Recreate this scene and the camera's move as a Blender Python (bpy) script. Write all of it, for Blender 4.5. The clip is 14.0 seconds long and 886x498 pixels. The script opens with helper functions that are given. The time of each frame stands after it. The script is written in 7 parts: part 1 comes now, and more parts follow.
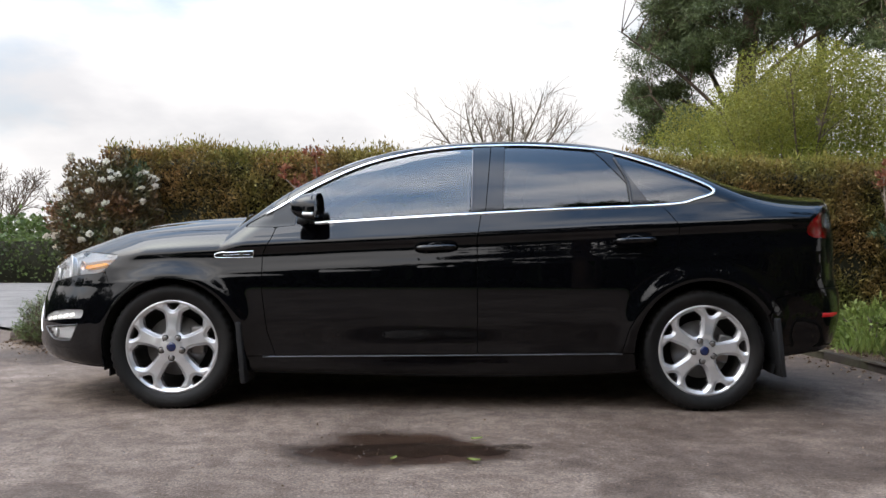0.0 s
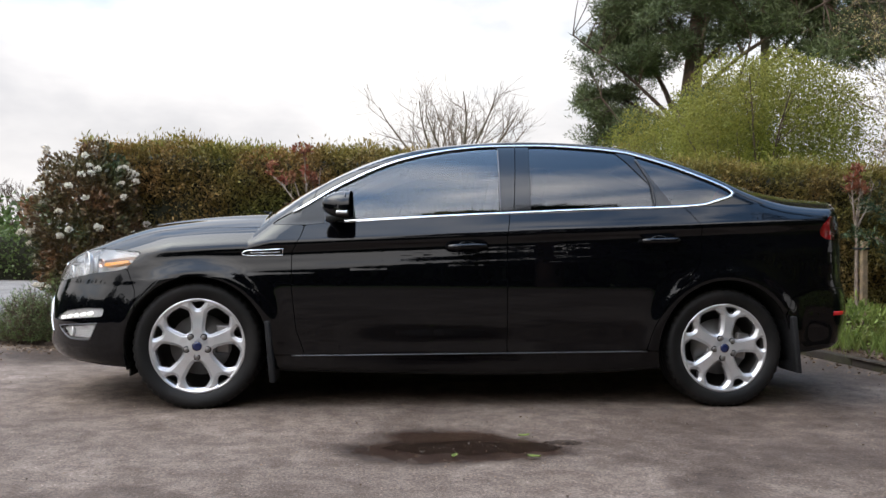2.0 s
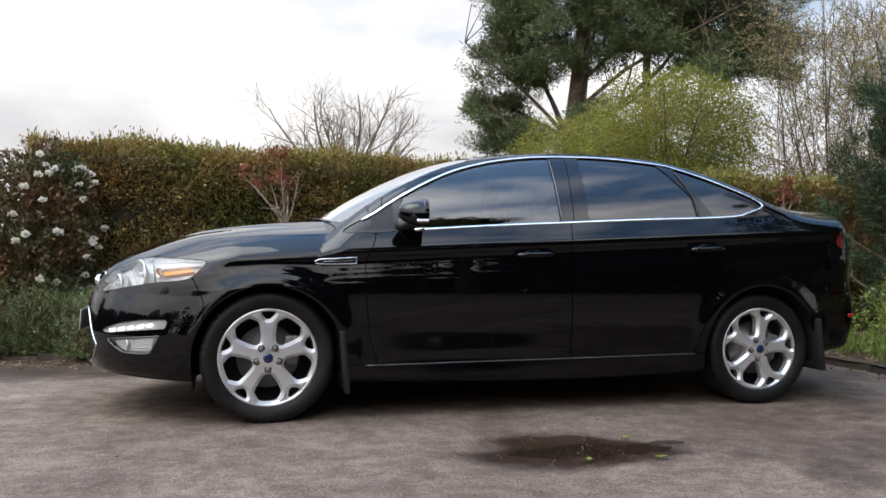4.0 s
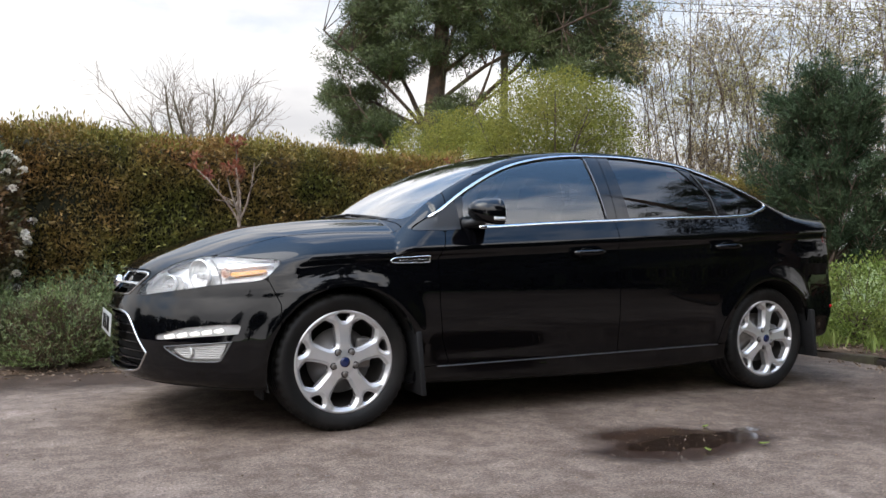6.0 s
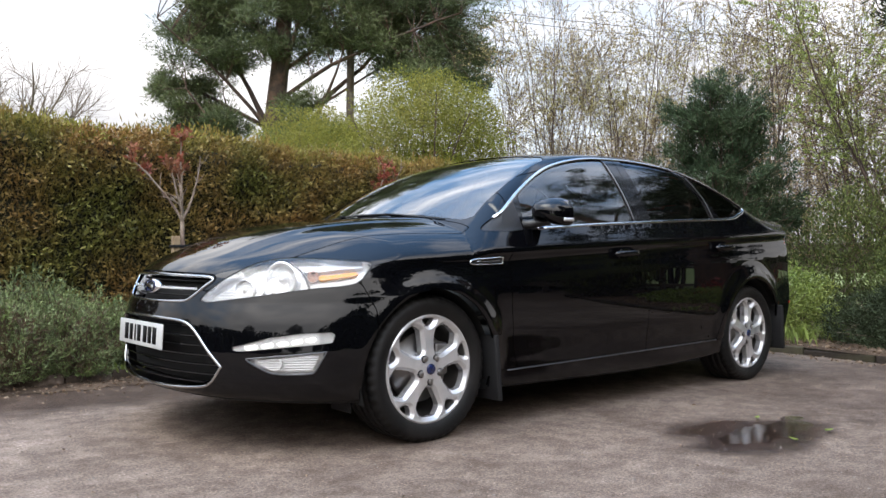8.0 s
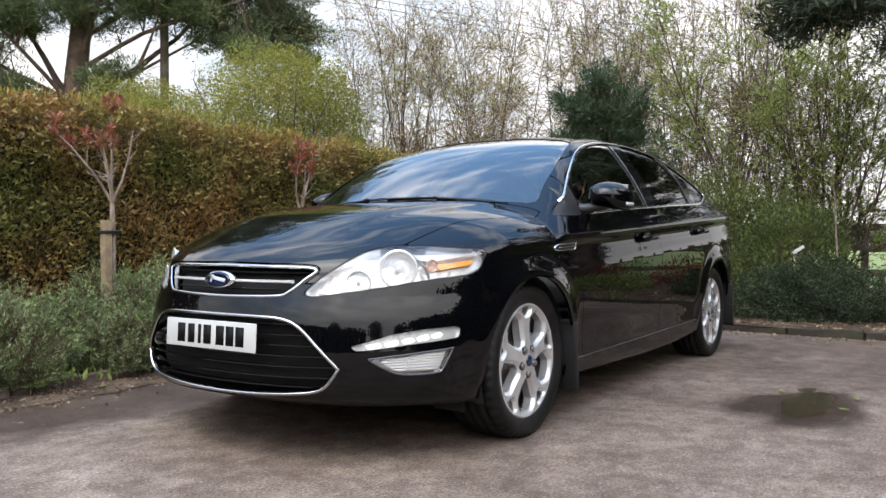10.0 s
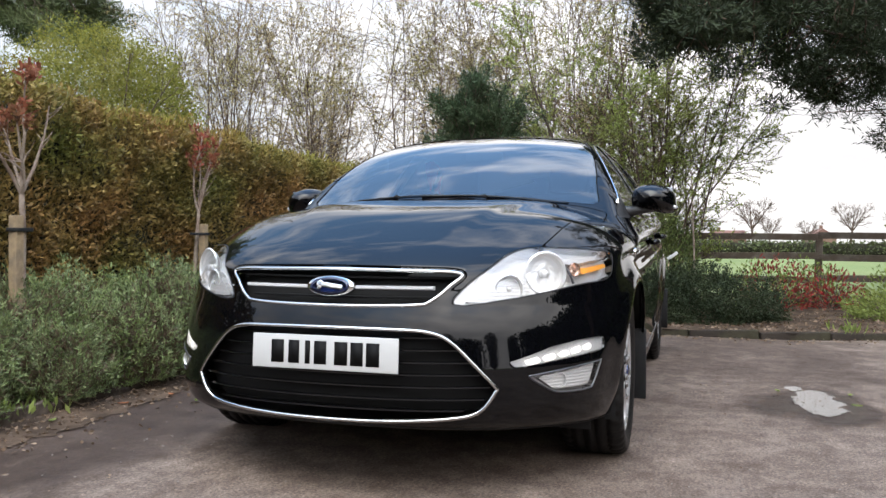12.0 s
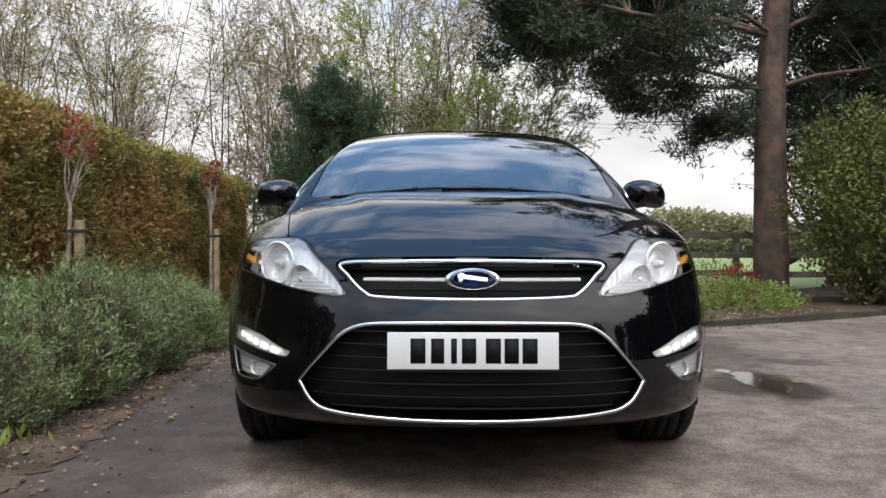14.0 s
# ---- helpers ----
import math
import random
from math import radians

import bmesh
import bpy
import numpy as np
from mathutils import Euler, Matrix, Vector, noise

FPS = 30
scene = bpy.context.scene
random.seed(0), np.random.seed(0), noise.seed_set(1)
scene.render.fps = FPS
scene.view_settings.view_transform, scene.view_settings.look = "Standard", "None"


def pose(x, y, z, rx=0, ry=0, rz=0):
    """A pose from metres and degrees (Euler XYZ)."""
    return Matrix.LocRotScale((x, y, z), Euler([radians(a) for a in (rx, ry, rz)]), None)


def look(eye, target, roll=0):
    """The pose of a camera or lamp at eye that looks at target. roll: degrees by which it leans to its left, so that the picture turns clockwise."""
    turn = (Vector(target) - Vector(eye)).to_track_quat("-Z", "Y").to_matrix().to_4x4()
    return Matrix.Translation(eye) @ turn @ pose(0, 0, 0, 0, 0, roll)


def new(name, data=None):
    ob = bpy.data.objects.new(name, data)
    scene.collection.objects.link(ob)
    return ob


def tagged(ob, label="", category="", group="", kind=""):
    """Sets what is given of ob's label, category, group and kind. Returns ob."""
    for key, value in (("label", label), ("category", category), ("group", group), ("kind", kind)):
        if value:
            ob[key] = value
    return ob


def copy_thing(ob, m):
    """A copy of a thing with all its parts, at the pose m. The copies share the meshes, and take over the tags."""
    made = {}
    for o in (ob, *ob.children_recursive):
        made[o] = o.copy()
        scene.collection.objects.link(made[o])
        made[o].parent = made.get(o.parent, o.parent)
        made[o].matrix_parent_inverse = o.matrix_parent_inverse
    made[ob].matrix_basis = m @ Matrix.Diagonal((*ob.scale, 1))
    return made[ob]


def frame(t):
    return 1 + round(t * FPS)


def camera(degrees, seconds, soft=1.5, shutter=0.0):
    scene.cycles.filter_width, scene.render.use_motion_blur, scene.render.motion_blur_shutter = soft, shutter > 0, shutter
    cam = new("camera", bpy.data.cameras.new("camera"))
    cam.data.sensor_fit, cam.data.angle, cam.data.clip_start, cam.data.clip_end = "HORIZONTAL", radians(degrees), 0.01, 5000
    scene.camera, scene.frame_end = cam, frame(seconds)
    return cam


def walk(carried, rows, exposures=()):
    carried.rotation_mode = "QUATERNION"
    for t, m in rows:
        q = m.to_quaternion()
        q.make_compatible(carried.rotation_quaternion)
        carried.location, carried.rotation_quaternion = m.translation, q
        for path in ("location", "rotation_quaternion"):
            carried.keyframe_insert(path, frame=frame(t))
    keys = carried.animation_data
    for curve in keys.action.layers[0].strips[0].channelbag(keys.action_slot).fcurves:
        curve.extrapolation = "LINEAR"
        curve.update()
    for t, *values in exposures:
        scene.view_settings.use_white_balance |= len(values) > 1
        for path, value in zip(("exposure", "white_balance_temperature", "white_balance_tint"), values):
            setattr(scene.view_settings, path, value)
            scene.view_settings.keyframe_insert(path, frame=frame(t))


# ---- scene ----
cam = camera(57.0, 14.0)
PATH = [
    (0, (0.118, -5.259, 0.826), (0.08, -3.259, 0.842), 0.1),
    (0.5, (0.095, -5.254, 0.807), (0.063, -3.255, 0.826), 0.2),
    (1, (0.002, -5.271, 0.814), (-0.008, -3.271, 0.828), 0.3),
    (1.5, (-0.155, -5.267, 0.82), (-0.112, -3.268, 0.831), 0.3),
    (2, (-0.393, -5.277, 0.828), (-0.272, -3.281, 0.84), 0.4),
    (2.2, (-0.487, -5.281, 0.811), (-0.354, -3.285, 0.831), 0.5),
    (4.5, (-1.872, -5.079, 0.869), (-1.284, -3.167, 0.878), 0.3),
    (5, (-2.183, -4.98, 0.882), (-1.498, -3.101, 0.882), 0.3),
    (5.5, (-2.472, -4.83, 0.854), (-1.693, -2.988, 0.864), 0.3),
    (6, (-2.776, -4.647, 0.881), (-1.88, -2.859, 0.882), 0.3),
    (6.5, (-3.058, -4.464, 0.875), (-2.065, -2.729, 0.882), 0.3),
    (7, (-3.324, -4.274, 0.891), (-2.244, -2.591, 0.894), 0.2),
    (7.5, (-3.597, -4.049, 0.881), (-2.397, -2.449, 0.888), 0.2),
    (8, (-3.838, -3.787, 0.873), (-2.534, -2.27, 0.88), 0.2),
    (8.2, (-3.913, -3.68, 0.858), (-2.573, -2.196, 0.868), 0.2),
    (10.5, (-4.75, -2.227, 0.889), (-3.004, -1.252, 0.854), -0.0),
    (11, (-4.833, -1.881, 0.875), (-3.015, -1.049, 0.853), 0.2),
    (11.5, (-4.856, -1.559, 0.875), (-2.99, -0.839, 0.851), 0.2),
    (12, (-4.876, -1.168, 0.86), (-2.966, -0.574, 0.842), 0.4),
    (12.5, (-4.891, -0.806, 0.852), (-2.942, -0.359, 0.833), 0.4),
    (13, (-4.913, -0.489, 0.844), (-2.937, -0.181, 0.822), 0.2),
    (13.5, (-4.92, -0.131, 0.834), (-2.924, 0.004, 0.817), 0.3),
    (14, (-4.922, 0.091, 0.817), (-2.922, 0.092, 0.806), 0.1),
]
EXPOSURES = [(t, e, 6650, 11) for t, e in ((0, 0.92), (5, 0.84), (6.5, 1.0), (8, 1.17), (10.5, 1.15), (12.5, 1.06), (14, 0.94))]
walk(cam, [(t, look(eye, target, roll)) for t, eye, target, roll in PATH], EXPOSURES)

# ---- world, sun ----
SUN_ELEV, SUN_AZ = radians(62), radians(282)   # azimuth clockwise from +y
world = bpy.data.worlds.new("world")
scene.world = world
world.use_nodes = True
wn, wl = world.node_tree.nodes, world.node_tree.links
wn.clear()
w_out = wn.new("ShaderNodeOutputWorld")
w_bg = wn.new("ShaderNodeBackground")
w_sky = wn.new("ShaderNodeTexSky")
w_sky.sky_type, w_sky.sun_disc = "NISHITA", False
w_sky.sun_elevation, w_sky.sun_rotation = SUN_ELEV, SUN_AZ
w_co = wn.new("ShaderNodeTexCoord")
w_map = wn.new("ShaderNodeMapping")
w_map.inputs["Scale"].default_value = (1.0, 1.0, 2.6)
w_n1 = wn.new("ShaderNodeTexNoise")
w_n1.inputs["Scale"].default_value, w_n1.inputs["Detail"].default_value, w_n1.inputs["Roughness"].default_value = 2.1, 9.0, 0.56
w_n2 = wn.new("ShaderNodeTexNoise")
w_n2.inputs["Scale"].default_value, w_n2.inputs["Detail"].default_value = 3.4, 8.0
w_r1 = wn.new("ShaderNodeValToRGB")
w_r1.color_ramp.elements[0].position, w_r1.color_ramp.elements[1].position = 0.30, 0.60
w_r2 = wn.new("ShaderNodeValToRGB")
w_r2.color_ramp.elements[0].position, w_r2.color_ramp.elements[1].position = 0.38, 0.60
w_r2.color_ramp.elements[0].color, w_r2.color_ramp.elements[1].color = (5.9, 5.98, 6.25, 1), (8.3, 8.25, 8.3, 1)
w_mix = wn.new("ShaderNodeMix")
w_mix.data_type = "RGBA"
wl.new(w_co.outputs["Generated"], w_map.inputs["Vector"])
wl.new(w_map.outputs["Vector"], w_n1.inputs["Vector"])
wl.new(w_map.outputs["Vector"], w_n2.inputs["Vector"])
# clouds stand closer together towards the horizon
w_hor = wn.new("ShaderNodeMath")
w_hor.operation = "MULTIPLY_ADD"
w_hor.inputs[1].default_value, w_hor.inputs[2].default_value = -0.50, 0.20
w_cov = wn.new("ShaderNodeMath")
w_sepc = wn.new("ShaderNodeSeparateXYZ")
wl.new(w_co.outputs["Generated"], w_sepc.inputs[0])
wl.new(w_sepc.outputs["Z"], w_hor.inputs[0])
wl.new(w_n1.outputs["Fac"], w_cov.inputs[0])
wl.new(w_hor.outputs[0], w_cov.inputs[1])
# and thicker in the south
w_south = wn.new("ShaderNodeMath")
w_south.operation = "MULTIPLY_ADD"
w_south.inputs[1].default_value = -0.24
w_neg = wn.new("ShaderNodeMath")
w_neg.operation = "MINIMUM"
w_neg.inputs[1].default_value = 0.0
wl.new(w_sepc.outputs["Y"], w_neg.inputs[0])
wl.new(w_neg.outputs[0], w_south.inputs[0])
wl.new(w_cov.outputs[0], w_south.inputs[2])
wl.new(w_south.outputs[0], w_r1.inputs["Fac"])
wl.new(w_n2.outputs["Fac"], w_r2.inputs["Fac"])
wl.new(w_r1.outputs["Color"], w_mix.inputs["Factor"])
w_tint = wn.new("ShaderNodeMix")
w_tint.data_type, w_tint.blend_type = "RGBA", "MULTIPLY"
w_tint.inputs["Factor"].default_value = 1.0
w_tint.inputs["B"].default_value = (0.78, 0.97, 1.0, 1)
wl.new(w_sky.outputs["Color"], w_tint.inputs["A"])
wl.new(w_tint.outputs["Result"], w_mix.inputs["A"])
wl.new(w_r2.outputs["Color"], w_mix.inputs["B"])
# an overcast sky is brighter overhead than at the horizon
w_sep = wn.new("ShaderNodeSeparateXYZ")
w_grad = wn.new("ShaderNodeMapRange")
w_grad.inputs["From Min"].default_value, w_grad.inputs["From Max"].default_value = 0.0, 1.0
w_grad.inputs["To Min"].default_value, w_grad.inputs["To Max"].default_value = 0.76, 4.6
w_mul = wn.new("ShaderNodeVectorMath")
w_mul.operation = "SCALE"
wl.new(w_co.outputs["Generated"], w_sep.inputs[0])
w_pow = wn.new("ShaderNodeMath")
w_pow.operation = "MULTIPLY"
wl.new(w_sep.outputs["Z"], w_pow.inputs[0])
wl.new(w_sep.outputs["Z"], w_pow.inputs[1])
wl.new(w_pow.outputs[0], w_grad.inputs["Value"])
wl.new(w_mix.outputs["Result"], w_mul.inputs[0])
# clouds away from the light are a little brighter than those before it
w_dot = wn.new("ShaderNodeVectorMath")
w_dot.operation = "DOT_PRODUCT"
w_dot.inputs[1].default_value = (-0.67, -0.74, 0.0)
w_lit = wn.new("ShaderNodeMapRange")
w_lit.interpolation_type = "SMOOTHSTEP"
w_lit.inputs["From Min"].default_value, w_lit.inputs["From Max"].default_value = 0.0, 1.0
w_lit.inputs["To Min"].default_value, w_lit.inputs["To Max"].default_value = 1.0, 1.7
w_both = wn.new("ShaderNodeMath")
w_both.operation = "MULTIPLY"
wl.new(w_co.outputs["Generated"], w_dot.inputs[0])
wl.new(w_dot.outputs["Value"], w_lit.inputs["Value"])
wl.new(w_grad.outputs["Result"], w_both.inputs[0])
wl.new(w_lit.outputs["Result"], w_both.inputs[1])
wl.new(w_both.outputs[0], w_mul.inputs["Scale"])
wl.new(w_mul.outputs["Vector"], w_bg.inputs["Color"])
wl.new(w_bg.outputs["Background"], w_out.inputs["Surface"])
w_bg.inputs["Strength"].default_value = 0.085

sun = new("sun", bpy.data.lights.new("sun", "SUN"))
sun.data.energy, sun.data.angle, sun.data.color = 0.95, radians(50), (1.0, 0.90, 0.78)
sun.matrix_world = look((0, 0, 30), (-30 * math.sin(SUN_AZ), -30 * math.cos(SUN_AZ), 30 - 30 * math.tan(SUN_ELEV)))

# ---- materials ----
def material(name, color, rough=0.6, metal=0.0, coat=0.0, var=0.0, scale=20.0, bump=0.0, bump_scale=80.0, island=0.0, spec=0.5,
             second=None, second_scale=3.0, second_at=(0.45, 0.6), objrand=0.0):
    """A procedural surface: base colour, large stains of a second colour, fine grain, bump; island/objrand: spread of brightness from piece to piece."""
    m = bpy.data.materials.new(name)
    m.use_nodes = True
    n, l = m.node_tree.nodes, m.node_tree.links
    b = n["Principled BSDF"]
    b.inputs["Roughness"].default_value, b.inputs["Metallic"].default_value = rough, metal
    b.inputs["Coat Weight"].default_value, b.inputs["Coat Roughness"].default_value = coat, 0.015
    b.inputs["Specular IOR Level"].default_value = spec
    co = n.new("ShaderNodeTexCoord")
    rgb = n.new("ShaderNodeRGB")
    rgb.outputs[0].default_value = (*color, 1)
    out = rgb.outputs[0]
    if second:
        t = n.new("ShaderNodeTexNoise")
        t.inputs["Scale"].default_value, t.inputs["Detail"].default_value = second_scale, 6.0
        l.new(co.outputs["Object"], t.inputs["Vector"])
        r = n.new("ShaderNodeValToRGB")
        r.color_ramp.elements[0].position, r.color_ramp.elements[1].position = second_at
        l.new(t.outputs["Fac"], r.inputs["Fac"])
        mx = n.new("ShaderNodeMix")
        mx.data_type = "RGBA"
        l.new(r.outputs["Color"], mx.inputs["Factor"])
        l.new(out, mx.inputs["A"])
        mx.inputs["B"].default_value = (*second, 1)
        out = mx.outputs["Result"]
    if var or island or objrand:
        h = n.new("ShaderNodeHueSaturation")
        l.new(out, h.inputs["Color"])
        add = None
        for src, amount in (("noise", var), ("island", island), ("object", objrand)):
            if not amount:
                continue
            if src == "noise":
                t = n.new("ShaderNodeTexNoise")
                t.inputs["Scale"].default_value, t.inputs["Detail"].default_value = scale, 6.0
                l.new(co.outputs["Object"], t.inputs["Vector"])
                v = t.outputs["Fac"]
            elif src == "island":
                v = n.new("ShaderNodeNewGeometry").outputs["Random Per Island"]
            else:
                v = n.new("ShaderNodeObjectInfo").outputs["Random"]
            k = n.new("ShaderNodeMath")
            k.operation = "MULTIPLY_ADD"
            l.new(v, k.inputs[0])
            k.inputs[1].default_value, k.inputs[2].default_value = 2 * amount, (1 - amount) if add is None else -amount
            if add is None:
                add = k.outputs[0]
            else:
                s = n.new("ShaderNodeMath")
                l.new(add, s.inputs[0])
                l.new(k.outputs[0], s.inputs[1])
                add = s.outputs[0]
        l.new(add, h.inputs["Value"])
        out = h.outputs["Color"]
    l.new(out, b.inputs["Base Color"])
    if bump:
        t = n.new("ShaderNodeTexNoise")
        t.inputs["Scale"].default_value, t.inputs["Detail"].default_value = bump_scale, 5.0
        l.new(co.outputs["Object"], t.inputs["Vector"])
        u = n.new("ShaderNodeBump")
        u.inputs["Strength"].default_value, u.inputs["Distance"].default_value = bump, 0.01
        l.new(t.outputs["Fac"], u.inputs["Height"])
        l.new(u.outputs["Normal"], b.inputs["Normal"])
    return m


def leaf_material(name, color, second, island=0.35, rough=0.55, trans=0.25, scale=0.9, objrand=0.0):
    """Leaves: two hues in large drifts, brightness from leaf to leaf, and light through the blade."""
    m = material(name, color, rough, second=second, second_scale=scale, second_at=(0.35, 0.65), island=island, spec=0.3, objrand=objrand)
    n, l = m.node_tree.nodes, m.node_tree.links
    b = n["Principled BSDF"]
    tr = n.new("ShaderNodeBsdfTranslucent")
    mix = n.new("ShaderNodeMixShader")
    mix.inputs[0].default_value = trans
    l.new(b.inputs["Base Color"].links[0].from_socket, tr.inputs["Color"])
    l.new(b.outputs[0], mix.inputs[1])
    l.new(tr.outputs[0], mix.inputs[2])
    l.new(mix.outputs[0], n["Material Output"].inputs["Surface"])
    return m


def glass_material(name, tint, rough=0.0, gain=2.1):
    """A thin pane: gloss by Fresnel over tinted see-through."""
    m = bpy.data.materials.new(name)
    m.use_nodes = True
    n, l = m.node_tree.nodes, m.node_tree.links
    n.remove(n["Principled BSDF"])
    fr = n.new("ShaderNodeFresnel")
    fr.inputs["IOR"].default_value = 1.52
    mul = n.new("ShaderNodeMath")
    mul.operation = "MULTIPLY_ADD"
    mul.inputs[1].default_value, mul.inputs[2].default_value = gain, 0.01
    mul.use_clamp = True
    gl = n.new("ShaderNodeBsdfGlossy")
    gl.inputs["Roughness"].default_value = rough
    tr = n.new("ShaderNodeBsdfTransparent")
    tr.inputs["Color"].default_value = (*tint, 1)
    mix = n.new("ShaderNodeMixShader")
    l.new(fr.outputs[0], mul.inputs[0])
    l.new(mul.outputs[0], mix.inputs[0])
    l.new(tr.outputs[0], mix.inputs[1])
    l.new(gl.outputs[0], mix.inputs[2])
    l.new(mix.outputs[0], n["Material Output"].inputs["Surface"])
    return m


PAINT = material("black_paint", (0.0016, 0.0017, 0.0024), 0.4, 0.0, coat=1.0, bump=0.003, bump_scale=3.0, spec=0.0)
BLACK_TRIM = material("black_trim", (0.012, 0.012, 0.013), 0.45, bump=0.15, bump_scale=400, var=0.15)
PIANO = material("gloss_black_trim", (0.004, 0.004, 0.005), 0.12, spec=0.4, coat=0.3, bump=0.004, bump_scale=6)
INNER = material("shut_gap", (0.003, 0.003, 0.003), 0.9, var=0.1)
SATIN_CHROME = material("satin_chrome", (0.52, 0.525, 0.53), 0.16, 1.0, bump=0.01, bump_scale=30)
CHROME = material("chrome", (0.78, 0.79, 0.80), 0.10, 1.0, bump=0.01, bump_scale=30)
ALLOY = material("silver_alloy", (0.66, 0.66, 0.67), 0.20, 0.6, coat=0.5, var=0.05, scale=9, bump=0.02, bump_scale=500, second=(0.52, 0.49, 0.46), second_scale=9, second_at=(0.58, 0.85))
RUBBER = material("tyre_rubber", (0.007, 0.0068, 0.0068), 0.5, spec=0.25, var=0.3, scale=14, bump=0.25, bump_scale=200, second=(0.013, 0.012, 0.0115), second_scale=6)
PLASTIC = material("rough_black_plastic", (0.014, 0.014, 0.015), 0.65, spec=0.25, bump=0.3, bump_scale=500, var=0.2)
PAINT.node_tree.nodes["Principled BSDF"].inputs["Coat IOR"].default_value = 1.44
GLASS = glass_material("car_glass", (0.10, 0.115, 0.11), gain=1.8)
FRONT_GLASS = glass_material("front_door_glass", (0.46, 0.52, 0.50), gain=2.5)
SCREEN = glass_material("windscreen_glass", (0.55, 0.64, 0.63), gain=2.4)
CLEAR = glass_material("lamp_cover", (0.97, 0.975, 0.98), gain=1.0)
REFLECTOR = material("lamp_reflector", (0.76, 0.765, 0.775), 0.20, 0.35, bump=0.45, bump_scale=16)
def fluted(m, scale, strength, way="Y"):
    """Vertical flutes pressed into a lamp's reflector."""
    n, l = m.node_tree.nodes, m.node_tree.links
    w = n.new("ShaderNodeTexWave")
    w.bands_direction = way
    w.inputs["Scale"].default_value, w.inputs["Distortion"].default_value, w.inputs["Detail Scale"].default_value = scale, 1.5, 3.0
    l.new(n.new("ShaderNodeTexCoord").outputs["Object"], w.inputs["Vector"])
    u = n.new("ShaderNodeBump")
    u.inputs["Strength"].default_value, u.inputs["Distance"].default_value = strength, 0.01
    l.new(w.outputs["Fac"], u.inputs["Height"])
    l.new(u.outputs["Normal"], n["Principled BSDF"].inputs["Normal"])


MIRROR_BOWL = material("faceted_lamp_bowl", (0.86, 0.865, 0.87), 0.32, 0.5, bump=0.25, bump_scale=45)
# mirror toned down to stand for the dark car side it reflects
MIRROR_GLASS = material("dim_reflection_glass", (0.22, 0.23, 0.25), 0.03, 1.0)
PINK_BOWL = material("tinted_indicator_bowl", (0.86, 0.64, 0.54), 0.12, 0.8, bump=0.2, bump_scale=40)
AMBER = material("amber_lens", (0.97, 0.42, 0.07), 0.25, coat=0.5, bump=0.2, bump_scale=200)
RED_LENS = material("red_lens", (0.60, 0.010, 0.014), 0.2, coat=0.3, bump=0.1, bump_scale=120)
FOG_LENS = material("ribbed_fog_lens", (0.90, 0.905, 0.91), 0.22, 0.15, coat=0.6, bump=0.3, bump_scale=120)
CLEAR_LENS = material("ribbed_clear_lens", (0.62, 0.625, 0.635), 0.20, 0.4, coat=0.6, bump=0.35, bump_scale=140)
BRIGHT_BAR = material("bright_satin_bar", (0.82, 0.82, 0.83), 0.2, 0.4, coat=0.5, bump=0.01)
fluted(CLEAR_LENS, 26.0, 0.2, "Z")
fluted(FOG_LENS, 30.0, 0.35, "Z")
fluted(MIRROR_BOWL, 22.0, 0.5)
fluted(REFLECTOR, 14.0, 0.12)
PLATE = material("white_number_plate", (0.48, 0.48, 0.47), 0.35, coat=0.3, var=0.05, scale=6)
PLATE_INK = material("black_plate_bar", (0.006, 0.006, 0.006), 0.6, var=0.1, spec=0.1)
BADGE_BLUE = material("blue_enamel", (0.006, 0.014, 0.065), 0.15, coat=0.8, var=0.1)
CLOTH = material("charcoal_cloth", (0.03, 0.03, 0.032), 0.9, var=0.3, scale=60, bump=0.3, bump_scale=300)
SATIN = material("satin_grey_trim", (0.13, 0.13, 0.14), 0.35, 0.7, var=0.1)
# barrel coloured dark to stand for the shade between the spokes
BARREL = material("shade_dark_barrel", (0.050, 0.047, 0.044), 0.5, 0.3, var=0.3, scale=12)
DISC = material("brake_disc_steel", (0.20, 0.19, 0.18), 0.4, 0.8, var=0.3, scale=12)
LED = bpy.data.materials.new("daytime_led")
LED.use_nodes = True
LED.node_tree.nodes["Principled BSDF"].inputs["Base Color"].default_value = (0.9, 0.9, 0.9, 1)
LED.node_tree.nodes["Principled BSDF"].inputs["Emission Color"].default_value = (1.0, 0.96, 0.9, 1)
LED.node_tree.nodes["Principled BSDF"].inputs["Emission Strength"].default_value = 0.35

# ---- building tools ----
def part(name, data, mat, parent=None, label="", smooth=True):
    """Links a bmesh or a mesh as one object, under a thing or a part."""
    if isinstance(data, bmesh.types.BMesh):
        me = bpy.data.meshes.new(name)
        data.normal_update()
        data.to_mesh(me)
        data.free()
        if smooth:
            me.shade_smooth()
    else:
        me = data
    if mat and not me.materials:
        me.materials.append(mat)
    ob = new(name, me)
    if parent:
        ob.parent = parent
    if label:
        ob["label"] = label
    return ob


def thing(name, label, category, group="", kind="", at=(0, 0, 0), turn=0.0):
    ob = tagged(new(name), label, category, group, kind)
    ob.matrix_basis = pose(*at, 0, 0, turn)
    ob.empty_display_size = 0.1
    return ob


def mesh_from(name, verts, faces, smooth=True, normals=None):
    me = bpy.data.meshes.new(name)
    me.from_pydata([tuple(v) for v in verts], [], [tuple(f) for f in faces])
    me.update()
    if smooth:
        me.shade_smooth()
    if normals is not None:
        me.normals_split_custom_set_from_vertices([tuple(v) for v in normals])
    return me


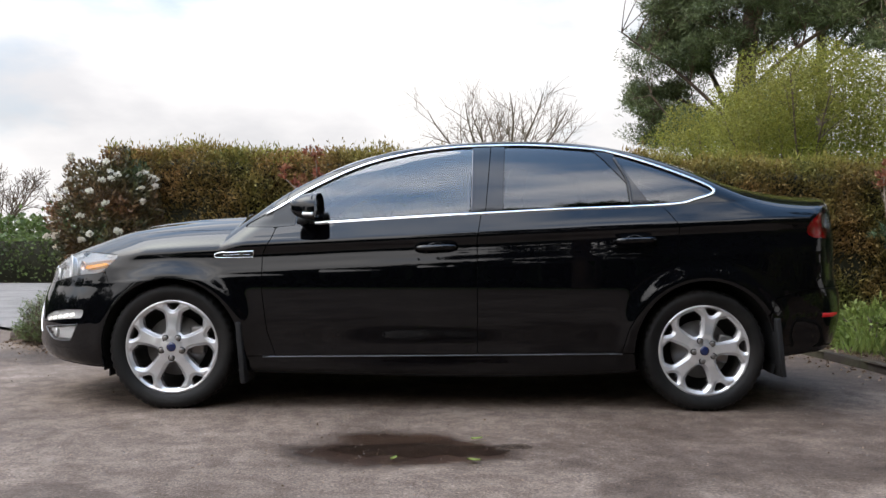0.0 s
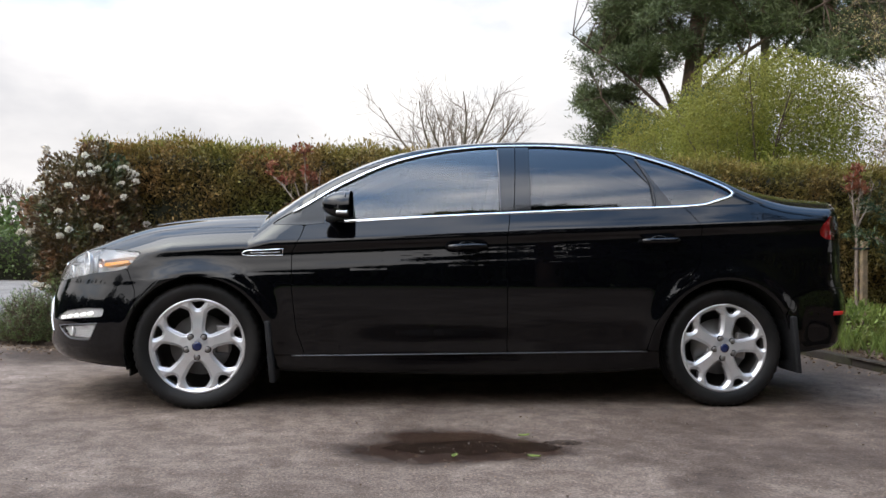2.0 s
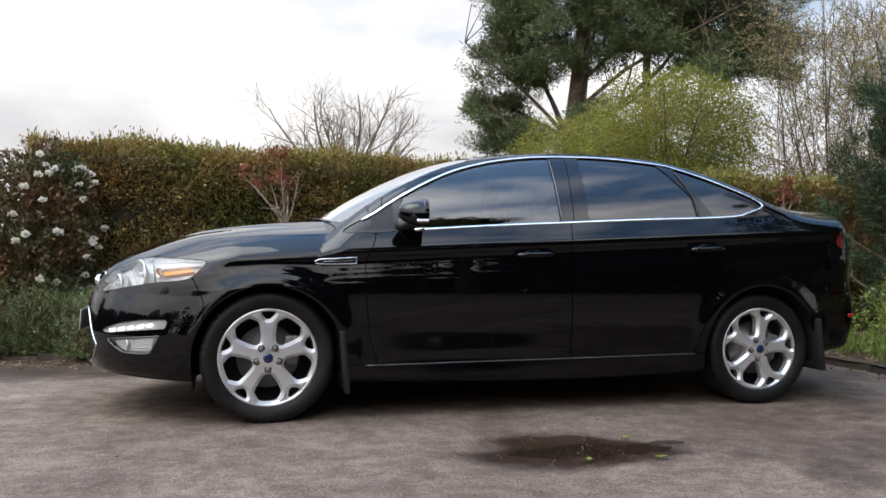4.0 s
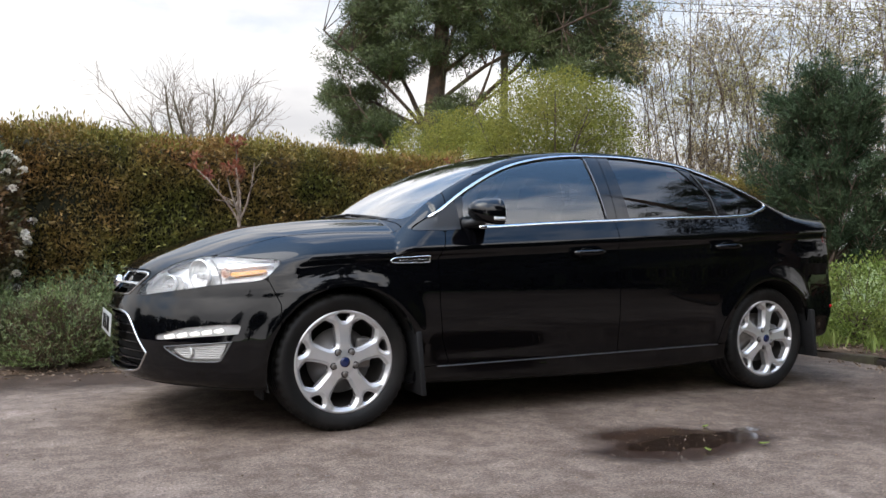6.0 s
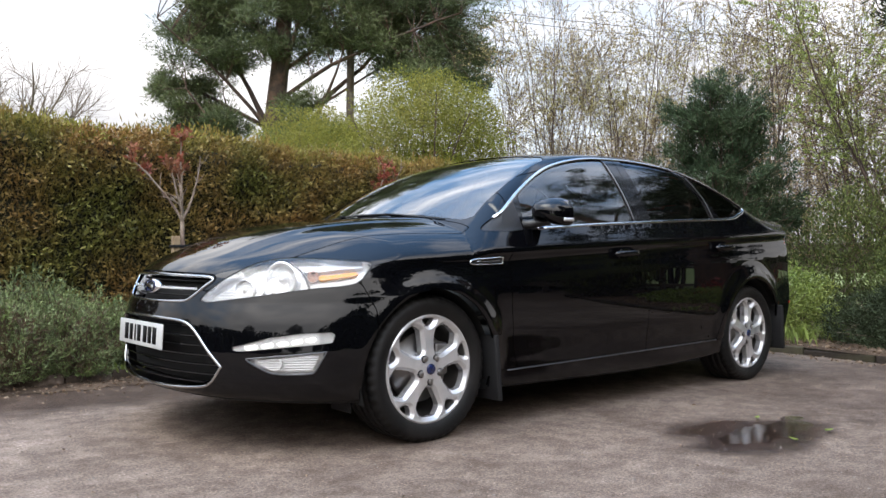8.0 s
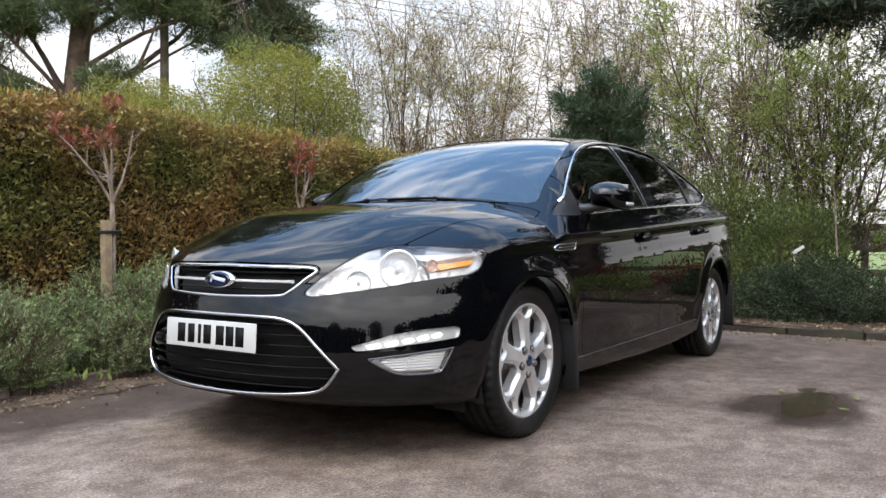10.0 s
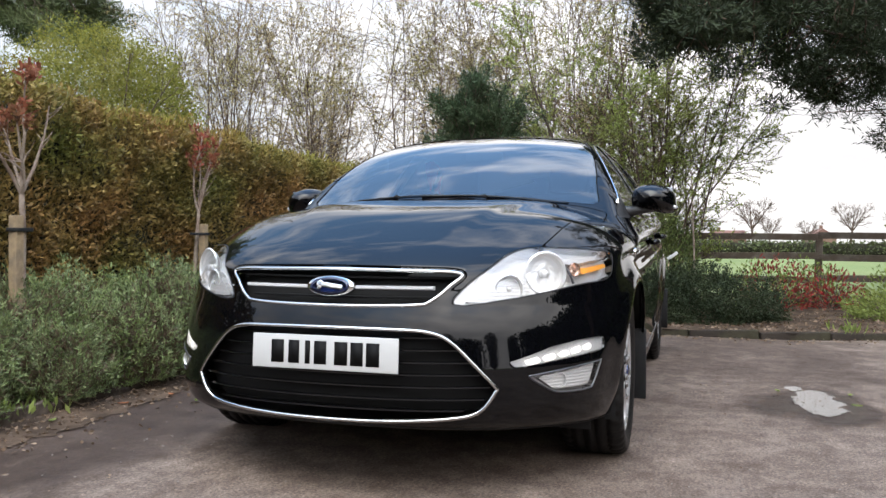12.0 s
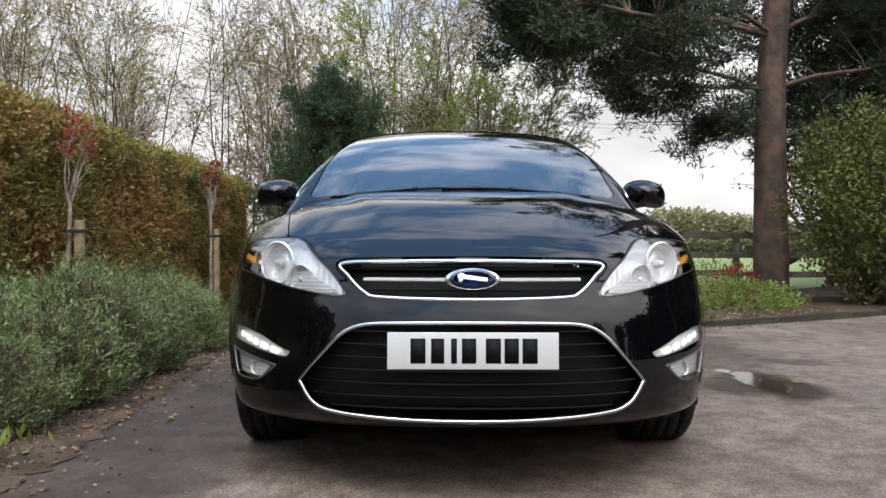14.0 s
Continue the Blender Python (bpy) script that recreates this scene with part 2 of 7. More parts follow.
def box(bm, sx, sy, sz, m=None, bevel=0.0, seg=2):
    """A box of that size round the origin, moved by m, with rounded edges."""
    r = bmesh.ops.create_cube(bm, size=1.0)
    vs = r["verts"]
    bmesh.ops.scale(bm, vec=(sx, sy, sz), verts=vs)
    if bevel:
        es = list({e for v in vs for e in v.link_edges})
        r = bmesh.ops.bevel(bm, geom=es, offset=bevel, segments=seg, profile=0.6, affect="EDGES")
        vs = list({v for f in r["faces"] for v in f.verts} | {v for v in vs if v.is_valid})
    if m is not None:
        bmesh.ops.transform(bm, matrix=m, verts=vs)
    return vs


def lathe(profile, steps=64, axis="y"):
    """Turns a profile of (radius, along) about an axis."""
    verts, faces = [], []
    n = len(profile)
    for i in range(steps):
        a = 2 * math.pi * i / steps
        for r, h in profile:
            verts.append((r * math.cos(a), h, r * math.sin(a)) if axis == "y" else (r * math.cos(a), r * math.sin(a), h))
    for i in range(steps):
        for j in range(n - 1):
            a, b = i * n + j, ((i + 1) % steps) * n + j
            faces.append((a, a + 1, b + 1, b) if axis == "z" else (a, b, b + 1, a + 1))
    return verts, faces


def tube(points, radii, sides=6, cap=True):
    """A tapered tube along points."""
    pts = [Vector(p) for p in points]
    verts, faces = [], []
    for i, p in enumerate(pts):
        d = (pts[min(i + 1, len(pts) - 1)] - pts[max(i - 1, 0)]).normalized()
        a = d.orthogonal().normalized() if abs(d.z) > 0.9 else d.cross(Vector((0, 0, 1))).normalized()
        b = d.cross(a)
        r = float(radii[i] if hasattr(radii, "__len__") else radii)
        for k in range(sides):
            t = 2 * math.pi * k / sides
            verts.append(p + r * (math.cos(t) * a + math.sin(t) * b))
    for i in range(len(pts) - 1):
        for k in range(sides):
            a, b = i * sides + k, i * sides + (k + 1) % sides
            faces.append((a, b, b + sides, a + sides))
    if cap:
        faces.append(tuple(range(sides - 1, -1, -1)))
        faces.append(tuple(range(len(verts) - sides, len(verts))))
    return verts, faces


def curve(xs, ys):
    """A smooth function through (x, y)."""
    xs, ys = np.array(xs, float), np.array(ys, float)
    d = np.diff(ys) / np.diff(xs)
    t = np.empty_like(xs)
    t[0], t[-1] = d[0], d[-1]
    h = np.diff(xs)
    t[1:-1] = (d[:-1] * h[1:] + d[1:] * h[:-1]) / (h[1:] + h[:-1])

    def at(x):
        x = np.clip(x, xs[0], xs[-1])
        i = np.clip(np.searchsorted(xs, x) - 1, 0, len(xs) - 2)
        w = h[i]
        s = (x - xs[i]) / w
        return ((2 * s**3 - 3 * s**2 + 1) * ys[i] + (s**3 - 2 * s**2 + s) * w * t[i]
                + (3 * s**2 - 2 * s**3) * ys[i + 1] + (s**3 - s**2) * w * t[i + 1])
    return at


def smax(a, b, k):
    h = np.clip(0.5 + 0.5 * (a - b) / k, 0, 1)
    return b + (a - b) * h + k * h * (1 - h)


def outline(pts, n=8, closed=True):
    """Points of a smooth line through pts."""
    p = [np.array(q, float) for q in pts]
    out, m = [], len(pts)
    for i in range(m if closed else m - 1):
        a, b, c, d = (p[(i + k) % m] if closed else p[min(max(i + k, 0), m - 1)] for k in (-1, 0, 1, 2))
        for s in np.linspace(0, 1, n, endpoint=False):
            out.append(0.5 * (2 * b + (c - a) * s + (2 * a - 5 * b + 4 * c - d) * s**2 + (3 * b - a - 3 * c + d) * s**3))
    if not closed:
        out.append(p[-1])
    return np.array(out)


def inside(u, v, poly):
    """Signed distance of points (u, v) to a polygon, negative inside."""
    poly = np.asarray(poly, float)
    best = np.full(u.shape, 1e9)
    wn_ = np.zeros(u.shape, bool)
    for (ax, ay), (bx, by) in zip(poly, np.roll(poly, -1, 0)):
        ex, ey = bx - ax, by - ay
        s = np.clip(((u - ax) * ex + (v - ay) * ey) / (ex * ex + ey * ey + 1e-12), 0, 1)
        best = np.minimum(best, (u - ax - s * ex) ** 2 + (v - ay - s * ey) ** 2)
        if ey:
            hit = ((ay > v) != (by > v)) & (u < ex * (v - ay) / ey + ax)
            wn_ ^= hit
    d = np.sqrt(best)
    return np.where(wn_, -d, d)


def clip_grid(P, N, g, close_u=False):
    """Keeps what of the grid P (rows, columns, 3) has g < 0, cut along g = 0: points, normals, faces."""
    nu, nv = g.shape
    verts, norms, faces, index, cuts = [], [], [], {}, {}

    def vert(k):
        if k not in index:
            index[k] = len(verts)
            verts.append(P[k])
            norms.append(N[k])
        return index[k]

    def cut(a, b):
        k = (a, b) if a < b else (b, a)
        if k not in cuts:
            a, b = k
            s = g[a] / (g[a] - g[b])
            cuts[k] = len(verts)
            verts.append(P[a] + s * (P[b] - P[a]))
            m = N[a] + s * (N[b] - N[a])
            norms.append(m / (np.linalg.norm(m) + 1e-12))
        return cuts[k]

    neg = g < 0
    rows = nu if close_u else nu - 1
    for i in range(rows):
        i2 = (i + 1) % nu
        for j in range(nv - 1):
            c = neg[i, j] + neg[i2, j] + neg[i2, j + 1] + neg[i, j + 1]
            if c == 0:
                continue
            q = ((i, j), (i2, j), (i2, j + 1), (i, j + 1))
            if c == 4:
                f = [vert(k) for k in q]
            else:
                f = []
                for a, b in zip(q, q[1:] + q[:1]):
                    if neg[a]:
                        f.append(vert(a))
                    if neg[a] != neg[b]:
                        f.append(cut(a, b))
            if len(f) > 2:
                faces.append(f)
    return np.array(verts).reshape(-1, 3), np.array(norms).reshape(-1, 3), faces


def with_rim(verts, norms, faces, depth):
    """Turns the open edges of a sheet inwards by depth, as a folded panel has them."""
    count = {}
    for f in faces:
        for a, b in zip(f, f[1:] + f[:1]):
            count[(a, b)] = count.get((a, b), 0) + 1
    edge = [(a, b) for a, b in count if (b, a) not in count]
    v, n, fs = list(verts), list(norms), [list(f) for f in faces]
    top, low = {}, {}
    for a, b in edge:
        out = np.cross(verts[b] - verts[a], norms[a] + norms[b])
        out /= np.linalg.norm(out) + 1e-12
        for k in (a, b):
            if k not in top:
                top[k] = len(v)
                v.append(verts[k])
                n.append(out)
                low[k] = len(v)
                v.append(verts[k] - depth * norms[k])
                n.append(out)
        fs.append([top[b], top[a], low[a], low[b]])
    return np.array(v), np.array(n), fs

# ---- the car: its body as one smooth form, cut into panels ----
half_width = curve((-2.5, -2.1, -1.8, -1.45, -0.9, 0.0, 0.9, 1.45, 1.9, 2.2, 2.5), (0.86, 0.885, 0.905, 0.922, 0.932, 0.938, 0.934, 0.926, 0.895, 0.85, 0.80))
side_low = curve((0.10, 0.20, 0.28, 0.36, 0.48, 0.62, 0.76), (0.11, 0.044, 0.031, 0.025, 0.008, 0.0, 0.0))
side_mid = curve((-0.20, -0.15, -0.09, -0.045, -0.012, 0.012, 0.04, 0.115), (0.0, 0.002, 0.014, 0.020, 0.010, 0.012, 0.030, 0.084))
bonnet_z = curve((-2.6, -2.42, -2.34, -2.22, -2.05, -1.8, -1.47, -1.2, -1.0, -0.6), (0.60, 0.755, 0.822, 0.877, 0.925, 0.980, 1.027, 1.047, 1.056, 1.06))
cabin_z = curve((-1.6, -1.3, -1.16, -1.0, -0.75, -0.5, -0.25, 0.0, 0.3, 0.6, 0.92, 1.24, 1.49, 1.81, 1.97, 2.17, 2.28, 2.6),
                (0.78, 0.975, 1.068, 1.170, 1.302, 1.405, 1.468, 1.502, 1.520, 1.520, 1.497, 1.434, 1.363, 1.256, 1.217, 1.194, 1.188, 1.12))
nose_x = curve((0.1, 0.20, 0.245, 0.30, 0.38, 0.48, 0.575, 0.66, 0.72, 0.78, 0.83, 0.9, 1.1), (0.24, 0.13, 0.05, 0.012, 0.0, 0.003, 0.013, 0.040, 0.065, 0.10, 0.17, 0.32, 0.8))
tail_x = curve((0.2, 0.36, 0.46, 0.62, 0.70, 0.80, 0.95, 1.08, 1.15, 1.3), (0.10, 0.03, 0.0, 0.0, 0.022, 0.026, 0.032, 0.05, 0.07, 0.2))
belly_z = curve((-2.5, -2.3, -2.0, -1.0, 1.0, 1.7, 2.3, 2.5), (0.255, 0.235, 0.22, 0.195, 0.20, 0.27, 0.34, 0.36))
AXLES = (-1.425, 1.425)
HUB_Z = 0.322


def side_y(x, z):
    crease = 0.925 + 0.048 * x
    dz = z - crease
    d = np.maximum(dz - 0.115, 0)
    off = np.where(dz < -0.16, side_low(z), side_mid(np.clip(dz, -0.2, 0.115)) + 0.44 * d + 0.52 * d * d)
    w = half_width(x) - off
    for ax in AXLES:
        r = np.hypot(x - ax, z - HUB_Z)
        w = w + 0.024 * np.exp(-((r - 0.392) / 0.058) ** 2) * np.clip((z - 0.25) / 0.1, 0, 1)
    return w


def body(x, y, z):
    """The form: negative inside."""
    y = np.abs(y)
    side = y - side_y(x, z)
    ridge = 0.30 + 0.27 * np.clip((x + 2.25) / 1.2, 0, 1)
    swell = 0.012 / (1 + np.exp((y - ridge) / 0.018))
    hood = bonnet_z(x) + swell - 0.036 * (y / 0.62) ** 4
    k = np.clip((x + 0.2) / -0.8, 0, 1)
    k2 = np.clip((x - 0.9) / 0.8, 0, 1)
    cab = cabin_z(x - k * 0.13 * (y / 0.70) ** 2 + k2 * 0.12 * (y / 0.65) ** 2) - 0.05 * (y / 0.60) ** 2.4 * np.clip(1 - 0.75 * k, 0, 1)
    lid = np.where(x < 0.3, np.maximum(hood, cab), cab)
    top = (z - lid) * 0.88
    front = -2.43 + 0.264 * y**2 + 0.527 * y**4 + nose_x(z) + 0.30 * y**2 * np.clip(z - 0.45, 0, 0.2) - x
    rear = x - (2.375 - 0.22 * y**2 - 0.22 * y**4 - tail_x(z))
    v = smax(side, top, np.where(x < -0.9, 0.075, 0.05))
    v = smax(v, front * 0.9, 0.07)
    v = smax(v, rear * 0.95, 0.04)
    return smax(v, belly_z(x) - z, 0.03)


def ray_grid():
    th = np.radians(np.concatenate([np.linspace(-90, -30, 22, endpoint=False), np.linspace(-30, 90, 165)]))
    psi_f, psi_r = np.radians(np.linspace(90, 0, 76, endpoint=False)), np.radians(np.linspace(0, 90, 52)[1:])
    xs = np.linspace(-1.72, 1.72, 232)
    ox = np.concatenate([np.full(76, -1.72), xs, np.full(51, 1.72)])
    oz = np.concatenate([np.full(76, 0.52), np.linspace(0.52, 0.60, 232), np.full(51, 0.60)])
    c = np.concatenate([np.cos(psi_f), np.ones(232), np.cos(psi_r)])
    s = np.concatenate([-np.sin(psi_f), np.zeros(232), np.sin(psi_r)])
    D = np.stack([np.repeat(s[:, None], len(th), 1), -c[:, None] * np.cos(th)[None], c[:, None] * np.sin(th)[None]], -1)
    O = np.stack([ox, np.zeros_like(ox), oz], -1)[:, None, :] * np.ones((1, len(th), 1))
    return O, D


def shoot(O, D, far=1.5, steps=60):
    """Where rays from inside the form leave it."""
    lo = np.zeros(O.shape[:-1])
    hi = np.full(O.shape[:-1], far)
    found = np.zeros(O.shape[:-1], bool)
    for t in np.linspace(0, far, steps)[1:]:
        p = O + t * D
        out = (body(p[..., 0], p[..., 1], p[..., 2]) > 0) & ~found
        hi[out] = t
        lo[out] = t - far / (steps - 1)
        found |= out
    for _ in range(22):
        mid = (lo + hi) / 2
        p = O + mid[..., None] * D
        b = body(p[..., 0], p[..., 1], p[..., 2]) > 0
        hi = np.where(b, mid, hi)
        lo = np.where(b, lo, mid)
    return O + hi[..., None] * D


def normal(P):
    e = 0.004
    x, y, z = P[..., 0], P[..., 1], P[..., 2]
    n = np.stack([body(x + e, y, z) - body(x - e, y, z), body(x, y + e, z) - body(x, y - e, z), body(x, y, z + e) - body(x, y, z - e)], -1)
    return n / (np.linalg.norm(n, axis=-1, keepdims=True) + 1e-12)


def on_side(x, z):
    """Points of the near flank at (x, z), with normals."""
    x, z = np.asarray(x, float), np.asarray(z, float)
    O = np.stack([x, np.zeros_like(x), z], -1)
    P = shoot(O, np.broadcast_to(np.array((0.0, -1.0, 0.0)), O.shape), 1.2, 90)
    return P, normal(P)


def on_front(y, z):
    y, z = np.asarray(y, float), np.asarray(z, float)
    O = np.stack([np.full_like(y, -1.7), y, z], -1)
    P = shoot(O, np.broadcast_to(np.array((-1.0, 0.0, 0.0)), O.shape), 1.2, 90)
    return P, normal(P)


ORG, DIRS = ray_grid()
SKIN = shoot(ORG, DIRS)
SKIN[:, 0, 1] = 0
SKIN[:, -1, 1] = 0
SKIN_N = normal(SKIN)
SKIN_N[:, 0, 1] = 0
SKIN_N[:, -1, 1] = 0
GX, GY, GZ = SKIN[..., 0], -SKIN[..., 1], SKIN[..., 2]

# outlines in the side view (x, z), front view (y, z) and from above (x, y)
DLO = outline([(-1.04, 0.975), (-0.86, 1.094), (-0.67, 1.214), (-0.42, 1.336), (-0.17, 1.408), (0.08, 1.446), (0.30, 1.457), (0.55, 1.457), (0.87, 1.430),
               (1.02, 1.397), (1.27, 1.305), (1.505, 1.190), (1.39, 1.130), (1.24, 1.102), (0.70, 1.077), (0.26, 1.054), (-0.22, 1.028), (-0.66, 0.999)], 6)
WIN_F = [(-0.77, 0.95), (-0.62, 1.5), (0.20, 1.5), (0.175, 0.95)]
WIN_R = [(0.352, 0.95), (0.385, 1.5), (0.80, 1.5), (0.93, 1.36), (1.035, 1.225), (1.045, 0.95)]
WIN_Q = [(0.985, 1.40), (1.06, 1.26), (1.195, 1.04), (1.7, 1.0), (1.7, 1.5), (0.98, 1.5)]
DOOR_F = [(-0.80, 1.25), (-0.845, 1.06), (-0.885, 0.92), (-0.932, 0.83), (-0.928, 0.62), (-0.905, 0.42), (-0.86, 0.288), (0.22, 0.300), (0.217, 0.92), (0.235, 1.02), (0.30, 1.5)]
DOOR_R = [(0.22, 0.300), (0.985, 0.312), (1.02, 0.44), (1.10, 0.58), (1.22, 0.715), (1.272, 0.79), (1.290, 0.92), (1.285, 0.99), (1.24, 1.06), (1.15, 1.16), (1.0, 1.5), (0.30, 1.5), (0.235, 1.02), (0.217, 0.92)]
LAMP_F = outline([(-2.322, 0.656), (-2.250, 0.748), (-2.150, 0.810), (-2.045, 0.840), (-1.93, 0.840), (-1.822, 0.833), (-1.735, 0.824), (-1.765, 0.782), (-1.827, 0.732), (-1.99, 0.712), (-2.14, 0.686), (-2.234, 0.668)], 4)
DRL = [(-2.270, 0.466), (-2.155, 0.508), (-2.048, 0.524), (-1.920, 0.529), (-1.932, 0.486), (-2.10, 0.470), (-2.258, 0.450)]
FOG = outline([(-2.228, 0.416), (-2.215, 0.421), (-2.137, 0.431), (-1.975, 0.446), (-1.962, 0.444), (-1.981, 0.404), (-2.003, 0.364), (-2.02, 0.357), (-2.065, 0.354), (-2.146, 0.359), (-2.197, 0.388)], 4)
LAMP_R = outline([(1.985, 0.985), (2.04, 1.045), (2.12, 1.078), (2.30, 1.07), (2.40, 1.0), (2.40, 0.93), (2.2, 0.928), (2.01, 0.928)], 4)
GRILLE_U = outline([(0.0, 0.766), (0.25, 0.763), (0.42, 0.755), (0.395, 0.715), (0.34, 0.665), (0.28, 0.651), (0.0, 0.646), (-0.28, 0.651), (-0.34, 0.665), (-0.395, 0.715), (-0.42, 0.755), (-0.25, 0.763)], 5)
GRILLE_L = outline([(0.0, 0.575), (0.22, 0.573), (0.34, 0.566), (0.41, 0.537), (0.478, 0.470), (0.548, 0.390), (0.549, 0.372), (0.505, 0.312), (0.43, 0.287), (0.22, 0.272), (0.0, 0.268), (-0.22, 0.272), (-0.43, 0.287), (-0.505, 0.312),
                    (-0.549, 0.372), (-0.548, 0.390), (-0.478, 0.470), (-0.41, 0.537), (-0.34, 0.566), (-0.22, 0.573)], 5)
BONNET = outline([(-2.385, 0.0), (-2.37, 0.22), (-2.325, 0.42), (-2.235, 0.535), (-2.12, 0.605), (-1.95, 0.655), (-1.5, 0.725), (-1.13, 0.770), (-1.075, 0.745), (-1.105, 0.55), (-1.137, 0.3), (-1.15, 0.0),
                  (-1.13, -0.3), (-1.5, -0.5), (-2.3, -0.5), (-2.37, -0.22)], 4)
SCREEN_F = [(-1.13, -0.3), (-1.13, 0.0), (-1.118, 0.3), (-1.085, 0.55), (-1.045, 0.70), (-1.005, 0.728), (-0.92, 0.708), (-0.78, 0.690), (-0.56, 0.648), (-0.32, 0.578), (-0.25, 0.50), (-0.27, 0.25), (-0.285, 0.0), (-0.28, -0.3)]
SCREEN_R = [(1.16, -0.3), (1.16, 0.0), (1.15, 0.3), (1.12, 0.50), (1.22, 0.565), (1.60, 0.595), (1.80, 0.555), (1.92, 0.35), (1.955, 0.0), (1.95, -0.3)]
BUMPER_F = [(-2.8, 0.0), (-2.8, 0.95), (-2.3, 0.80), (-2.1, 0.80), (-1.80, 0.742), (-1.745, 0.62), (-1.745, 0.0)]
BUMPER_R = [(2.8, 0.0), (2.8, 0.66), (2.2, 0.655), (2.02, 0.655), (1.92, 0.64), (1.80, 0.60), (1.76, 0.5), (1.76, 0.0)]
SILL = [(-1.2, 0.0), (-1.2, 0.286), (-0.86, 0.286), (0.985, 0.308), (1.2, 0.308), (1.2, 0.0)]

flank = GY > 0.40
far_in = np.where(flank, -1.0, 0.2)          # keeps side outlines to the flanks


def g_side(poly):
    return np.maximum(inside(GX, GZ, poly), far_in)


g_dlo = np.maximum(g_side(DLO), 0.98 - GZ)
g_arch = np.full(GX.shape, 9.0)
for ax_ in AXLES:
    g_arch = np.minimum(g_arch, np.hypot(GX - ax_, GZ - HUB_Z) - np.where(ax_ < 0, 0.378, 0.372))
g_arch = np.maximum(g_arch, 0.45 - GY)
g_lampf, g_lampr, g_drl, g_fog = np.maximum(inside(GX, GZ, LAMP_F), np.maximum(0.40 - GY, GX + 1.6)), np.maximum(inside(GX, GZ, LAMP_R), 0.33 - GY), np.maximum(inside(GX, GZ, DRL), 0.45 - GY), np.maximum(inside(GX, GZ, FOG), 0.45 - GY)
front_only = GX + 2.0
g_gu, g_gl = np.maximum(inside(GY, GZ, GRILLE_U), front_only), np.maximum(inside(GY, GZ, GRILLE_L), front_only)
g_bon = np.maximum(np.maximum(inside(GX, GY, BONNET), 0.70 - GZ), -g_gu + 0.012)
g_scf, g_scr = np.maximum(inside(GX, GY, SCREEN_F), 0.99 - GZ), np.maximum(inside(GX, GY, SCREEN_R), 1.1 - GZ)
g_under = GZ - (belly_z(GX) + 0.012)

car = thing("car", "polished black five-door hatchback parked on the asphalt", "car")


def panel(name, g, mat, parent=None, mode="both", inset=0.0, rim=0.012, label="", tweak=None, step=1):
    """One panel of the skin. mode: both (across the middle), near, far."""
    v, n, f = clip_grid(SKIN[::step, ::step], SKIN_N[::step, ::step], g[::step, ::step])
    if not len(f):
        return None
    v = v - inset * n
    if tweak:
        v = tweak(v, n)
    if mode == "both":
        mid = np.abs(v[:, 1]) < 1e-5
        idx = np.where(mid, np.arange(len(v)), len(v) + np.cumsum(~mid) - 1)
        v = np.concatenate([v, v[~mid] * (1, -1, 1)])
        n = np.concatenate([n, n[~mid] * (1, -1, 1)])
        f = f + [[int(idx[k]) for k in reversed(q)] for q in f]
        f = [q for q in f if len(set(q)) > 2]
    elif mode == "far":
        v, n, f = v * (1, -1, 1), n * (1, -1, 1), [list(reversed(q)) for q in f]
    f = [list(q) for q in f]
    # faces look outwards
    q = f[len(f) // 2]
    if np.dot(np.cross(v[q[1]] - v[q[0]], v[q[2]] - v[q[0]]), n[q[0]]) < 0:
        f = [list(reversed(k)) for k in f]
    # loose pieces become parts of their own, slivers are left out
    root = list(range(len(v)))

    def find(a):
        while root[a] != a:
            root[a] = root[root[a]]
            a = root[a]
        return a
    for q in f:
        r0 = find(q[0])
        for k in q[1:]:
            root[find(k)] = r0
    groups = {}
    for q in f:
        groups.setdefault(find(q[0]), []).append(q)
    made = None
    for q in sorted(groups.values(), key=len, reverse=True):
        if made and len(q) < 40:
            continue
        used = sorted({k for face in q for k in face})
        at = {k: i for i, k in enumerate(used)}
        v1, n1, f1 = v[used], n[used], [[at[k] for k in face] for face in q]
        if rim:
            v1, n1, f1 = with_rim(v1, n1, f1, rim)
        o = part(name, mesh_from(name, v1, f1, True, n1), mat, parent or car, label)
        made = made or o
    return made


GAP = 0.0022


def less(g, *cuts):
    g = g + GAP
    for c in cuts:
        g = np.maximum(g, -c + GAP)
    return g


holes = (g_arch, g_lampf, g_lampr, g_drl, g_fog, g_gu, g_gl, g_dlo, g_scf, g_scr, g_under)
panel("bonnet", less(g_bon, g_lampf), PAINT)
g_df, g_dr, g_bf, g_br, g_sill = g_side(DOOR_F), g_side(DOOR_R), inside(GX, GZ, BUMPER_F), inside(GX, GZ, BUMPER_R), g_side(SILL)
panel("front_bumper", less(np.maximum(g_bf, GX + 1.6), g_bon, *holes), PAINT)
panel("rear_bumper", less(np.maximum(g_br, 1.6 - GX), *holes), PAINT)
panel("underbody", np.maximum(g_under, -g_arch), PLASTIC, rim=0.0, label="matt black plastic underside")
g_tail = np.maximum(np.maximum(1.90 - GX, GY - 0.66), -g_br)
panel("tailgate", less(g_tail, *holes), PAINT)
g_roof = np.maximum(np.maximum(GY - 0.585, 1.30 - GZ), np.maximum(GX - 1.14, -0.30 - GX))
panel("roof", less(g_roof, *holes), PAINT)
doors = {}
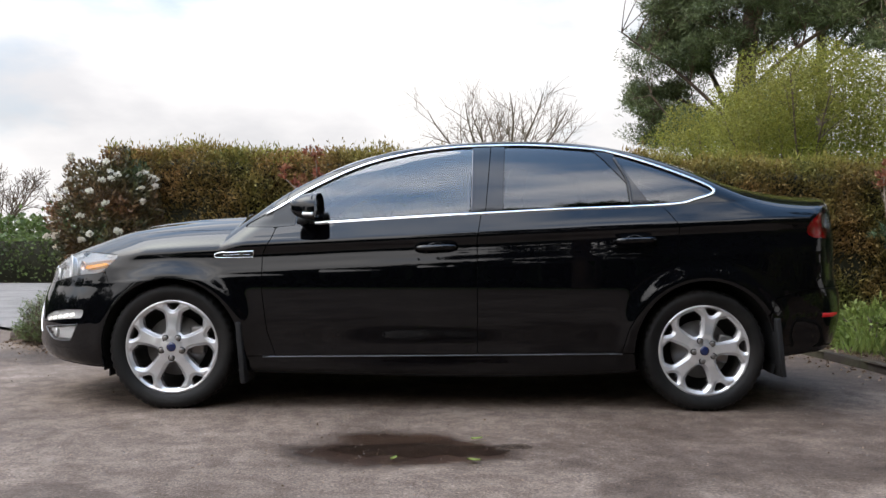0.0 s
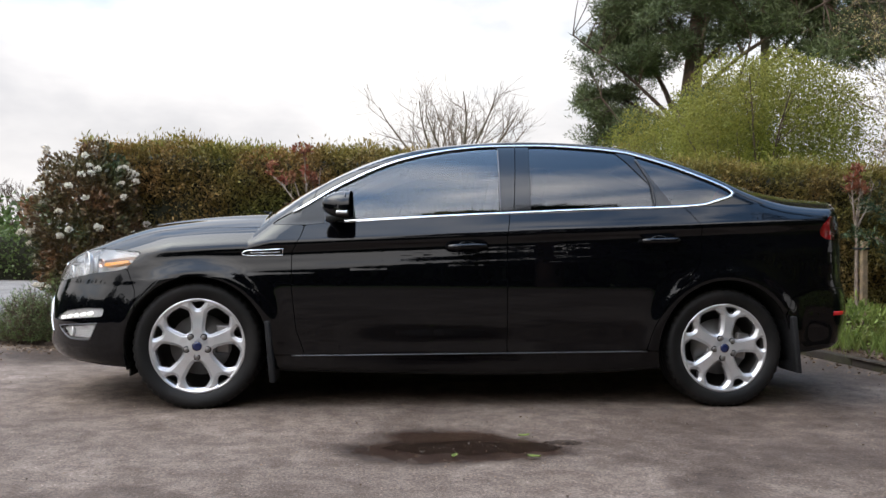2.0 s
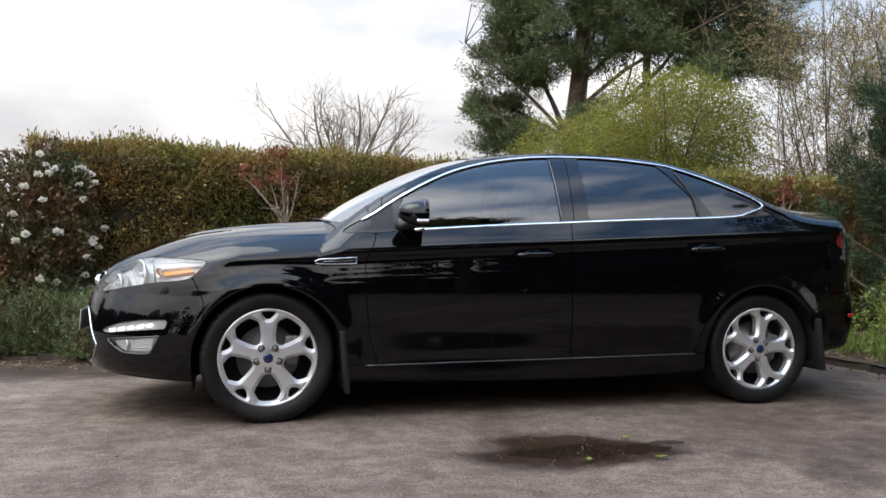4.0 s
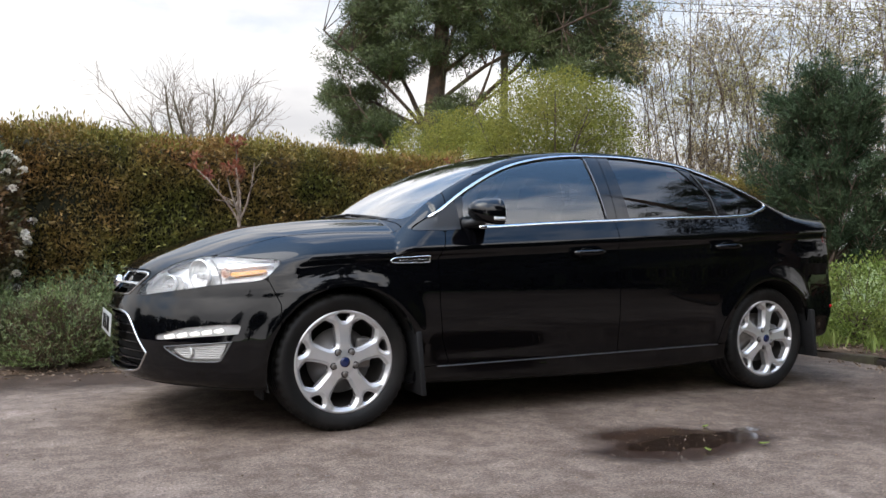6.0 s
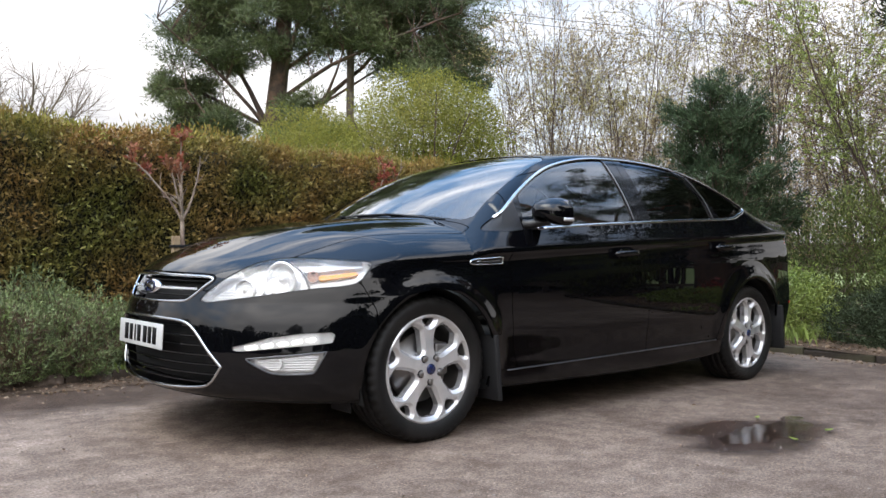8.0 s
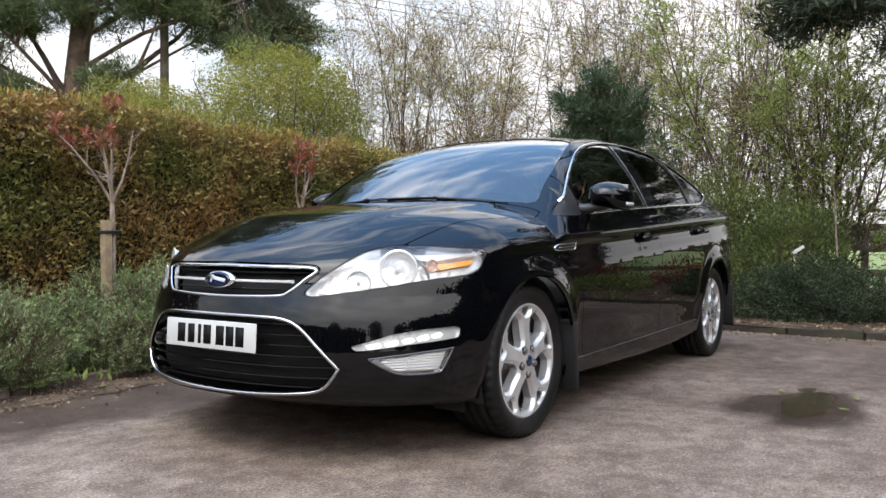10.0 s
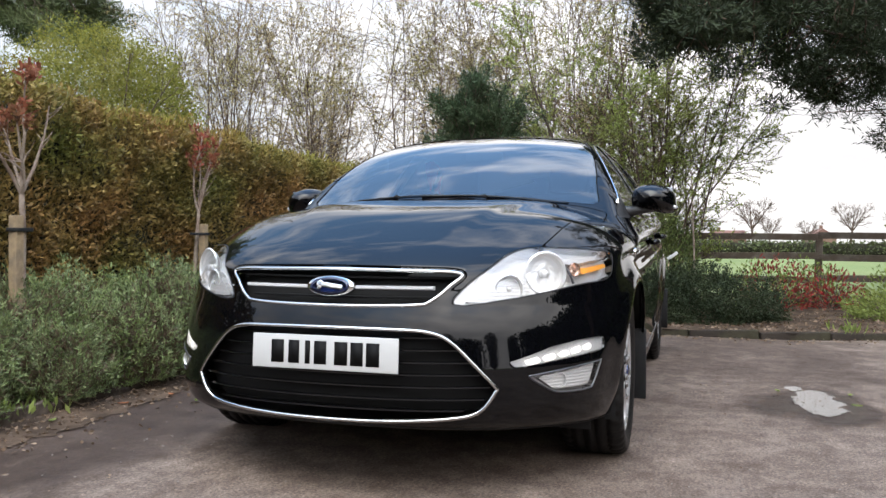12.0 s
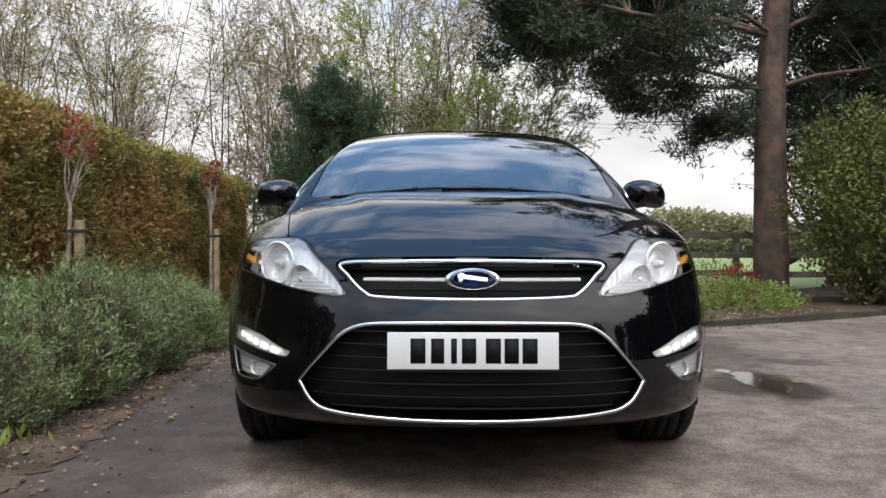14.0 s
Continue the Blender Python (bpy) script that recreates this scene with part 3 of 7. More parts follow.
for mode, side in (("near", "near"), ("far", "far")):
    doors["f", mode] = panel("front_door", less(g_df, *holes), PAINT, mode=mode)
    doors["r", mode] = panel("rear_door", less(g_dr, *holes), PAINT, mode=mode)
    panel("sill", less(g_sill, g_arch, g_under), PAINT, mode=mode)
    # beyond the flanks too: the pillars and the strips beside bonnet and roof
    rest = less(np.full(GX.shape, -1.0), g_df, g_dr, g_bf, g_br, g_sill, g_bon, g_roof, g_tail, *holes)
    panel("front_wing", np.maximum(rest, GX + 0.80 - np.clip(GZ - 1.0, 0, 1) * 0.2), PAINT, mode=mode)
    panel("side_frame", np.maximum(rest, -(GX + 0.80 - np.clip(GZ - 1.0, 0, 1) * 0.2)), PAINT, mode=mode)
    # side glass and its black pillars
    seam = GX - 0.262 - 0.10 * (GZ - 1.05)
    gw = g_dlo + 0.010
    w_f, w_r, w_q = (np.maximum(gw, inside(GX, GZ, w)) for w in (WIN_F, WIN_R, WIN_Q))
    for own, w in ((doors["f", mode], w_f), (doors["r", mode], w_r)):
        panel("side_window", w, FRONT_GLASS if w is w_f else GLASS, own, mode, 0.009, 0.0, "tinted side window").visible_shadow = False
    panel("quarter_window", w_q, GLASS, car, mode, 0.009, 0.0, "tinted fixed rear window").visible_shadow = False
    panel("pillar_cover", np.maximum(less(np.maximum(g_dlo, seam), w_f), -(GX + 0.77)), PIANO, doors["f", mode], mode, 0.004, 0.012, "gloss black pillar cover")
    panel("mirror_corner", np.maximum(less(np.maximum(g_dlo, seam), w_f), GX + 0.768), BLACK_TRIM, doors["f", mode], mode, 0.003, 0.012, "black corner piece under the mirror")
    panel("pillar_cover", less(np.maximum(g_dlo, -seam), w_r, w_q), PIANO, doors["r", mode], mode, 0.004, 0.012, "gloss black pillar cover")
panel("windscreen", g_scf + 0.002, SCREEN, rim=0.0, inset=0.004, label="windscreen reflecting the sky").visible_shadow = False
panel("rear_screen", g_scr + 0.002, SCREEN, rim=0.0, inset=0.004, label="sloping rear screen").visible_shadow = False
# a dark shell behind the shut lines
inner = np.maximum.reduce([-g_arch - 0.0, -g_dlo - 0.02, -g_scf - 0.01, -g_scr - 0.01, -g_lampf, -g_lampr, -g_drl, -g_fog, -g_gu, -g_gl, -g_under])
panel("inner_shell", inner, INNER, inset=0.014, rim=0.0, step=2)


# ---- trim that follows the skin ----
def strip(name, P, N, width, height, mat, parent, closed=False, label="", flip=False):
    """A half-round strip along points P of a surface with normals N."""
    P, N = np.asarray(P), np.asarray(N)
    m = len(P)
    prof = [(-0.5, -0.3), (-0.5, 0.35), (-0.3, 0.85), (0.0, 1.0), (0.3, 0.85), (0.5, 0.35), (0.5, -0.3)]
    verts, faces = [], []
    for i in range(m):
        a, b = (P[(i - 1) % m], P[(i + 1) % m]) if closed else (P[max(i - 1, 0)], P[min(i + 1, m - 1)])
        d = (b - a) / (np.linalg.norm(b - a) + 1e-9)
        c = np.cross(N[i], d)
        w = width[i] if hasattr(width, "__len__") else width
        for s, h in prof:
            verts.append(P[i] + c * s * w + N[i] * h * height)
    k = len(prof)
    for i in range(m if closed else m - 1):
        for j in range(k - 1):
            a, b = i * k + j, ((i + 1) % m) * k + j
            faces.append((a, b, b + 1, a + 1))
    if not closed:
        faces += [tuple(range(k)), tuple(range((m - 1) * k + k - 1, (m - 1) * k - 1, -1))]
    V = np.array(verts)
    bm = bmesh.new()
    vs = [bm.verts.new(p) for p in V]
    for f in faces:
        bm.faces.new([vs[i] for i in f])
    bmesh.ops.recalc_face_normals(bm, faces=bm.faces)
    return part(name, bm, mat, parent, label)


def both_sides(P, N):
    yield np.asarray(P), np.asarray(N), "near"
    yield np.asarray(P) * (1, -1, 1), np.asarray(N) * (1, -1, 1), "far"


P0, N0 = on_side(DLO[:, 0], DLO[:, 1])
start = int(np.argmin(np.hypot(DLO[:, 0] + 0.70, DLO[:, 1] - 0.997)))
rolled = np.roll(np.arange(len(DLO)), -start)
rolled = rolled[::-1] if DLO[rolled[3], 0] < -0.70 else rolled
tip = int(np.argmin(DLO[rolled, 0])) - 1
rolled = [k for k in rolled[:tip] if DLO[k, 0] > -0.985]
P0, N0 = P0[rolled], N0[rolled]
for P_, N_, s_ in both_sides(P0, N0):
    strip("window_chrome", P_, N_, 0.017, 0.0035, CHROME, car, False, "polished chrome window surround")
# grey strip added for the sky's gleam on the painted sill ridge
xs_ = np.linspace(-0.93, 0.99, 40)
P0, N0 = on_side(xs_, 0.282 + 0.012 * (xs_ + 0.93))
for P_, N_, s_ in both_sides(P0, N0):
    strip("sill_trim", P_, N_, 0.006, 0.004, SATIN, car, False, "thin grey strip standing for the sky's gleam along the sill")
for poly, nm in ((GRILLE_U, "upper_grille_frame"), (GRILLE_L, "lower_grille_frame")):
    pts = poly * 1.0
    P0, N0 = on_front(pts[:, 0], pts[:, 1])
    strip(nm, P0, N0, 0.012, 0.005, SATIN_CHROME, car, True, "chrome grille surround")
# window rubber between glass panes of the rear door
for xs2, zs2 in (((0.188, 0.199), (1.06, 1.43)),):
    zz = np.linspace(zs2[0], zs2[1], 16)
    P0, N0 = on_side(np.linspace(xs2[0], xs2[1], 16), zz)
    for P_, N_, s_ in both_sides(P0, N0):
        strip("window_channel", P_, N_, 0.006, 0.002, SATIN, doors["f", s_], False, "slim grey window channel")
line = outline([(0.985, 1.375), (1.035, 1.26), (1.05, 1.20), (1.052, 1.10)], 6, False)
P0, N0 = on_side(line[:, 0], line[:, 1])
for P_, N_, s_ in both_sides(P0, N0):
    strip("window_channel", P_, N_, 0.012, 0.004, BLACK_TRIM, doors["r", s_], False, "black window divider")

# ---- grilles, badge, number plate ----
for ga, nm in ((g_gu, "upper_grille"), (g_gl, "lower_grille")):
    panel(nm, ga - 0.030, INNER, car, "both", 0.065, 0.0, "black grille recess")


def front_bar(name, z, half, h, d, mat, inset, n=26):
    ys = np.linspace(-half, half, n)
    P, N = on_front(ys, np.full(n, z))
    P = P + np.array((inset, 0, 0))
    verts, faces = [], []
    for p in P:
        for dx, dz in ((-d, -h * 0.2), (-d, h * 0.35), (0, h * 0.5), (d, h * 0.5), (d, -h * 0.5), (0, -h * 0.5)):
            verts.append((p[0] + dx, p[1], p[2] + dz))
    for i in range(n - 1):
        for j in range(6):
            a, b = i * 6 + j, i * 6 + (j + 1) % 6
            faces.append((a, b, b + 6, a + 6))
    faces += [tuple(range(6)), tuple(range(n * 6 - 1, n * 6 - 7, -1))]
    bm = bmesh.new()
    vs = [bm.verts.new(p) for p in verts]
    for f in faces:
        bm.faces.new([vs[i] for i in f])
    bmesh.ops.recalc_face_normals(bm, faces=bm.faces)
    return part(name, bm, mat, car, smooth=False)


for z_, hw in ((0.545, 0.38), (0.505, 0.43), (0.465, 0.47), (0.425, 0.50), (0.385, 0.53), (0.345, 0.51), (0.308, 0.45)):
    front_bar("grille_slat", z_, hw, 0.008, 0.012, PIANO, 0.032)
for z_, hw in ((0.738, 0.40), (0.672, 0.33)):
    front_bar("grille_slat", z_, hw, 0.008, 0.010, INNER, 0.044)
front_bar("grille_bar", 0.706, 0.345, 0.013, 0.010, BRIGHT_BAR, 0.004)["label"] = "chrome bar across the grille"


def oval(rx, rz, depth, bevel, seg=40):
    rows = [(1.0, 0.0), (1.0, depth - bevel), (1 - 0.4 * bevel / rz, depth - 0.3 * bevel), (1 - bevel / rz, depth), (0.0, depth)]
    verts, faces = [], []
    for s, d in rows[:-1]:
        for i in range(seg):
            a = 2 * math.pi * i / seg
            verts.append((-d, s * rx * math.cos(a), s * rz * math.sin(a)))
    for r in range(len(rows) - 2):
        for i in range(seg):
            a, b = r * seg + i, r * seg + (i + 1) % seg
            faces.append((a, a + seg, b + seg, b))
    faces.append(tuple(range((len(rows) - 2) * seg, (len(rows) - 1) * seg)))
    return verts, faces


Pb, Nb = on_front(np.array((0.0,)), np.array((0.706,)))
badge = part("badge", mesh_from("badge", *oval(0.086, 0.035, 0.022, 0.006)), CHROME, car, "oval badge, blue with a chrome rim")
badge.matrix_basis = pose(Pb[0][0] + 0.004, 0, 0.706, 0, 12, 0)
face = part("badge_face", mesh_from("badge_face", *oval(0.066, 0.024, 0.0245, 0.002)), BADGE_BLUE, badge, "blue enamel oval")
bm = bmesh.new()
for k, (yy, ww) in enumerate(((0.0, 0.078),)):
    box(bm, 0.002, ww * 1.2, 0.015, pose(-0.0253, yy, 0.001, 8, 0, 0), 0.0008)
    box(bm, 0.002, 0.013, 0.030, pose(-0.0253, ww * 0.45, 0.002, 12, 0, 0), 0.0008)
part("badge_mark", bm, CHROME, badge, "plain chrome mark")


def number_plate(x, y, z, tilt, facing):
    bm = bmesh.new()
    box(bm, 0.006, 0.524, 0.113, None, 0.0026, 2)
    p = part("number_plate", bm, PLATE, car, "white number plate with black bars")
    p.matrix_basis = pose(x, y, z, 0, tilt, 0 if facing < 0 else 180)
    for k, (yy, ww) in enumerate(((-0.168, 0.046), (-0.108, 0.040), (-0.058, 0.018), (-0.012, 0.044), (0.062, 0.046), (0.118, 0.044), (0.174, 0.046))):
        bm = bmesh.new()
        box(bm, 0.0012, ww, 0.076, pose(-0.0034, -yy, 0.0))
        part("plate_bar", bm, PLATE_INK, p)
    return p


Pp, Np = on_front(np.array((0.0,)), np.array((0.49,)))
number_plate(Pp[0][0] - 0.006, 0.0, 0.492, 3.0, -1)


# ---- lamps ----
def lamp_unit(name, g, depth, mode, label, back=REFLECTOR, cover=CLEAR):
    u = thing(name, "", "")
    u.parent = car
    u["label"] = label
    panel("reflector", g - 0.001, back, u, mode, depth, 0.0)
    # the wall from the cover back to the reflector
    panel("lens_cover", g + GAP * 0.5, cover, u, mode, 0.001, depth, "clear plastic lens").visible_shadow = False
    return u


def shell_part(name, poly, mat, u, mode, inset, height, label=""):
    """A raised piece inside a lamp, bounded by an outline in the side view."""
    g = np.maximum(inside(GX, GZ, poly), np.maximum(0.40 - GY, np.where(np.abs(GX) > 1.6, -1, 1)))
    return panel(name, g, mat, u, mode, inset, height, label)


def bowl(name, centre, aim, r, depth, mat, u):
    prof = [(r * 1.06, 0.0), (r, -0.004), (r * 0.86, depth * 0.55), (r * 0.55, depth * 0.9), (r * 0.25, depth), (r * 0.2, depth * 0.72), (0.0005, depth * 0.66)]
    v, f = lathe(prof, 28)
    o = part(name, mesh_from(name, v, f), mat, u)
    o.matrix_basis = Matrix.Translation(centre) @ Vector(aim).to_track_quat("-Y", "Z").to_matrix().to_4x4()
    return o


for mode, sg in (("near", -1), ("far", 1)):
    u = lamp_unit("headlamp", g_lampf, 0.045, mode, "clear headlamp with an amber indicator")
    shell_part("indicator", outline([(-1.955, 0.774), (-1.92, 0.775), (-1.80, 0.789), (-1.812, 0.773), (-1.92, 0.755), (-1.955, 0.750)], 3), AMBER, u, mode, 0.012, 0.03, "amber indicator lens")
    shell_part("lamp_mask", outline([(-2.30, 0.668), (-2.24, 0.715), (-2.17, 0.755), (-2.15, 0.70), (-2.2, 0.672)], 3), CLEAR_LENS, u, mode, 0.018, 0.05)
    shell_part("lamp_mask", outline([(-2.0, 0.812), (-1.85, 0.820), (-1.76, 0.812), (-1.86, 0.803), (-1.98, 0.79)], 3), CLEAR_LENS, u, mode, 0.016, 0.05)
    for cx, cz, r in ((-2.085, 0.758, 0.072), (-2.205, 0.708, 0.046)):
        P1, N1 = on_side(np.array((cx,)), np.array((cz,)))
        p1, n1 = P1[0] * (1, -sg, 1), N1[0] * (1, -sg, 1)
        aim = (-0.85, 0.5 * sg, 0.02)
        bowl("lamp_bowl", Vector(p1) - Vector(n1) * 0.014, aim, r, 0.034, MIRROR_BOWL, u)
        vb_, fb_ = lathe([(0.0005, -0.012), (r * 0.16, -0.010), (r * 0.20, 0.004), (r * 0.20, 0.024)], 18)
        cap_ = part("bulb_shield", mesh_from("bulb_shield", vb_, fb_), MIRROR_BOWL, u, "bright bulb shield")
        cap_.matrix_basis = Matrix.Translation(Vector(p1) - Vector(n1) * 0.020) @ Vector(aim).to_track_quat("-Y", "Z").to_matrix().to_4x4()
    P1, N1 = on_side(np.array((-1.975,)), np.array((0.768,)))
    bowl("indicator_bowl", Vector(P1[0] * (1, -sg, 1)) - Vector(N1[0] * (1, -sg, 1)) * 0.010, (-0.6, 0.8 * sg, 0.02), 0.024, 0.03, PINK_BOWL, u)
    div = outline([(-2.02, 0.835), (-2.004, 0.78), (-1.996, 0.718)], 5, False)
    P0, N0 = on_side(div[:, 0], div[:, 1])
    strip("lamp_divider", (P0 - N0 * 0.014) * (1, -sg, 1), N0 * (1, -sg, 1), 0.010, 0.004, SATIN, u, False, "grey divider inside the lamp")
    edge = LAMP_F[LAMP_F[:, 0] < -1.72]
    P0, N0 = on_side(edge[:, 0], edge[:, 1])
    strip("lamp_rim", (P0 - N0 * 0.002) * (1, -sg, 1), N0 * (1, -sg, 1), 0.005, 0.0015, BLACK_TRIM, u, True, "black rubber edge")
    d = lamp_unit("daytime_lamp", g_drl, 0.012, mode, "slim lit daytime running lamp")
    for k in range(5):
        a = -2.235 + k * 0.050
        zc = 0.462 + 0.05 * math.sin((a + 2.235) * 3.4)
        shell_part("led", [(a + 0.004, zc - 0.009), (a + 0.045, zc - 0.001), (a + 0.041, zc + 0.019), (a, zc + 0.009)], LED, d, mode, 0.006, 0.004, "glowing white diode")
    fgl = lamp_unit("fog_lamp", g_fog, 0.045, mode, "clear front fog lamp with a ribbed outer part")
    shell_part("fog_rib", [(-2.205, 0.413), (-1.982, 0.438), (-2.012, 0.366), (-2.15, 0.366)], FOG_LENS, fgl, mode, 0.012, 0.03)
    P1, N1 = on_side(np.array((-2.135,)), np.array((0.396,)))
    p1, n1 = P1[0] * (1, -sg, 1), N1[0] * (1, -sg, 1)
    bowl("lamp_bowl", Vector(p1) - Vector(n1) * 0.010, (-0.9, 0.35 * sg, 0.0), 0.026, 0.03, MIRROR_BOWL, fgl)
    u = lamp_unit("tail_lamp", g_lampr, 0.03, mode, "red tail lamp with a clear wedge", back=RED_LENS, cover=CLEAR)
    shell_part("clear_wedge", [(2.09, 0.985), (2.12, 1.06), (2.3, 1.06), (2.4, 1.0), (2.3, 0.965)], CLEAR_LENS, u, mode, 0.006, 0.01, "clear reversing lens")
for sg in (-1, 1):
    xs3 = np.linspace(2.06, 2.20, 10)
    P0, N0 = on_side(xs3, np.full(10, 0.512))
    strip("rear_reflector", P0 * (1, -sg, 1), N0 * (1, -sg, 1), 0.022, 0.004, RED_LENS, car, False, "red reflector in the bumper")
    # frames round the fog lamps
    P0, N0 = on_side(FOG[:, 0], FOG[:, 1])
    strip("fog_surround", P0 * (1, -sg, 1), N0 * (1, -sg, 1), 0.005, 0.003, SATIN, car, True, "thin grey edge round the fog lamp")
    # wing vent
    loop = outline([(-1.192, 0.822), (-1.165, 0.838), (-1.08, 0.843), (-0.985, 0.849), (-0.979, 0.842), (-0.980, 0.820), (-0.988, 0.815), (-1.08, 0.813), (-1.165, 0.812)], 5)
    P0, N0 = on_side(loop[:, 0], loop[:, 1])
    strip("vent_surround", P0 * (1, -sg, 1), N0 * (1, -sg, 1), 0.006, 0.006, CHROME, car, True, "chrome surround of the wing vent")
    P0, N0 = on_side(np.linspace(-1.15, -0.992, 12), np.linspace(0.826, 0.832, 12))
    strip("vent_blade", P0 * (1, -sg, 1), N0 * (1, -sg, 1), 0.0045, 0.005, CHROME, car, False, "thin chrome vent blade")
    P0, N0 = on_side(np.linspace(-1.18, -0.982, 12), np.linspace(0.817, 0.830, 12))
    strip("vent_floor", P0 * (1, -sg, 1), N0 * (1, -sg, 1), np.linspace(0.006, 0.030, 12), 0.0015, INNER, car, False, "black vent opening")


# ---- door handles, mirrors, mud flaps, wipers ----
for sg, mode in ((-1, "near"), (1, "far")):
    for key, cx, cz in (("f", 0.0, 0.868), ("r", 1.055, 0.908)):
        P1, N1 = on_side(np.array((cx,)), np.array((cz,)))
        p, n = P1[0] * (1, -sg, 1), N1[0] * (1, -sg, 1)
        h = thing("door_handle", "", "")
        h.parent = doors[key, mode]
        h["label"] = "black door handle over a cup recess"
        # the cup, a shallow dark oval
        verts, faces = [], []
        for k in range(24):
            a = 2 * math.pi * k / 24
            for rr, dd in ((1.0, 0.0005), (0.94, 0.0045), (0.84, 0.0045)):
                verts.append((cx + 0.062 * rr * math.cos(a), p[1] + sg * dd, cz - 0.010 + 0.040 * rr * math.sin(a)))
        for k in range(24):
            b = ((k + 1) % 24) * 3
            faces += [(k * 3, b, b + 1, k * 3 + 1), (k * 3 + 1, b + 1, b + 2, k * 3 + 2)]
        faces.append(tuple(k * 3 + 2 for k in range(24)))
        part("handle_cup", mesh_from("handle_cup", verts, faces), PAINT, h, "dark recess behind the handle")
        pts, rad = [], []
        for s in np.linspace(-1, 1, 15):
            pts.append((cx + 0.108 * s, p[1] + sg * (0.036 - 0.026 * abs(s) ** 5), cz + 0.004 * s))
            rad.append(0.0165 * (1 - 0.25 * abs(s) ** 6))
        v, f = tube(pts, rad, 10)
        part("grip", mesh_from("grip", v, f), PAINT, h)
    # mirror
    mir = thing("door_mirror", "", "")
    mir.parent = doors["f", mode]
    mir["label"] = "black door mirror with an indicator strip"
    n_u, n_v = 30, 18
    verts, faces = [], []
    for i in range(n_u):
        a = 2 * math.pi * i / n_u
        for j in range(n_v):
            t = j / (n_v - 1)              # 0 the open rear rim, 1 the nose
            k = (1 - t**2.3) ** 0.5
            ca, sa = math.cos(a), math.sin(a)
            q = (abs(ca) ** 3.2 + abs(sa) ** 3.2) ** (-1 / 3.2)
            yy = 0.110 * q * ca * k
            zz = 0.070 * q * sa * k
            zz += 0.010 * (1 - (yy / 0.112) ** 2) - 0.018 * max(0, yy * 1 / 0.112)
            verts.append((-0.155 * t, sg * yy, zz))
    for i in range(n_u):
        for j in range(n_v - 1):
            a, b = i * n_v + j, ((i + 1) % n_u) * n_v + j
            faces.append((a, a + 1, b + 1, b) if sg > 0 else (a, b, b + 1, a + 1))
    hood = part("mirror_hood", mesh_from("mirror_hood", verts, faces), PAINT, mir)
    hood.matrix_basis = pose(-0.618, sg * 0.960, 1.078, 0, 0, sg * 4)
    bm = bmesh.new()
    box(bm, 0.008, 0.186, 0.114, None, 0.003)
    mg = part("mirror_glass", bm, MIRROR_GLASS, mir, "mirror glass")
    mg.matrix_basis = pose(-0.640, sg * 0.960, 1.082, 0, 0, sg * 4)
    pts = []
    for s in np.linspace(0.40, 0.03, 16):
        a, k = radians(-17 - 6 * s), (1 - s**2.3) ** 0.5
        q = (math.cos(a) ** 3.2 + abs(math.sin(a)) ** 3.2) ** (-1 / 3.2)
        yy, zz = 0.110 * q * math.cos(a) * k, 0.070 * q * math.sin(a) * k
        pts.append((-0.155 * s, sg * yy, zz + 0.010 * (1 - (yy / 0.112) ** 2) - 0.018 * max(0, yy / 0.112)))
    v, f = tube(pts, 0.010, 8)
    ind = part("indicator_strip", mesh_from("indicator_strip", v, f), CLEAR_LENS, mir, "clear indicator strip")
    ind.matrix_basis = hood.matrix_basis.copy()
    pts = [(-0.745, sg * 0.80, 1.012), (-0.72, sg * 0.855, 1.018), (-0.69, sg * 0.91, 1.028), (-0.675, sg * 0.95, 1.04)]
    v, f = tube(pts, (0.034, 0.025, 0.022, 0.026), 12)
    part("mirror_arm", mesh_from("mirror_arm", v, f), BLACK_TRIM, mir, "black mirror arm")
    # mud flaps
    for fx, zt, zb in ((-1.052, 0.47, 0.145), (1.795, 0.50, 0.19)):
        bm = bmesh.new()
        box(bm, 0.030, 0.22, zt - zb, None, 0.008)
        for v in bm.verts:
            v.co.x += 0.06 * (v.co.z / (zt - zb)) ** 2 - 0.03 * v.co.z / (zt - zb)
        fl = part("mud_flap", bm, PLASTIC, car, "black rubber mud flap")
        fl.matrix_basis = pose(fx, sg * 0.842, (zt + zb) / 2, 0, 0, 0)
    bm = bmesh.new()
    box(bm, 0.012, 0.15, 0.07, None, 0.004)
    part("air_deflector", bm, PLASTIC, car, "black deflector ahead of the wheel").matrix_basis = pose(-1.80, sg * 0.72, 0.195)
for a, b in (((-1.09, 0.62, 1.066), (-1.13, -0.02, 1.098)), ((-1.115, 0.10, 1.072), (-1.04, -0.60, 1.094))):
    pts = []
    for s in np.linspace(0, 1, 16):
        x, y = a[0] + (b[0] - a[0]) * s, a[1] + (b[1] - a[1]) * s
        x = float(np.interp(abs(y), (0, 0.3, 0.52, 0.62), (-1.152, -1.138, -1.112, -1.086))) + 0.006 * s
        O = np.array([[x, y, 0.6]])
        p = shoot(O, np.array([[0.0, 0.0, 1.0]]), 1.2, 80)[0]
        pts.append((p[0], p[1], p[2] + 0.005))
    v, f = tube(pts, [0.0045 - 0.002 * s for s in np.linspace(0, 1, 16)], 6)
    part("wiper", mesh_from("wiper", v, f), BLACK_TRIM, car, "black wiper blade")
for yy in (-0.22, 0.22):
    bm = bmesh.new()
    box(bm, 0.03, 0.022, 0.014, pose(-1.17, yy, 1.075), 0.005)
    part("washer_jet", bm, PLASTIC, car, "black washer jet")

# ---- wheels ----
TYRE_K = 1.018
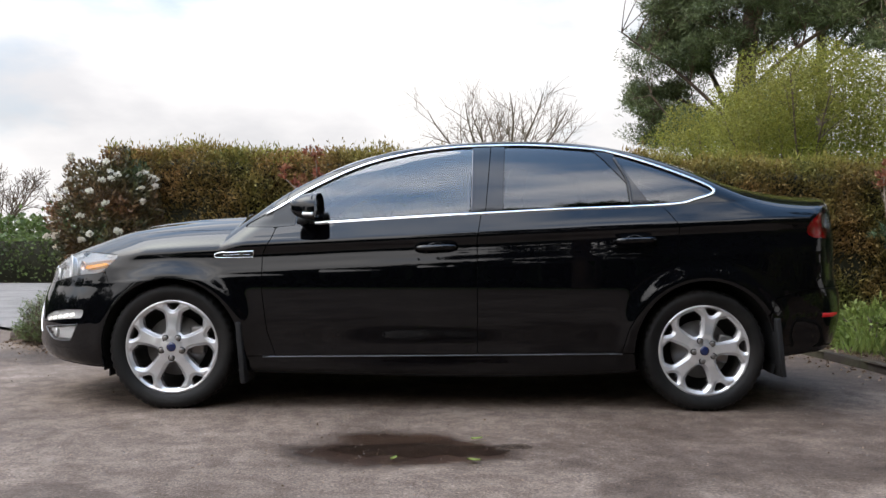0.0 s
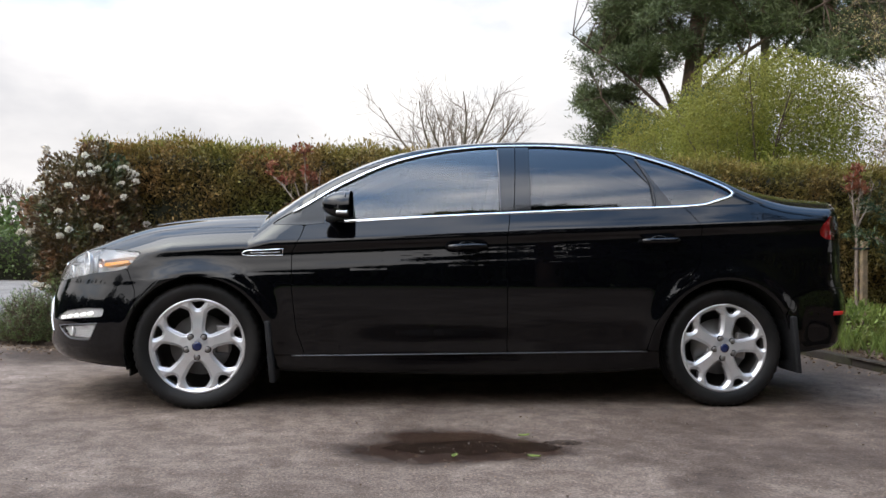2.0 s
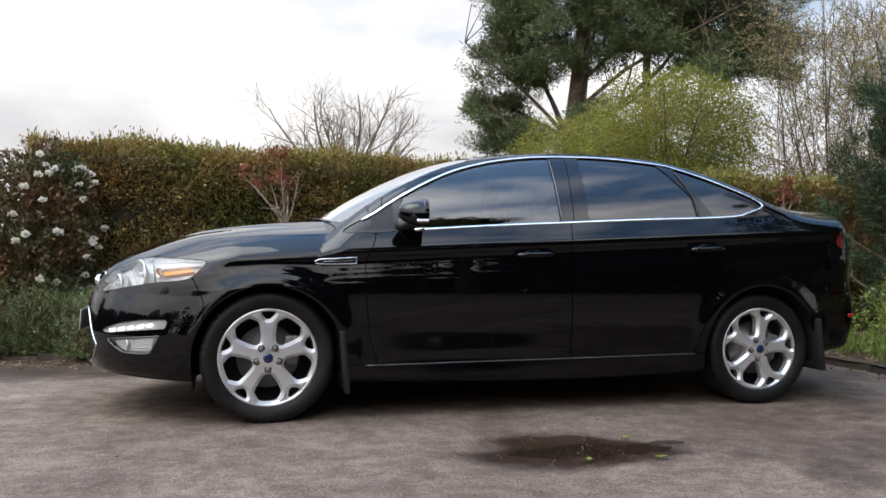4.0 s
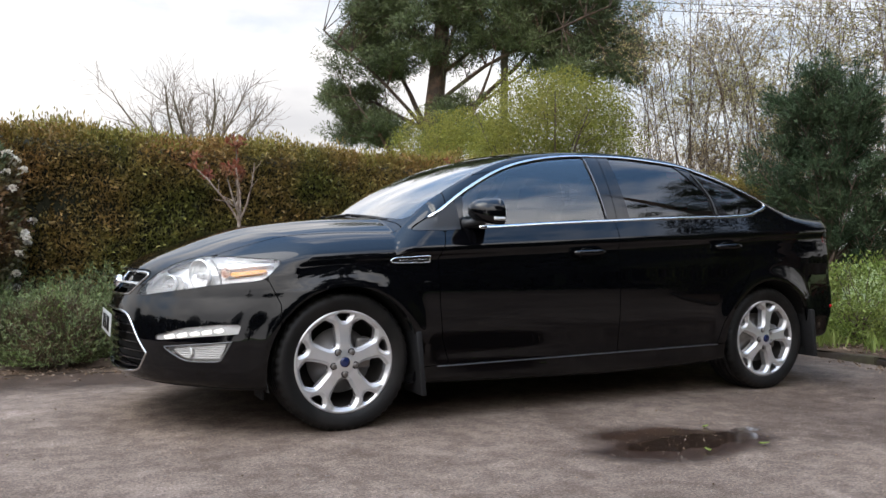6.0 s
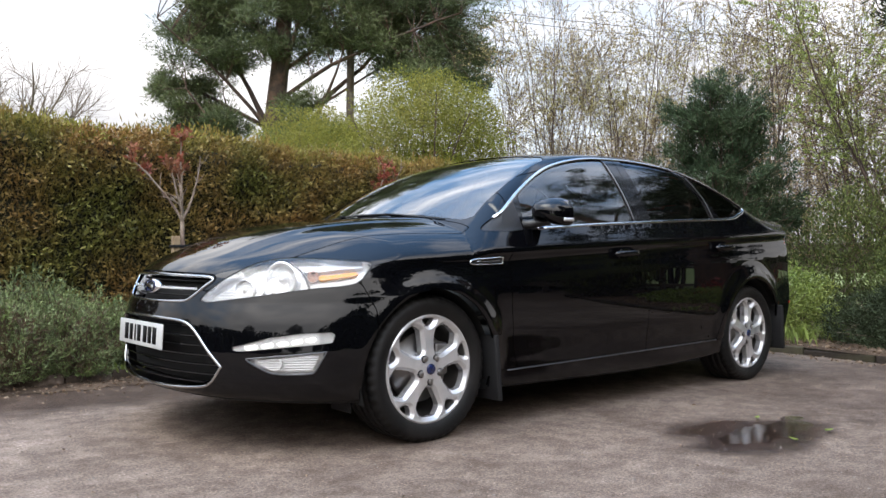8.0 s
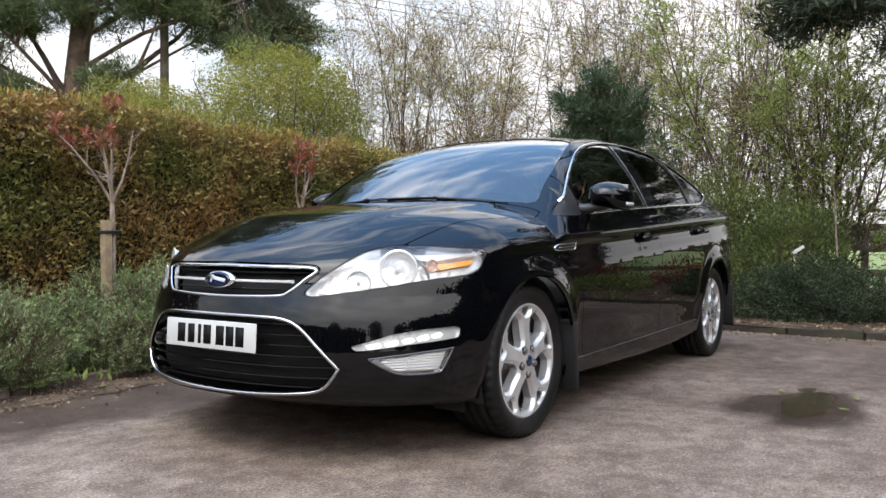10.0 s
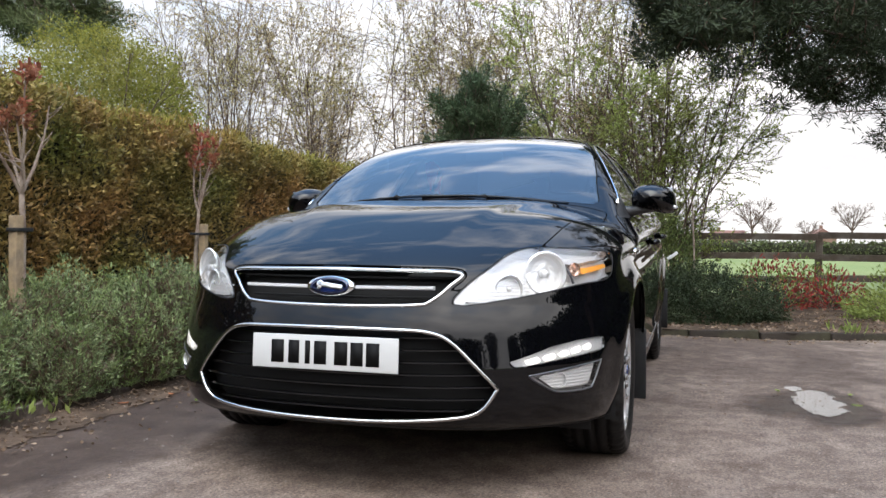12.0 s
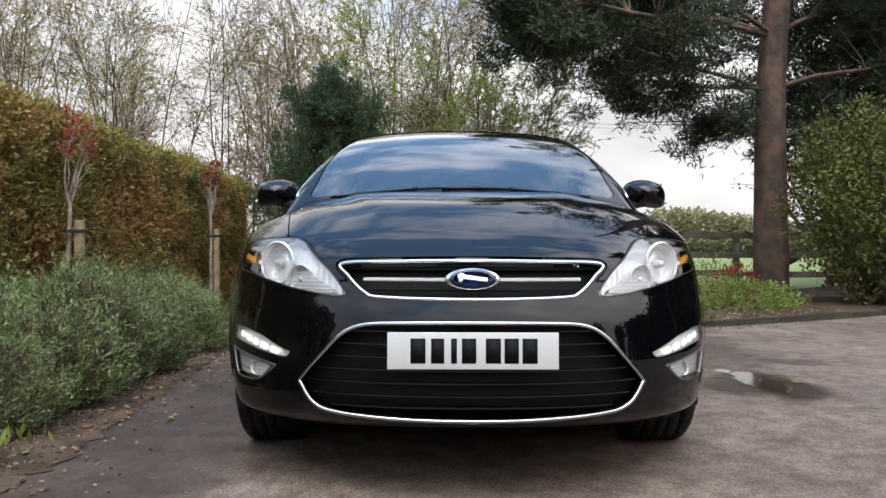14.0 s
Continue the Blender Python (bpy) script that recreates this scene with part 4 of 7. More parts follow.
FRONT_K, REAR_K = 1.040, 1.000
WHEEL_Z = (0.332, 0.322)


def wheel(mat_phase):
    w = thing("wheel", "", "")
    w["label"] = "five-spoke silver alloy wheel with a worn tyre"
    # face: outwards is -y
    nr, nt = 44, 300
    r = np.linspace(0.0, 0.243, nr)
    a = np.linspace(0, 2 * math.pi, nt, endpoint=False)
    A, R = np.meshgrid(a, r, indexing="ij")
    X, Z = R * np.cos(A), R * np.sin(A)
    hole = np.full(X.shape, 9.0)
    big = outline([(0.080, 0.0), (0.083, -0.013), (0.094, -0.025), (0.128, -0.046), (0.160, -0.0615), (0.176, -0.0620), (0.205, -0.046), (0.213, -0.034), (0.216, 0.0), (0.213, 0.034), (0.205, 0.046), (0.176, 0.0620), (0.160, 0.0615), (0.128, 0.046), (0.094, 0.025), (0.083, 0.013)], 3)
    small = outline([(0.190, 0.0), (0.194, -0.014), (0.222, -0.034), (0.228, 0.0), (0.222, 0.034), (0.194, 0.014)], 3)
    for k in range(5):
        for ph, poly in ((90 + 36, big), (90, small)):
            t = radians(ph + 72 * k + mat_phase)
            u, v = X * math.cos(t) + Z * math.sin(t), -X * math.sin(t) + Z * math.cos(t)
            hole = np.minimum(hole, inside(u, v, poly))
    prof = curve((0.0, 0.035, 0.06, 0.12, 0.19, 0.225, 0.236, 0.243), (-0.006, -0.004, 0.0, 0.010, 0.010, 0.004, -0.002, 0.004))
    flat = np.clip((R - 0.06) / 0.03, 0, 1) * np.clip((0.224 - R) / 0.006, 0, 1)
    # flat spoke tops with a chamfer down to the holes
    Y = prof(R) + 0.010 * np.clip(1 - hole / 0.010, 0, 1) - 0.006 * flat * np.clip((hole - 0.010) / 0.003, 0, 1)
    P = np.stack([X, Y, Z], -1)
    du, dv = np.roll(P, -1, 0) - np.roll(P, 1, 0), np.gradient(P, axis=1)
    N = np.cross(du, dv)
    N /= np.linalg.norm(N, axis=-1, keepdims=True) + 1e-12
    N[:, 0] = (0, -1, 0)
    N *= np.where(N[..., 1:2] > 0, -1, 1)
    v, n, f = clip_grid(P, N, -hole, True)
    q = f[len(f) // 2]
    if np.dot(np.cross(v[q[1]] - v[q[0]], v[q[2]] - v[q[0]]), n[q[0]]) < 0:
        f = [list(reversed(k)) for k in f]
    nd = np.tile(np.array((0.0, -1.0, 0.0)), (len(v), 1))
    v2, n2, f2 = with_rim(v, nd, [list(k) for k in f], 0.034)
    n2[:len(n)] = n
    part("rim", mesh_from("rim", v2, f2, True, n2), ALLOY, w, "silver five-spoke alloy rim")
    vb, fb = lathe([(0.243, 0.002), (0.236, 0.012), (0.226, 0.02), (0.222, 0.06), (0.222, 0.19), (0.05, 0.19)], 64)
    part("barrel", mesh_from("barrel", vb, fb), BARREL, w, "grey inside of the rim")
    prof_t = [(0.236, 0.012), (0.243, 0.002), (0.250, -0.004), (0.262, -0.011), (0.282, -0.016), (0.300, -0.013), (0.312, -0.004), (0.319, 0.008), (0.3215, 0.022)]
    for k in range(4):
        y0 = 0.045 + 0.044 * k
        prof_t += [(0.322, y0 - 0.006), (0.315, y0 - 0.004), (0.315, y0 + 0.004), (0.322, y0 + 0.006)]
    prof_t += [(0.3215, 0.196), (0.312, 0.215), (0.282, 0.228), (0.25, 0.215)]
    vt, ft = lathe(prof_t, 192)
    # notches across the shoulders
    vt = [(x * TYRE_K, y, z * TYRE_K) if math.hypot(x, z) > 0.2605 else (x, y, z) for x, y, z in vt]
    vt = [(x * 0.977, y, z * 0.977) if 0.317 < math.hypot(x, z) and (y < 0.041 or y > 0.18) and (i // len(prof_t)) % 4 == 0 else (x, y, z) for i, (x, y, z) in enumerate(vt)]
    part("tyre", mesh_from("tyre", vt, ft), RUBBER, w, "black road tyre")
    vd, fd = lathe([(0.155, 0.10), (0.155, 0.075), (0.082, 0.073), (0.08, 0.055), (0.01, 0.055)], 48)
    part("brake_disc", mesh_from("brake_disc", vd, fd), DISC, w, "grey steel brake disc")
    bm = bmesh.new()
    box(bm, 0.075, 0.07, 0.15, pose(0.115, 0.09, 0.03), 0.015)
    part("caliper", bm, DISC, w)
    vc, fc = lathe([(0.025, 0.004), (0.0245, -0.008), (0.022, -0.0105), (0.012, -0.013), (0.0004, -0.0135)], 32)
    cap = part("hub_cap", mesh_from("hub_cap", vc, fc), BADGE_BLUE, w, "dark blue hub cap")
    for k in range(5):
        t = radians(90 + 36 + 72 * k + mat_phase)
        vn, fn = lathe([(0.0125, 0.006), (0.0125, -0.010), (0.010, -0.013), (0.0004, -0.013)], 12)
        # flat near-black disc in place of the shade round a sunken nut
        vs_, fs_ = lathe([(0.0175, 0.004), (0.0172, -0.0025), (0.0004, -0.0026)], 16)
        seat_ = part("nut_seat", mesh_from("nut_seat", vs_, fs_), INNER, w, "flat black disc standing for the shaded recess round the nut")
        seat_.matrix_basis = Matrix.Translation((0.056 * math.cos(t), 0.0, 0.056 * math.sin(t)))
        nut = part("wheel_nut", mesh_from("wheel_nut", vn, fn), DISC, w)
        nut.matrix_basis = Matrix.Translation((0.056 * math.cos(t), 0.002, 0.056 * math.sin(t)))
    return w


first = wheel(0.0)
first.parent = car
first.matrix_basis = pose(AXLES[0], -0.892, WHEEL_Z[0]) @ Matrix.Scale(FRONT_K, 4)
for x, side, turn in ((AXLES[1], -1, 12), (AXLES[0], 1, 25), (AXLES[1], 1, 40)):
    fore = x < 0
    c = copy_thing(first, pose(x, side * 0.892, WHEEL_Z[0 if fore else 1], 0, 0, 0 if side < 0 else 180) @ pose(0, 0, 0, 0, turn, 0))
    c.parent = car
    c.scale = [FRONT_K if fore else REAR_K] * 3
# wheel housings
for ax_ in AXLES:
    for sg in (-1, 1):
        prof_h = [(0.385, 0.0), (0.39, 0.10), (0.39, 0.34), (0.10, 0.34)]
        vh, fh = lathe(prof_h, 40)
        vh = [(x + ax_, sg * (y * -1 + 0.885), z + HUB_Z) for x, y, z in vh]
        keep = [q for q in fh if all(vh[i][2] > 0.19 for i in q)]
        part("wheel_housing", mesh_from("wheel_housing", vh, keep), INNER, car, "black wheel arch liner")

# ---- cabin ----
def cushion(name, sx, sy, sz, m, mat=CLOTH, parent=None, bulge=0.02):
    bm = bmesh.new()
    box(bm, sx, sy, sz, None, min(sx, sy, sz) * 0.32, 3)
    bmesh.ops.transform(bm, matrix=m, verts=bm.verts)
    return part(name, bm, mat, parent or car)


for sg in (-1, 1):
    seat = thing("front_seat", "", "")
    seat.parent = car
    seat["label"] = "charcoal cloth front seat"
    cushion("seat_base", 0.52, 0.50, 0.16, pose(0.02, sg * 0.37, 0.56, 0, -8, 0), parent=seat)
    cushion("seat_back", 0.14, 0.48, 0.62, pose(0.34, sg * 0.37, 0.87, 0, 18, 0), parent=seat)
    cushion("headrest", 0.10, 0.26, 0.17, pose(0.46, sg * 0.37, 1.255, 0, 12, 0), parent=seat)
    cushion("rear_headrest", 0.09, 0.25, 0.15, pose(1.38, sg * 0.38, 1.14, 0, 15, 0))
cushion("rear_seat_back", 0.15, 1.26, 0.58, pose(1.25, 0, 0.82, 0, 22, 0))
cushion("rear_seat_base", 0.50, 1.26, 0.18, pose(0.95, 0, 0.56, 0, -6, 0))
cushion("dashboard", 0.42, 1.30, 0.24, pose(-0.76, 0, 0.905, 0, 0, 0), PLASTIC)
cushion("instrument_hood", 0.20, 0.36, 0.08, pose(-0.66, 0.37, 1.035, 0, 0, 0), PLASTIC)
bm = bmesh.new()
box(bm, 2.9, 1.5, 0.05, pose(0.4, 0, 0.36))
part("cabin_floor", bm, CLOTH, car)
bm = bmesh.new()
box(bm, 0.55, 1.2, 0.03, pose(1.62, 0, 1.03, 0, 4, 0), 0.008)
part("parcel_shelf", bm, CLOTH, car)
ring = [(0.185 * math.cos(a), 0.185 * math.sin(a), 0) for a in np.linspace(0, 2 * math.pi, 41)]
v, f = tube(ring, 0.016, 8, False)
st = part("steering_wheel", mesh_from("steering_wheel", v, f), PLASTIC, car, "black steering wheel")
st.matrix_basis = pose(-0.42, 0.37, 0.985, 0, -66, 0)
bm = bmesh.new()
box(bm, 0.30, 0.07, 0.02, None, 0.008)
box(bm, 0.07, 0.17, 0.02, pose(0, -0.08, 0), 0.008)
box(bm, 0.12, 0.12, 0.035, None, 0.012)
part("steering_boss", bm, PLASTIC, st)
bm = bmesh.new()
box(bm, 0.05, 0.22, 0.06, pose(-0.33, 0.0, 1.345, 0, 15, 0), 0.02)
part("rear_view_mirror", bm, PLASTIC, car, "black rear-view mirror")

# ---- plants: tools ----
rng = np.random.default_rng(7)


def quick_mesh(name, verts, quads, smooth=False):
    me = bpy.data.meshes.new(name)
    verts, quads = np.asarray(verts, np.float32).reshape(-1, 3), np.asarray(quads, np.int32).reshape(-1, 4)
    me.vertices.add(len(verts))
    me.vertices.foreach_set("co", verts.ravel())
    me.loops.add(quads.size)
    me.loops.foreach_set("vertex_index", quads.ravel())
    me.polygons.add(len(quads))
    me.polygons.foreach_set("loop_start", np.arange(0, quads.size, 4, dtype=np.int32))
    me.polygons.foreach_set("loop_total", np.full(len(quads), 4, np.int32))
    me.update(calc_edges=True)
    if smooth:
        me.shade_smooth()
    return me


def unit(v):
    return v / (np.linalg.norm(v, axis=-1, keepdims=True) + 1e-9)


def leaf_blades(base, d, length, width, fold=0.15):
    """Blades from base along d: one folded quad each. Returns points and faces."""
    n = len(base)
    d = unit(d)
    side = unit(np.cross(d, unit(rng.normal(size=(n, 3)))))
    up = np.cross(d, side)
    length, width = np.broadcast_to(length, (n,))[:, None], np.broadcast_to(width, (n,))[:, None]
    mid = base + d * length * 0.5 + up * width * fold
    V = np.stack([base, mid + side * width * 0.5, base + d * length, mid - side * width * 0.5], 1)
    return V.reshape(-1, 3), np.arange(4 * n).reshape(n, 4)


def tubes(lines, sides=4):
    """lines: list of (points (K, n, 3), radii (K, n))."""
    vs, fs, at = [], [], 0
    for P, R in lines:
        K, n, _ = P.shape
        T = unit(np.gradient(P, axis=1))
        ref = np.where(np.abs(T[..., 2:3]) > 0.9, np.array((1.0, 0, 0)), np.array((0, 0, 1.0)))
        A = unit(np.cross(T, ref))
        B = np.cross(T, A)
        t = np.arange(sides) * 2 * np.pi / sides
        V = P[:, :, None] + R[:, :, None, None] * (np.cos(t)[:, None] * A[:, :, None] + np.sin(t)[:, None] * B[:, :, None])
        idx = np.arange(K * n * sides).reshape(K, n, sides) + at
        nx = np.roll(idx, -1, 2)
        F = np.stack([idx[:, :-1], nx[:, :-1], nx[:, 1:], idx[:, 1:]], -1).reshape(-1, 4)
        vs.append(V.reshape(-1, 3))
        fs.append(F)
        at += K * n * sides
    return np.concatenate(vs), np.concatenate(fs)


def stems(start, d, length, r0, r1, n=7, wobble=0.08, lift=0.0):
    """Wandering lines from start along d."""
    K = len(start)
    length = np.broadcast_to(length, (K,))
    P = np.empty((K, n, 3))
    P[:, 0] = start
    d = unit(d)
    for i in range(1, n):
        d = unit(d + rng.normal(size=(K, 3)) * wobble + np.array((0, 0, lift)))
        P[:, i] = P[:, i - 1] + d * (length / (n - 1))[:, None]
    s = np.linspace(0, 1, n)
    R = np.broadcast_to(r0, (K,))[:, None] * (1 - s) + np.broadcast_to(r1, (K,))[:, None] * s
    return P, R


def sprout(parent, m, s0, s1, angle, length, n=5, wobble=0.1, lift=0.05, r_ratio=0.5, tip=0.0015, taper=0.5):
    """m side shoots on each parent line."""
    P, R = parent
    K, n0, _ = P.shape
    s = np.sort(rng.uniform(s0, s1, (K, m)), 1)
    x = s * (n0 - 1)
    i = np.minimum(x.astype(int), n0 - 2)
    f = (x - i)[..., None]
    k = np.arange(K)[:, None]
    at = P[k, i] * (1 - f) + P[k, i + 1] * f
    rad = R[k, i] * (1 - f[..., 0]) + R[k, i + 1] * f[..., 0]
    T = unit(P[k, i + 1] - P[k, i])
    side = unit(np.cross(T, rng.normal(size=T.shape)))
    a = np.radians(rng.uniform(*angle, (K, m)))[..., None]
    d = np.cos(a) * T + np.sin(a) * side
    L = rng.uniform(*length, (K, m)) * (1 - taper * s)
    return stems(at.reshape(-1, 3), d.reshape(-1, 3), L.ravel(), (rad * r_ratio).ravel(), tip, n, wobble, lift)


def tips(lines, per, spread=0.0, back=0.5):
    """Places along the outer part of shoots, with their directions."""
    P, R = lines
    K, n, _ = P.shape
    s = rng.uniform(1 - back, 1, (K, per)) * (n - 1)
    i = np.minimum(s.astype(int), n - 2)
    f = (s - i)[..., None]
    k = np.arange(K)[:, None]
    at = P[k, i] * (1 - f) + P[k, i + 1] * f
    T = unit(P[k, i + 1] - P[k, i])
    at = at + rng.normal(size=at.shape) * spread
    return at.reshape(-1, 3), T.reshape(-1, 3)


def plant(name, label, category, at, wood, wood_mat, leaf, leaf_mat, group="", wood_name="trunk", leaf_name="crown", sides=5, kind="", turn=0.0):
    """One plant: woody lines and blades, in its own place."""
    t = thing(name, label, category, group, kind, at, turn)
    if wood:
        o = part(wood_name, quick_mesh(wood_name, *tubes(wood, sides), smooth=True), wood_mat, t)
        if wood_name == "branchwood":
            o["kind"] = "stuff"
    if leaf is not None:
        o = part(leaf_name, quick_mesh(leaf_name, *leaf), leaf_mat, t)
        o["kind"] = "stuff"
    return t


def joined(*sets):
    vs, fs, at = [], [], 0
    for v, f in sets:
        vs.append(v)
        fs.append(f + at)
        at += len(v)
    return np.concatenate(vs), np.concatenate(fs)


def blob_points(n, r, squash=0.0, hollow=0.55):
    """Points in an uneven mound of half-axes r, most near its outside, with lumps and gaps."""
    d = unit(rng.normal(size=(n * 2, 3)))
    lump = np.array([noise.noise(Vector(q * 2.3 + 5.0)) for q in d])
    gap = np.array([noise.noise(Vector(q * 5.1 - 3.0)) for q in d])
    keep = gap > -0.28
    d, lump = d[keep][:n], lump[keep][:n]
    s = (hollow + (1 - hollow) * rng.uniform(0, 1, len(d)) ** 0.5) * (1 + 0.28 * lump)
    return d * s[:, None] * np.array(r), d


BARK = material("brown_bark", (0.085, 0.062, 0.048), 0.9, var=0.4, scale=14, bump=0.8, bump_scale=30, second=(0.15, 0.105, 0.075), second_scale=5)
PINE_BARK = material("pine_bark", (0.066, 0.046, 0.036), 0.9, var=0.5, scale=9, bump=1.0, bump_scale=16, second=(0.13, 0.078, 0.055), second_scale=3.2)
PALE_BARK = material("pale_twig_bark", (0.165, 0.130, 0.105), 0.85, var=0.3, scale=20, bump=0.4, bump_scale=60)
GREY_BARK = material("grey_twig_bark", (0.083, 0.058, 0.045), 0.9, var=0.35, scale=12, bump=0.4, bump_scale=50, second=(0.115, 0.074, 0.056), second_scale=1.5)
HEDGE_LEAF = leaf_material("hedge_sprays", (0.160, 0.168, 0.042), (0.295, 0.168, 0.062), 0.55, scale=1.3)
HEDGE_TOP = leaf_material("hedge_new_growth", (0.22, 0.22, 0.045), (0.23, 0.15, 0.04), 0.35, scale=2.0)
# near-black: the shade inside a hedge, put into its core's colour
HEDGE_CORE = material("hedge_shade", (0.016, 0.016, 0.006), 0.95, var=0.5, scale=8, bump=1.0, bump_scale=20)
PINE_LEAF = leaf_material("pine_needles", (0.070, 0.094, 0.042), (0.118, 0.138, 0.060), 0.45, trans=0.12, scale=0.6)
# darkened needles: standing against the light is put into the colour
BACKLIT_NEEDLE = leaf_material("backlit_needles", (0.024, 0.036, 0.017), (0.038, 0.052, 0.025), 0.4, rough=0.7, trans=0.1, scale=0.8)
YOUNG_NEEDLE = leaf_material("young_pine_needles", (0.036, 0.064, 0.030), (0.062, 0.088, 0.040), 0.45, rough=0.75, trans=0.15, scale=1.5)
LIME_LEAF = leaf_material("fresh_lime_leaves", (0.185, 0.205, 0.030), (0.23, 0.215, 0.05), 0.35, trans=0.4, scale=0.6)
BUD_LEAF = leaf_material("young_leaf_buds", (0.36, 0.33, 0.12), (0.40, 0.26, 0.18), 0.4, trans=0.4, scale=0.35)
LAVENDER = leaf_material("lavender_leaves", (0.185, 0.225, 0.105), (0.120, 0.168, 0.050), 0.6, trans=0.2, scale=3.2, objrand=0.22)
LAVENDER_DRY = leaf_material("dry_lavender_stems", (0.12, 0.080, 0.048), (0.075, 0.060, 0.036), 0.4, trans=0.15, scale=3)
BUSH_LEAF = leaf_material("evergreen_bush_leaves", (0.050, 0.075, 0.030), (0.17, 0.085, 0.042), 0.5, rough=0.35, trans=0.12, scale=2.6)
WHITE_PETAL = leaf_material("white_blossom", (0.82, 0.80, 0.72), (0.78, 0.70, 0.62), 0.06, trans=0.2)
RED_LEAF = leaf_material("red_young_leaves", (0.28, 0.07, 0.045), (0.22, 0.11, 0.055), 0.4, trans=0.35, scale=4)
RED_SHRUB = leaf_material("crimson_young_leaves", (0.30, 0.030, 0.030), (0.20, 0.055, 0.035), 0.4, trans=0.35, scale=4)
DARK_SHRUB = leaf_material("dark_conifer_shrub", (0.022, 0.034, 0.014), (0.036, 0.048, 0.020), 0.45, rough=0.8, trans=0.1, scale=2)
GREEN_SHRUB = leaf_material("bright_shrub_leaves", (0.16, 0.22, 0.05), (0.22, 0.25, 0.07), 0.4, trans=0.35, scale=2)
OLIVE_SHRUB = leaf_material("yellow_green_conifer", (0.085, 0.100, 0.022), (0.12, 0.125, 0.030), 0.45, trans=0.25, scale=1.2)
YEW = leaf_material("feathery_evergreen", (0.080, 0.108, 0.030), (0.125, 0.145, 0.042), 0.5, rough=0.7, trans=0.2, scale=1.5)
GREEN_BUD = leaf_material("green_young_leaves", (0.27, 0.35, 0.08), (0.33, 0.36, 0.11), 0.4, trans=0.5, scale=0.8)
GREEN_HEDGE = leaf_material("green_hedge_leaves", (0.055, 0.092, 0.024), (0.085, 0.115, 0.032), 0.4, scale=0.5)
FAR_LEAF = leaf_material("far_foliage", (0.075, 0.095, 0.035), (0.11, 0.11, 0.045), 0.35, trans=0.2, scale=0.15)
FAR_OLIVE = leaf_material("far_olive_foliage", (0.17, 0.175, 0.075), (0.22, 0.20, 0.10), 0.35, trans=0.4, scale=0.15)

# ---- ground, drive, beds, kerbs ----
def field_material():
    m = material("field_grass", (0.12, 0.165, 0.045), 0.9, var=0.35, scale=6, bump=0.8, bump_scale=40, second=(0.16, 0.19, 0.06), second_scale=0.12, second_at=(0.35, 0.65))
    return m


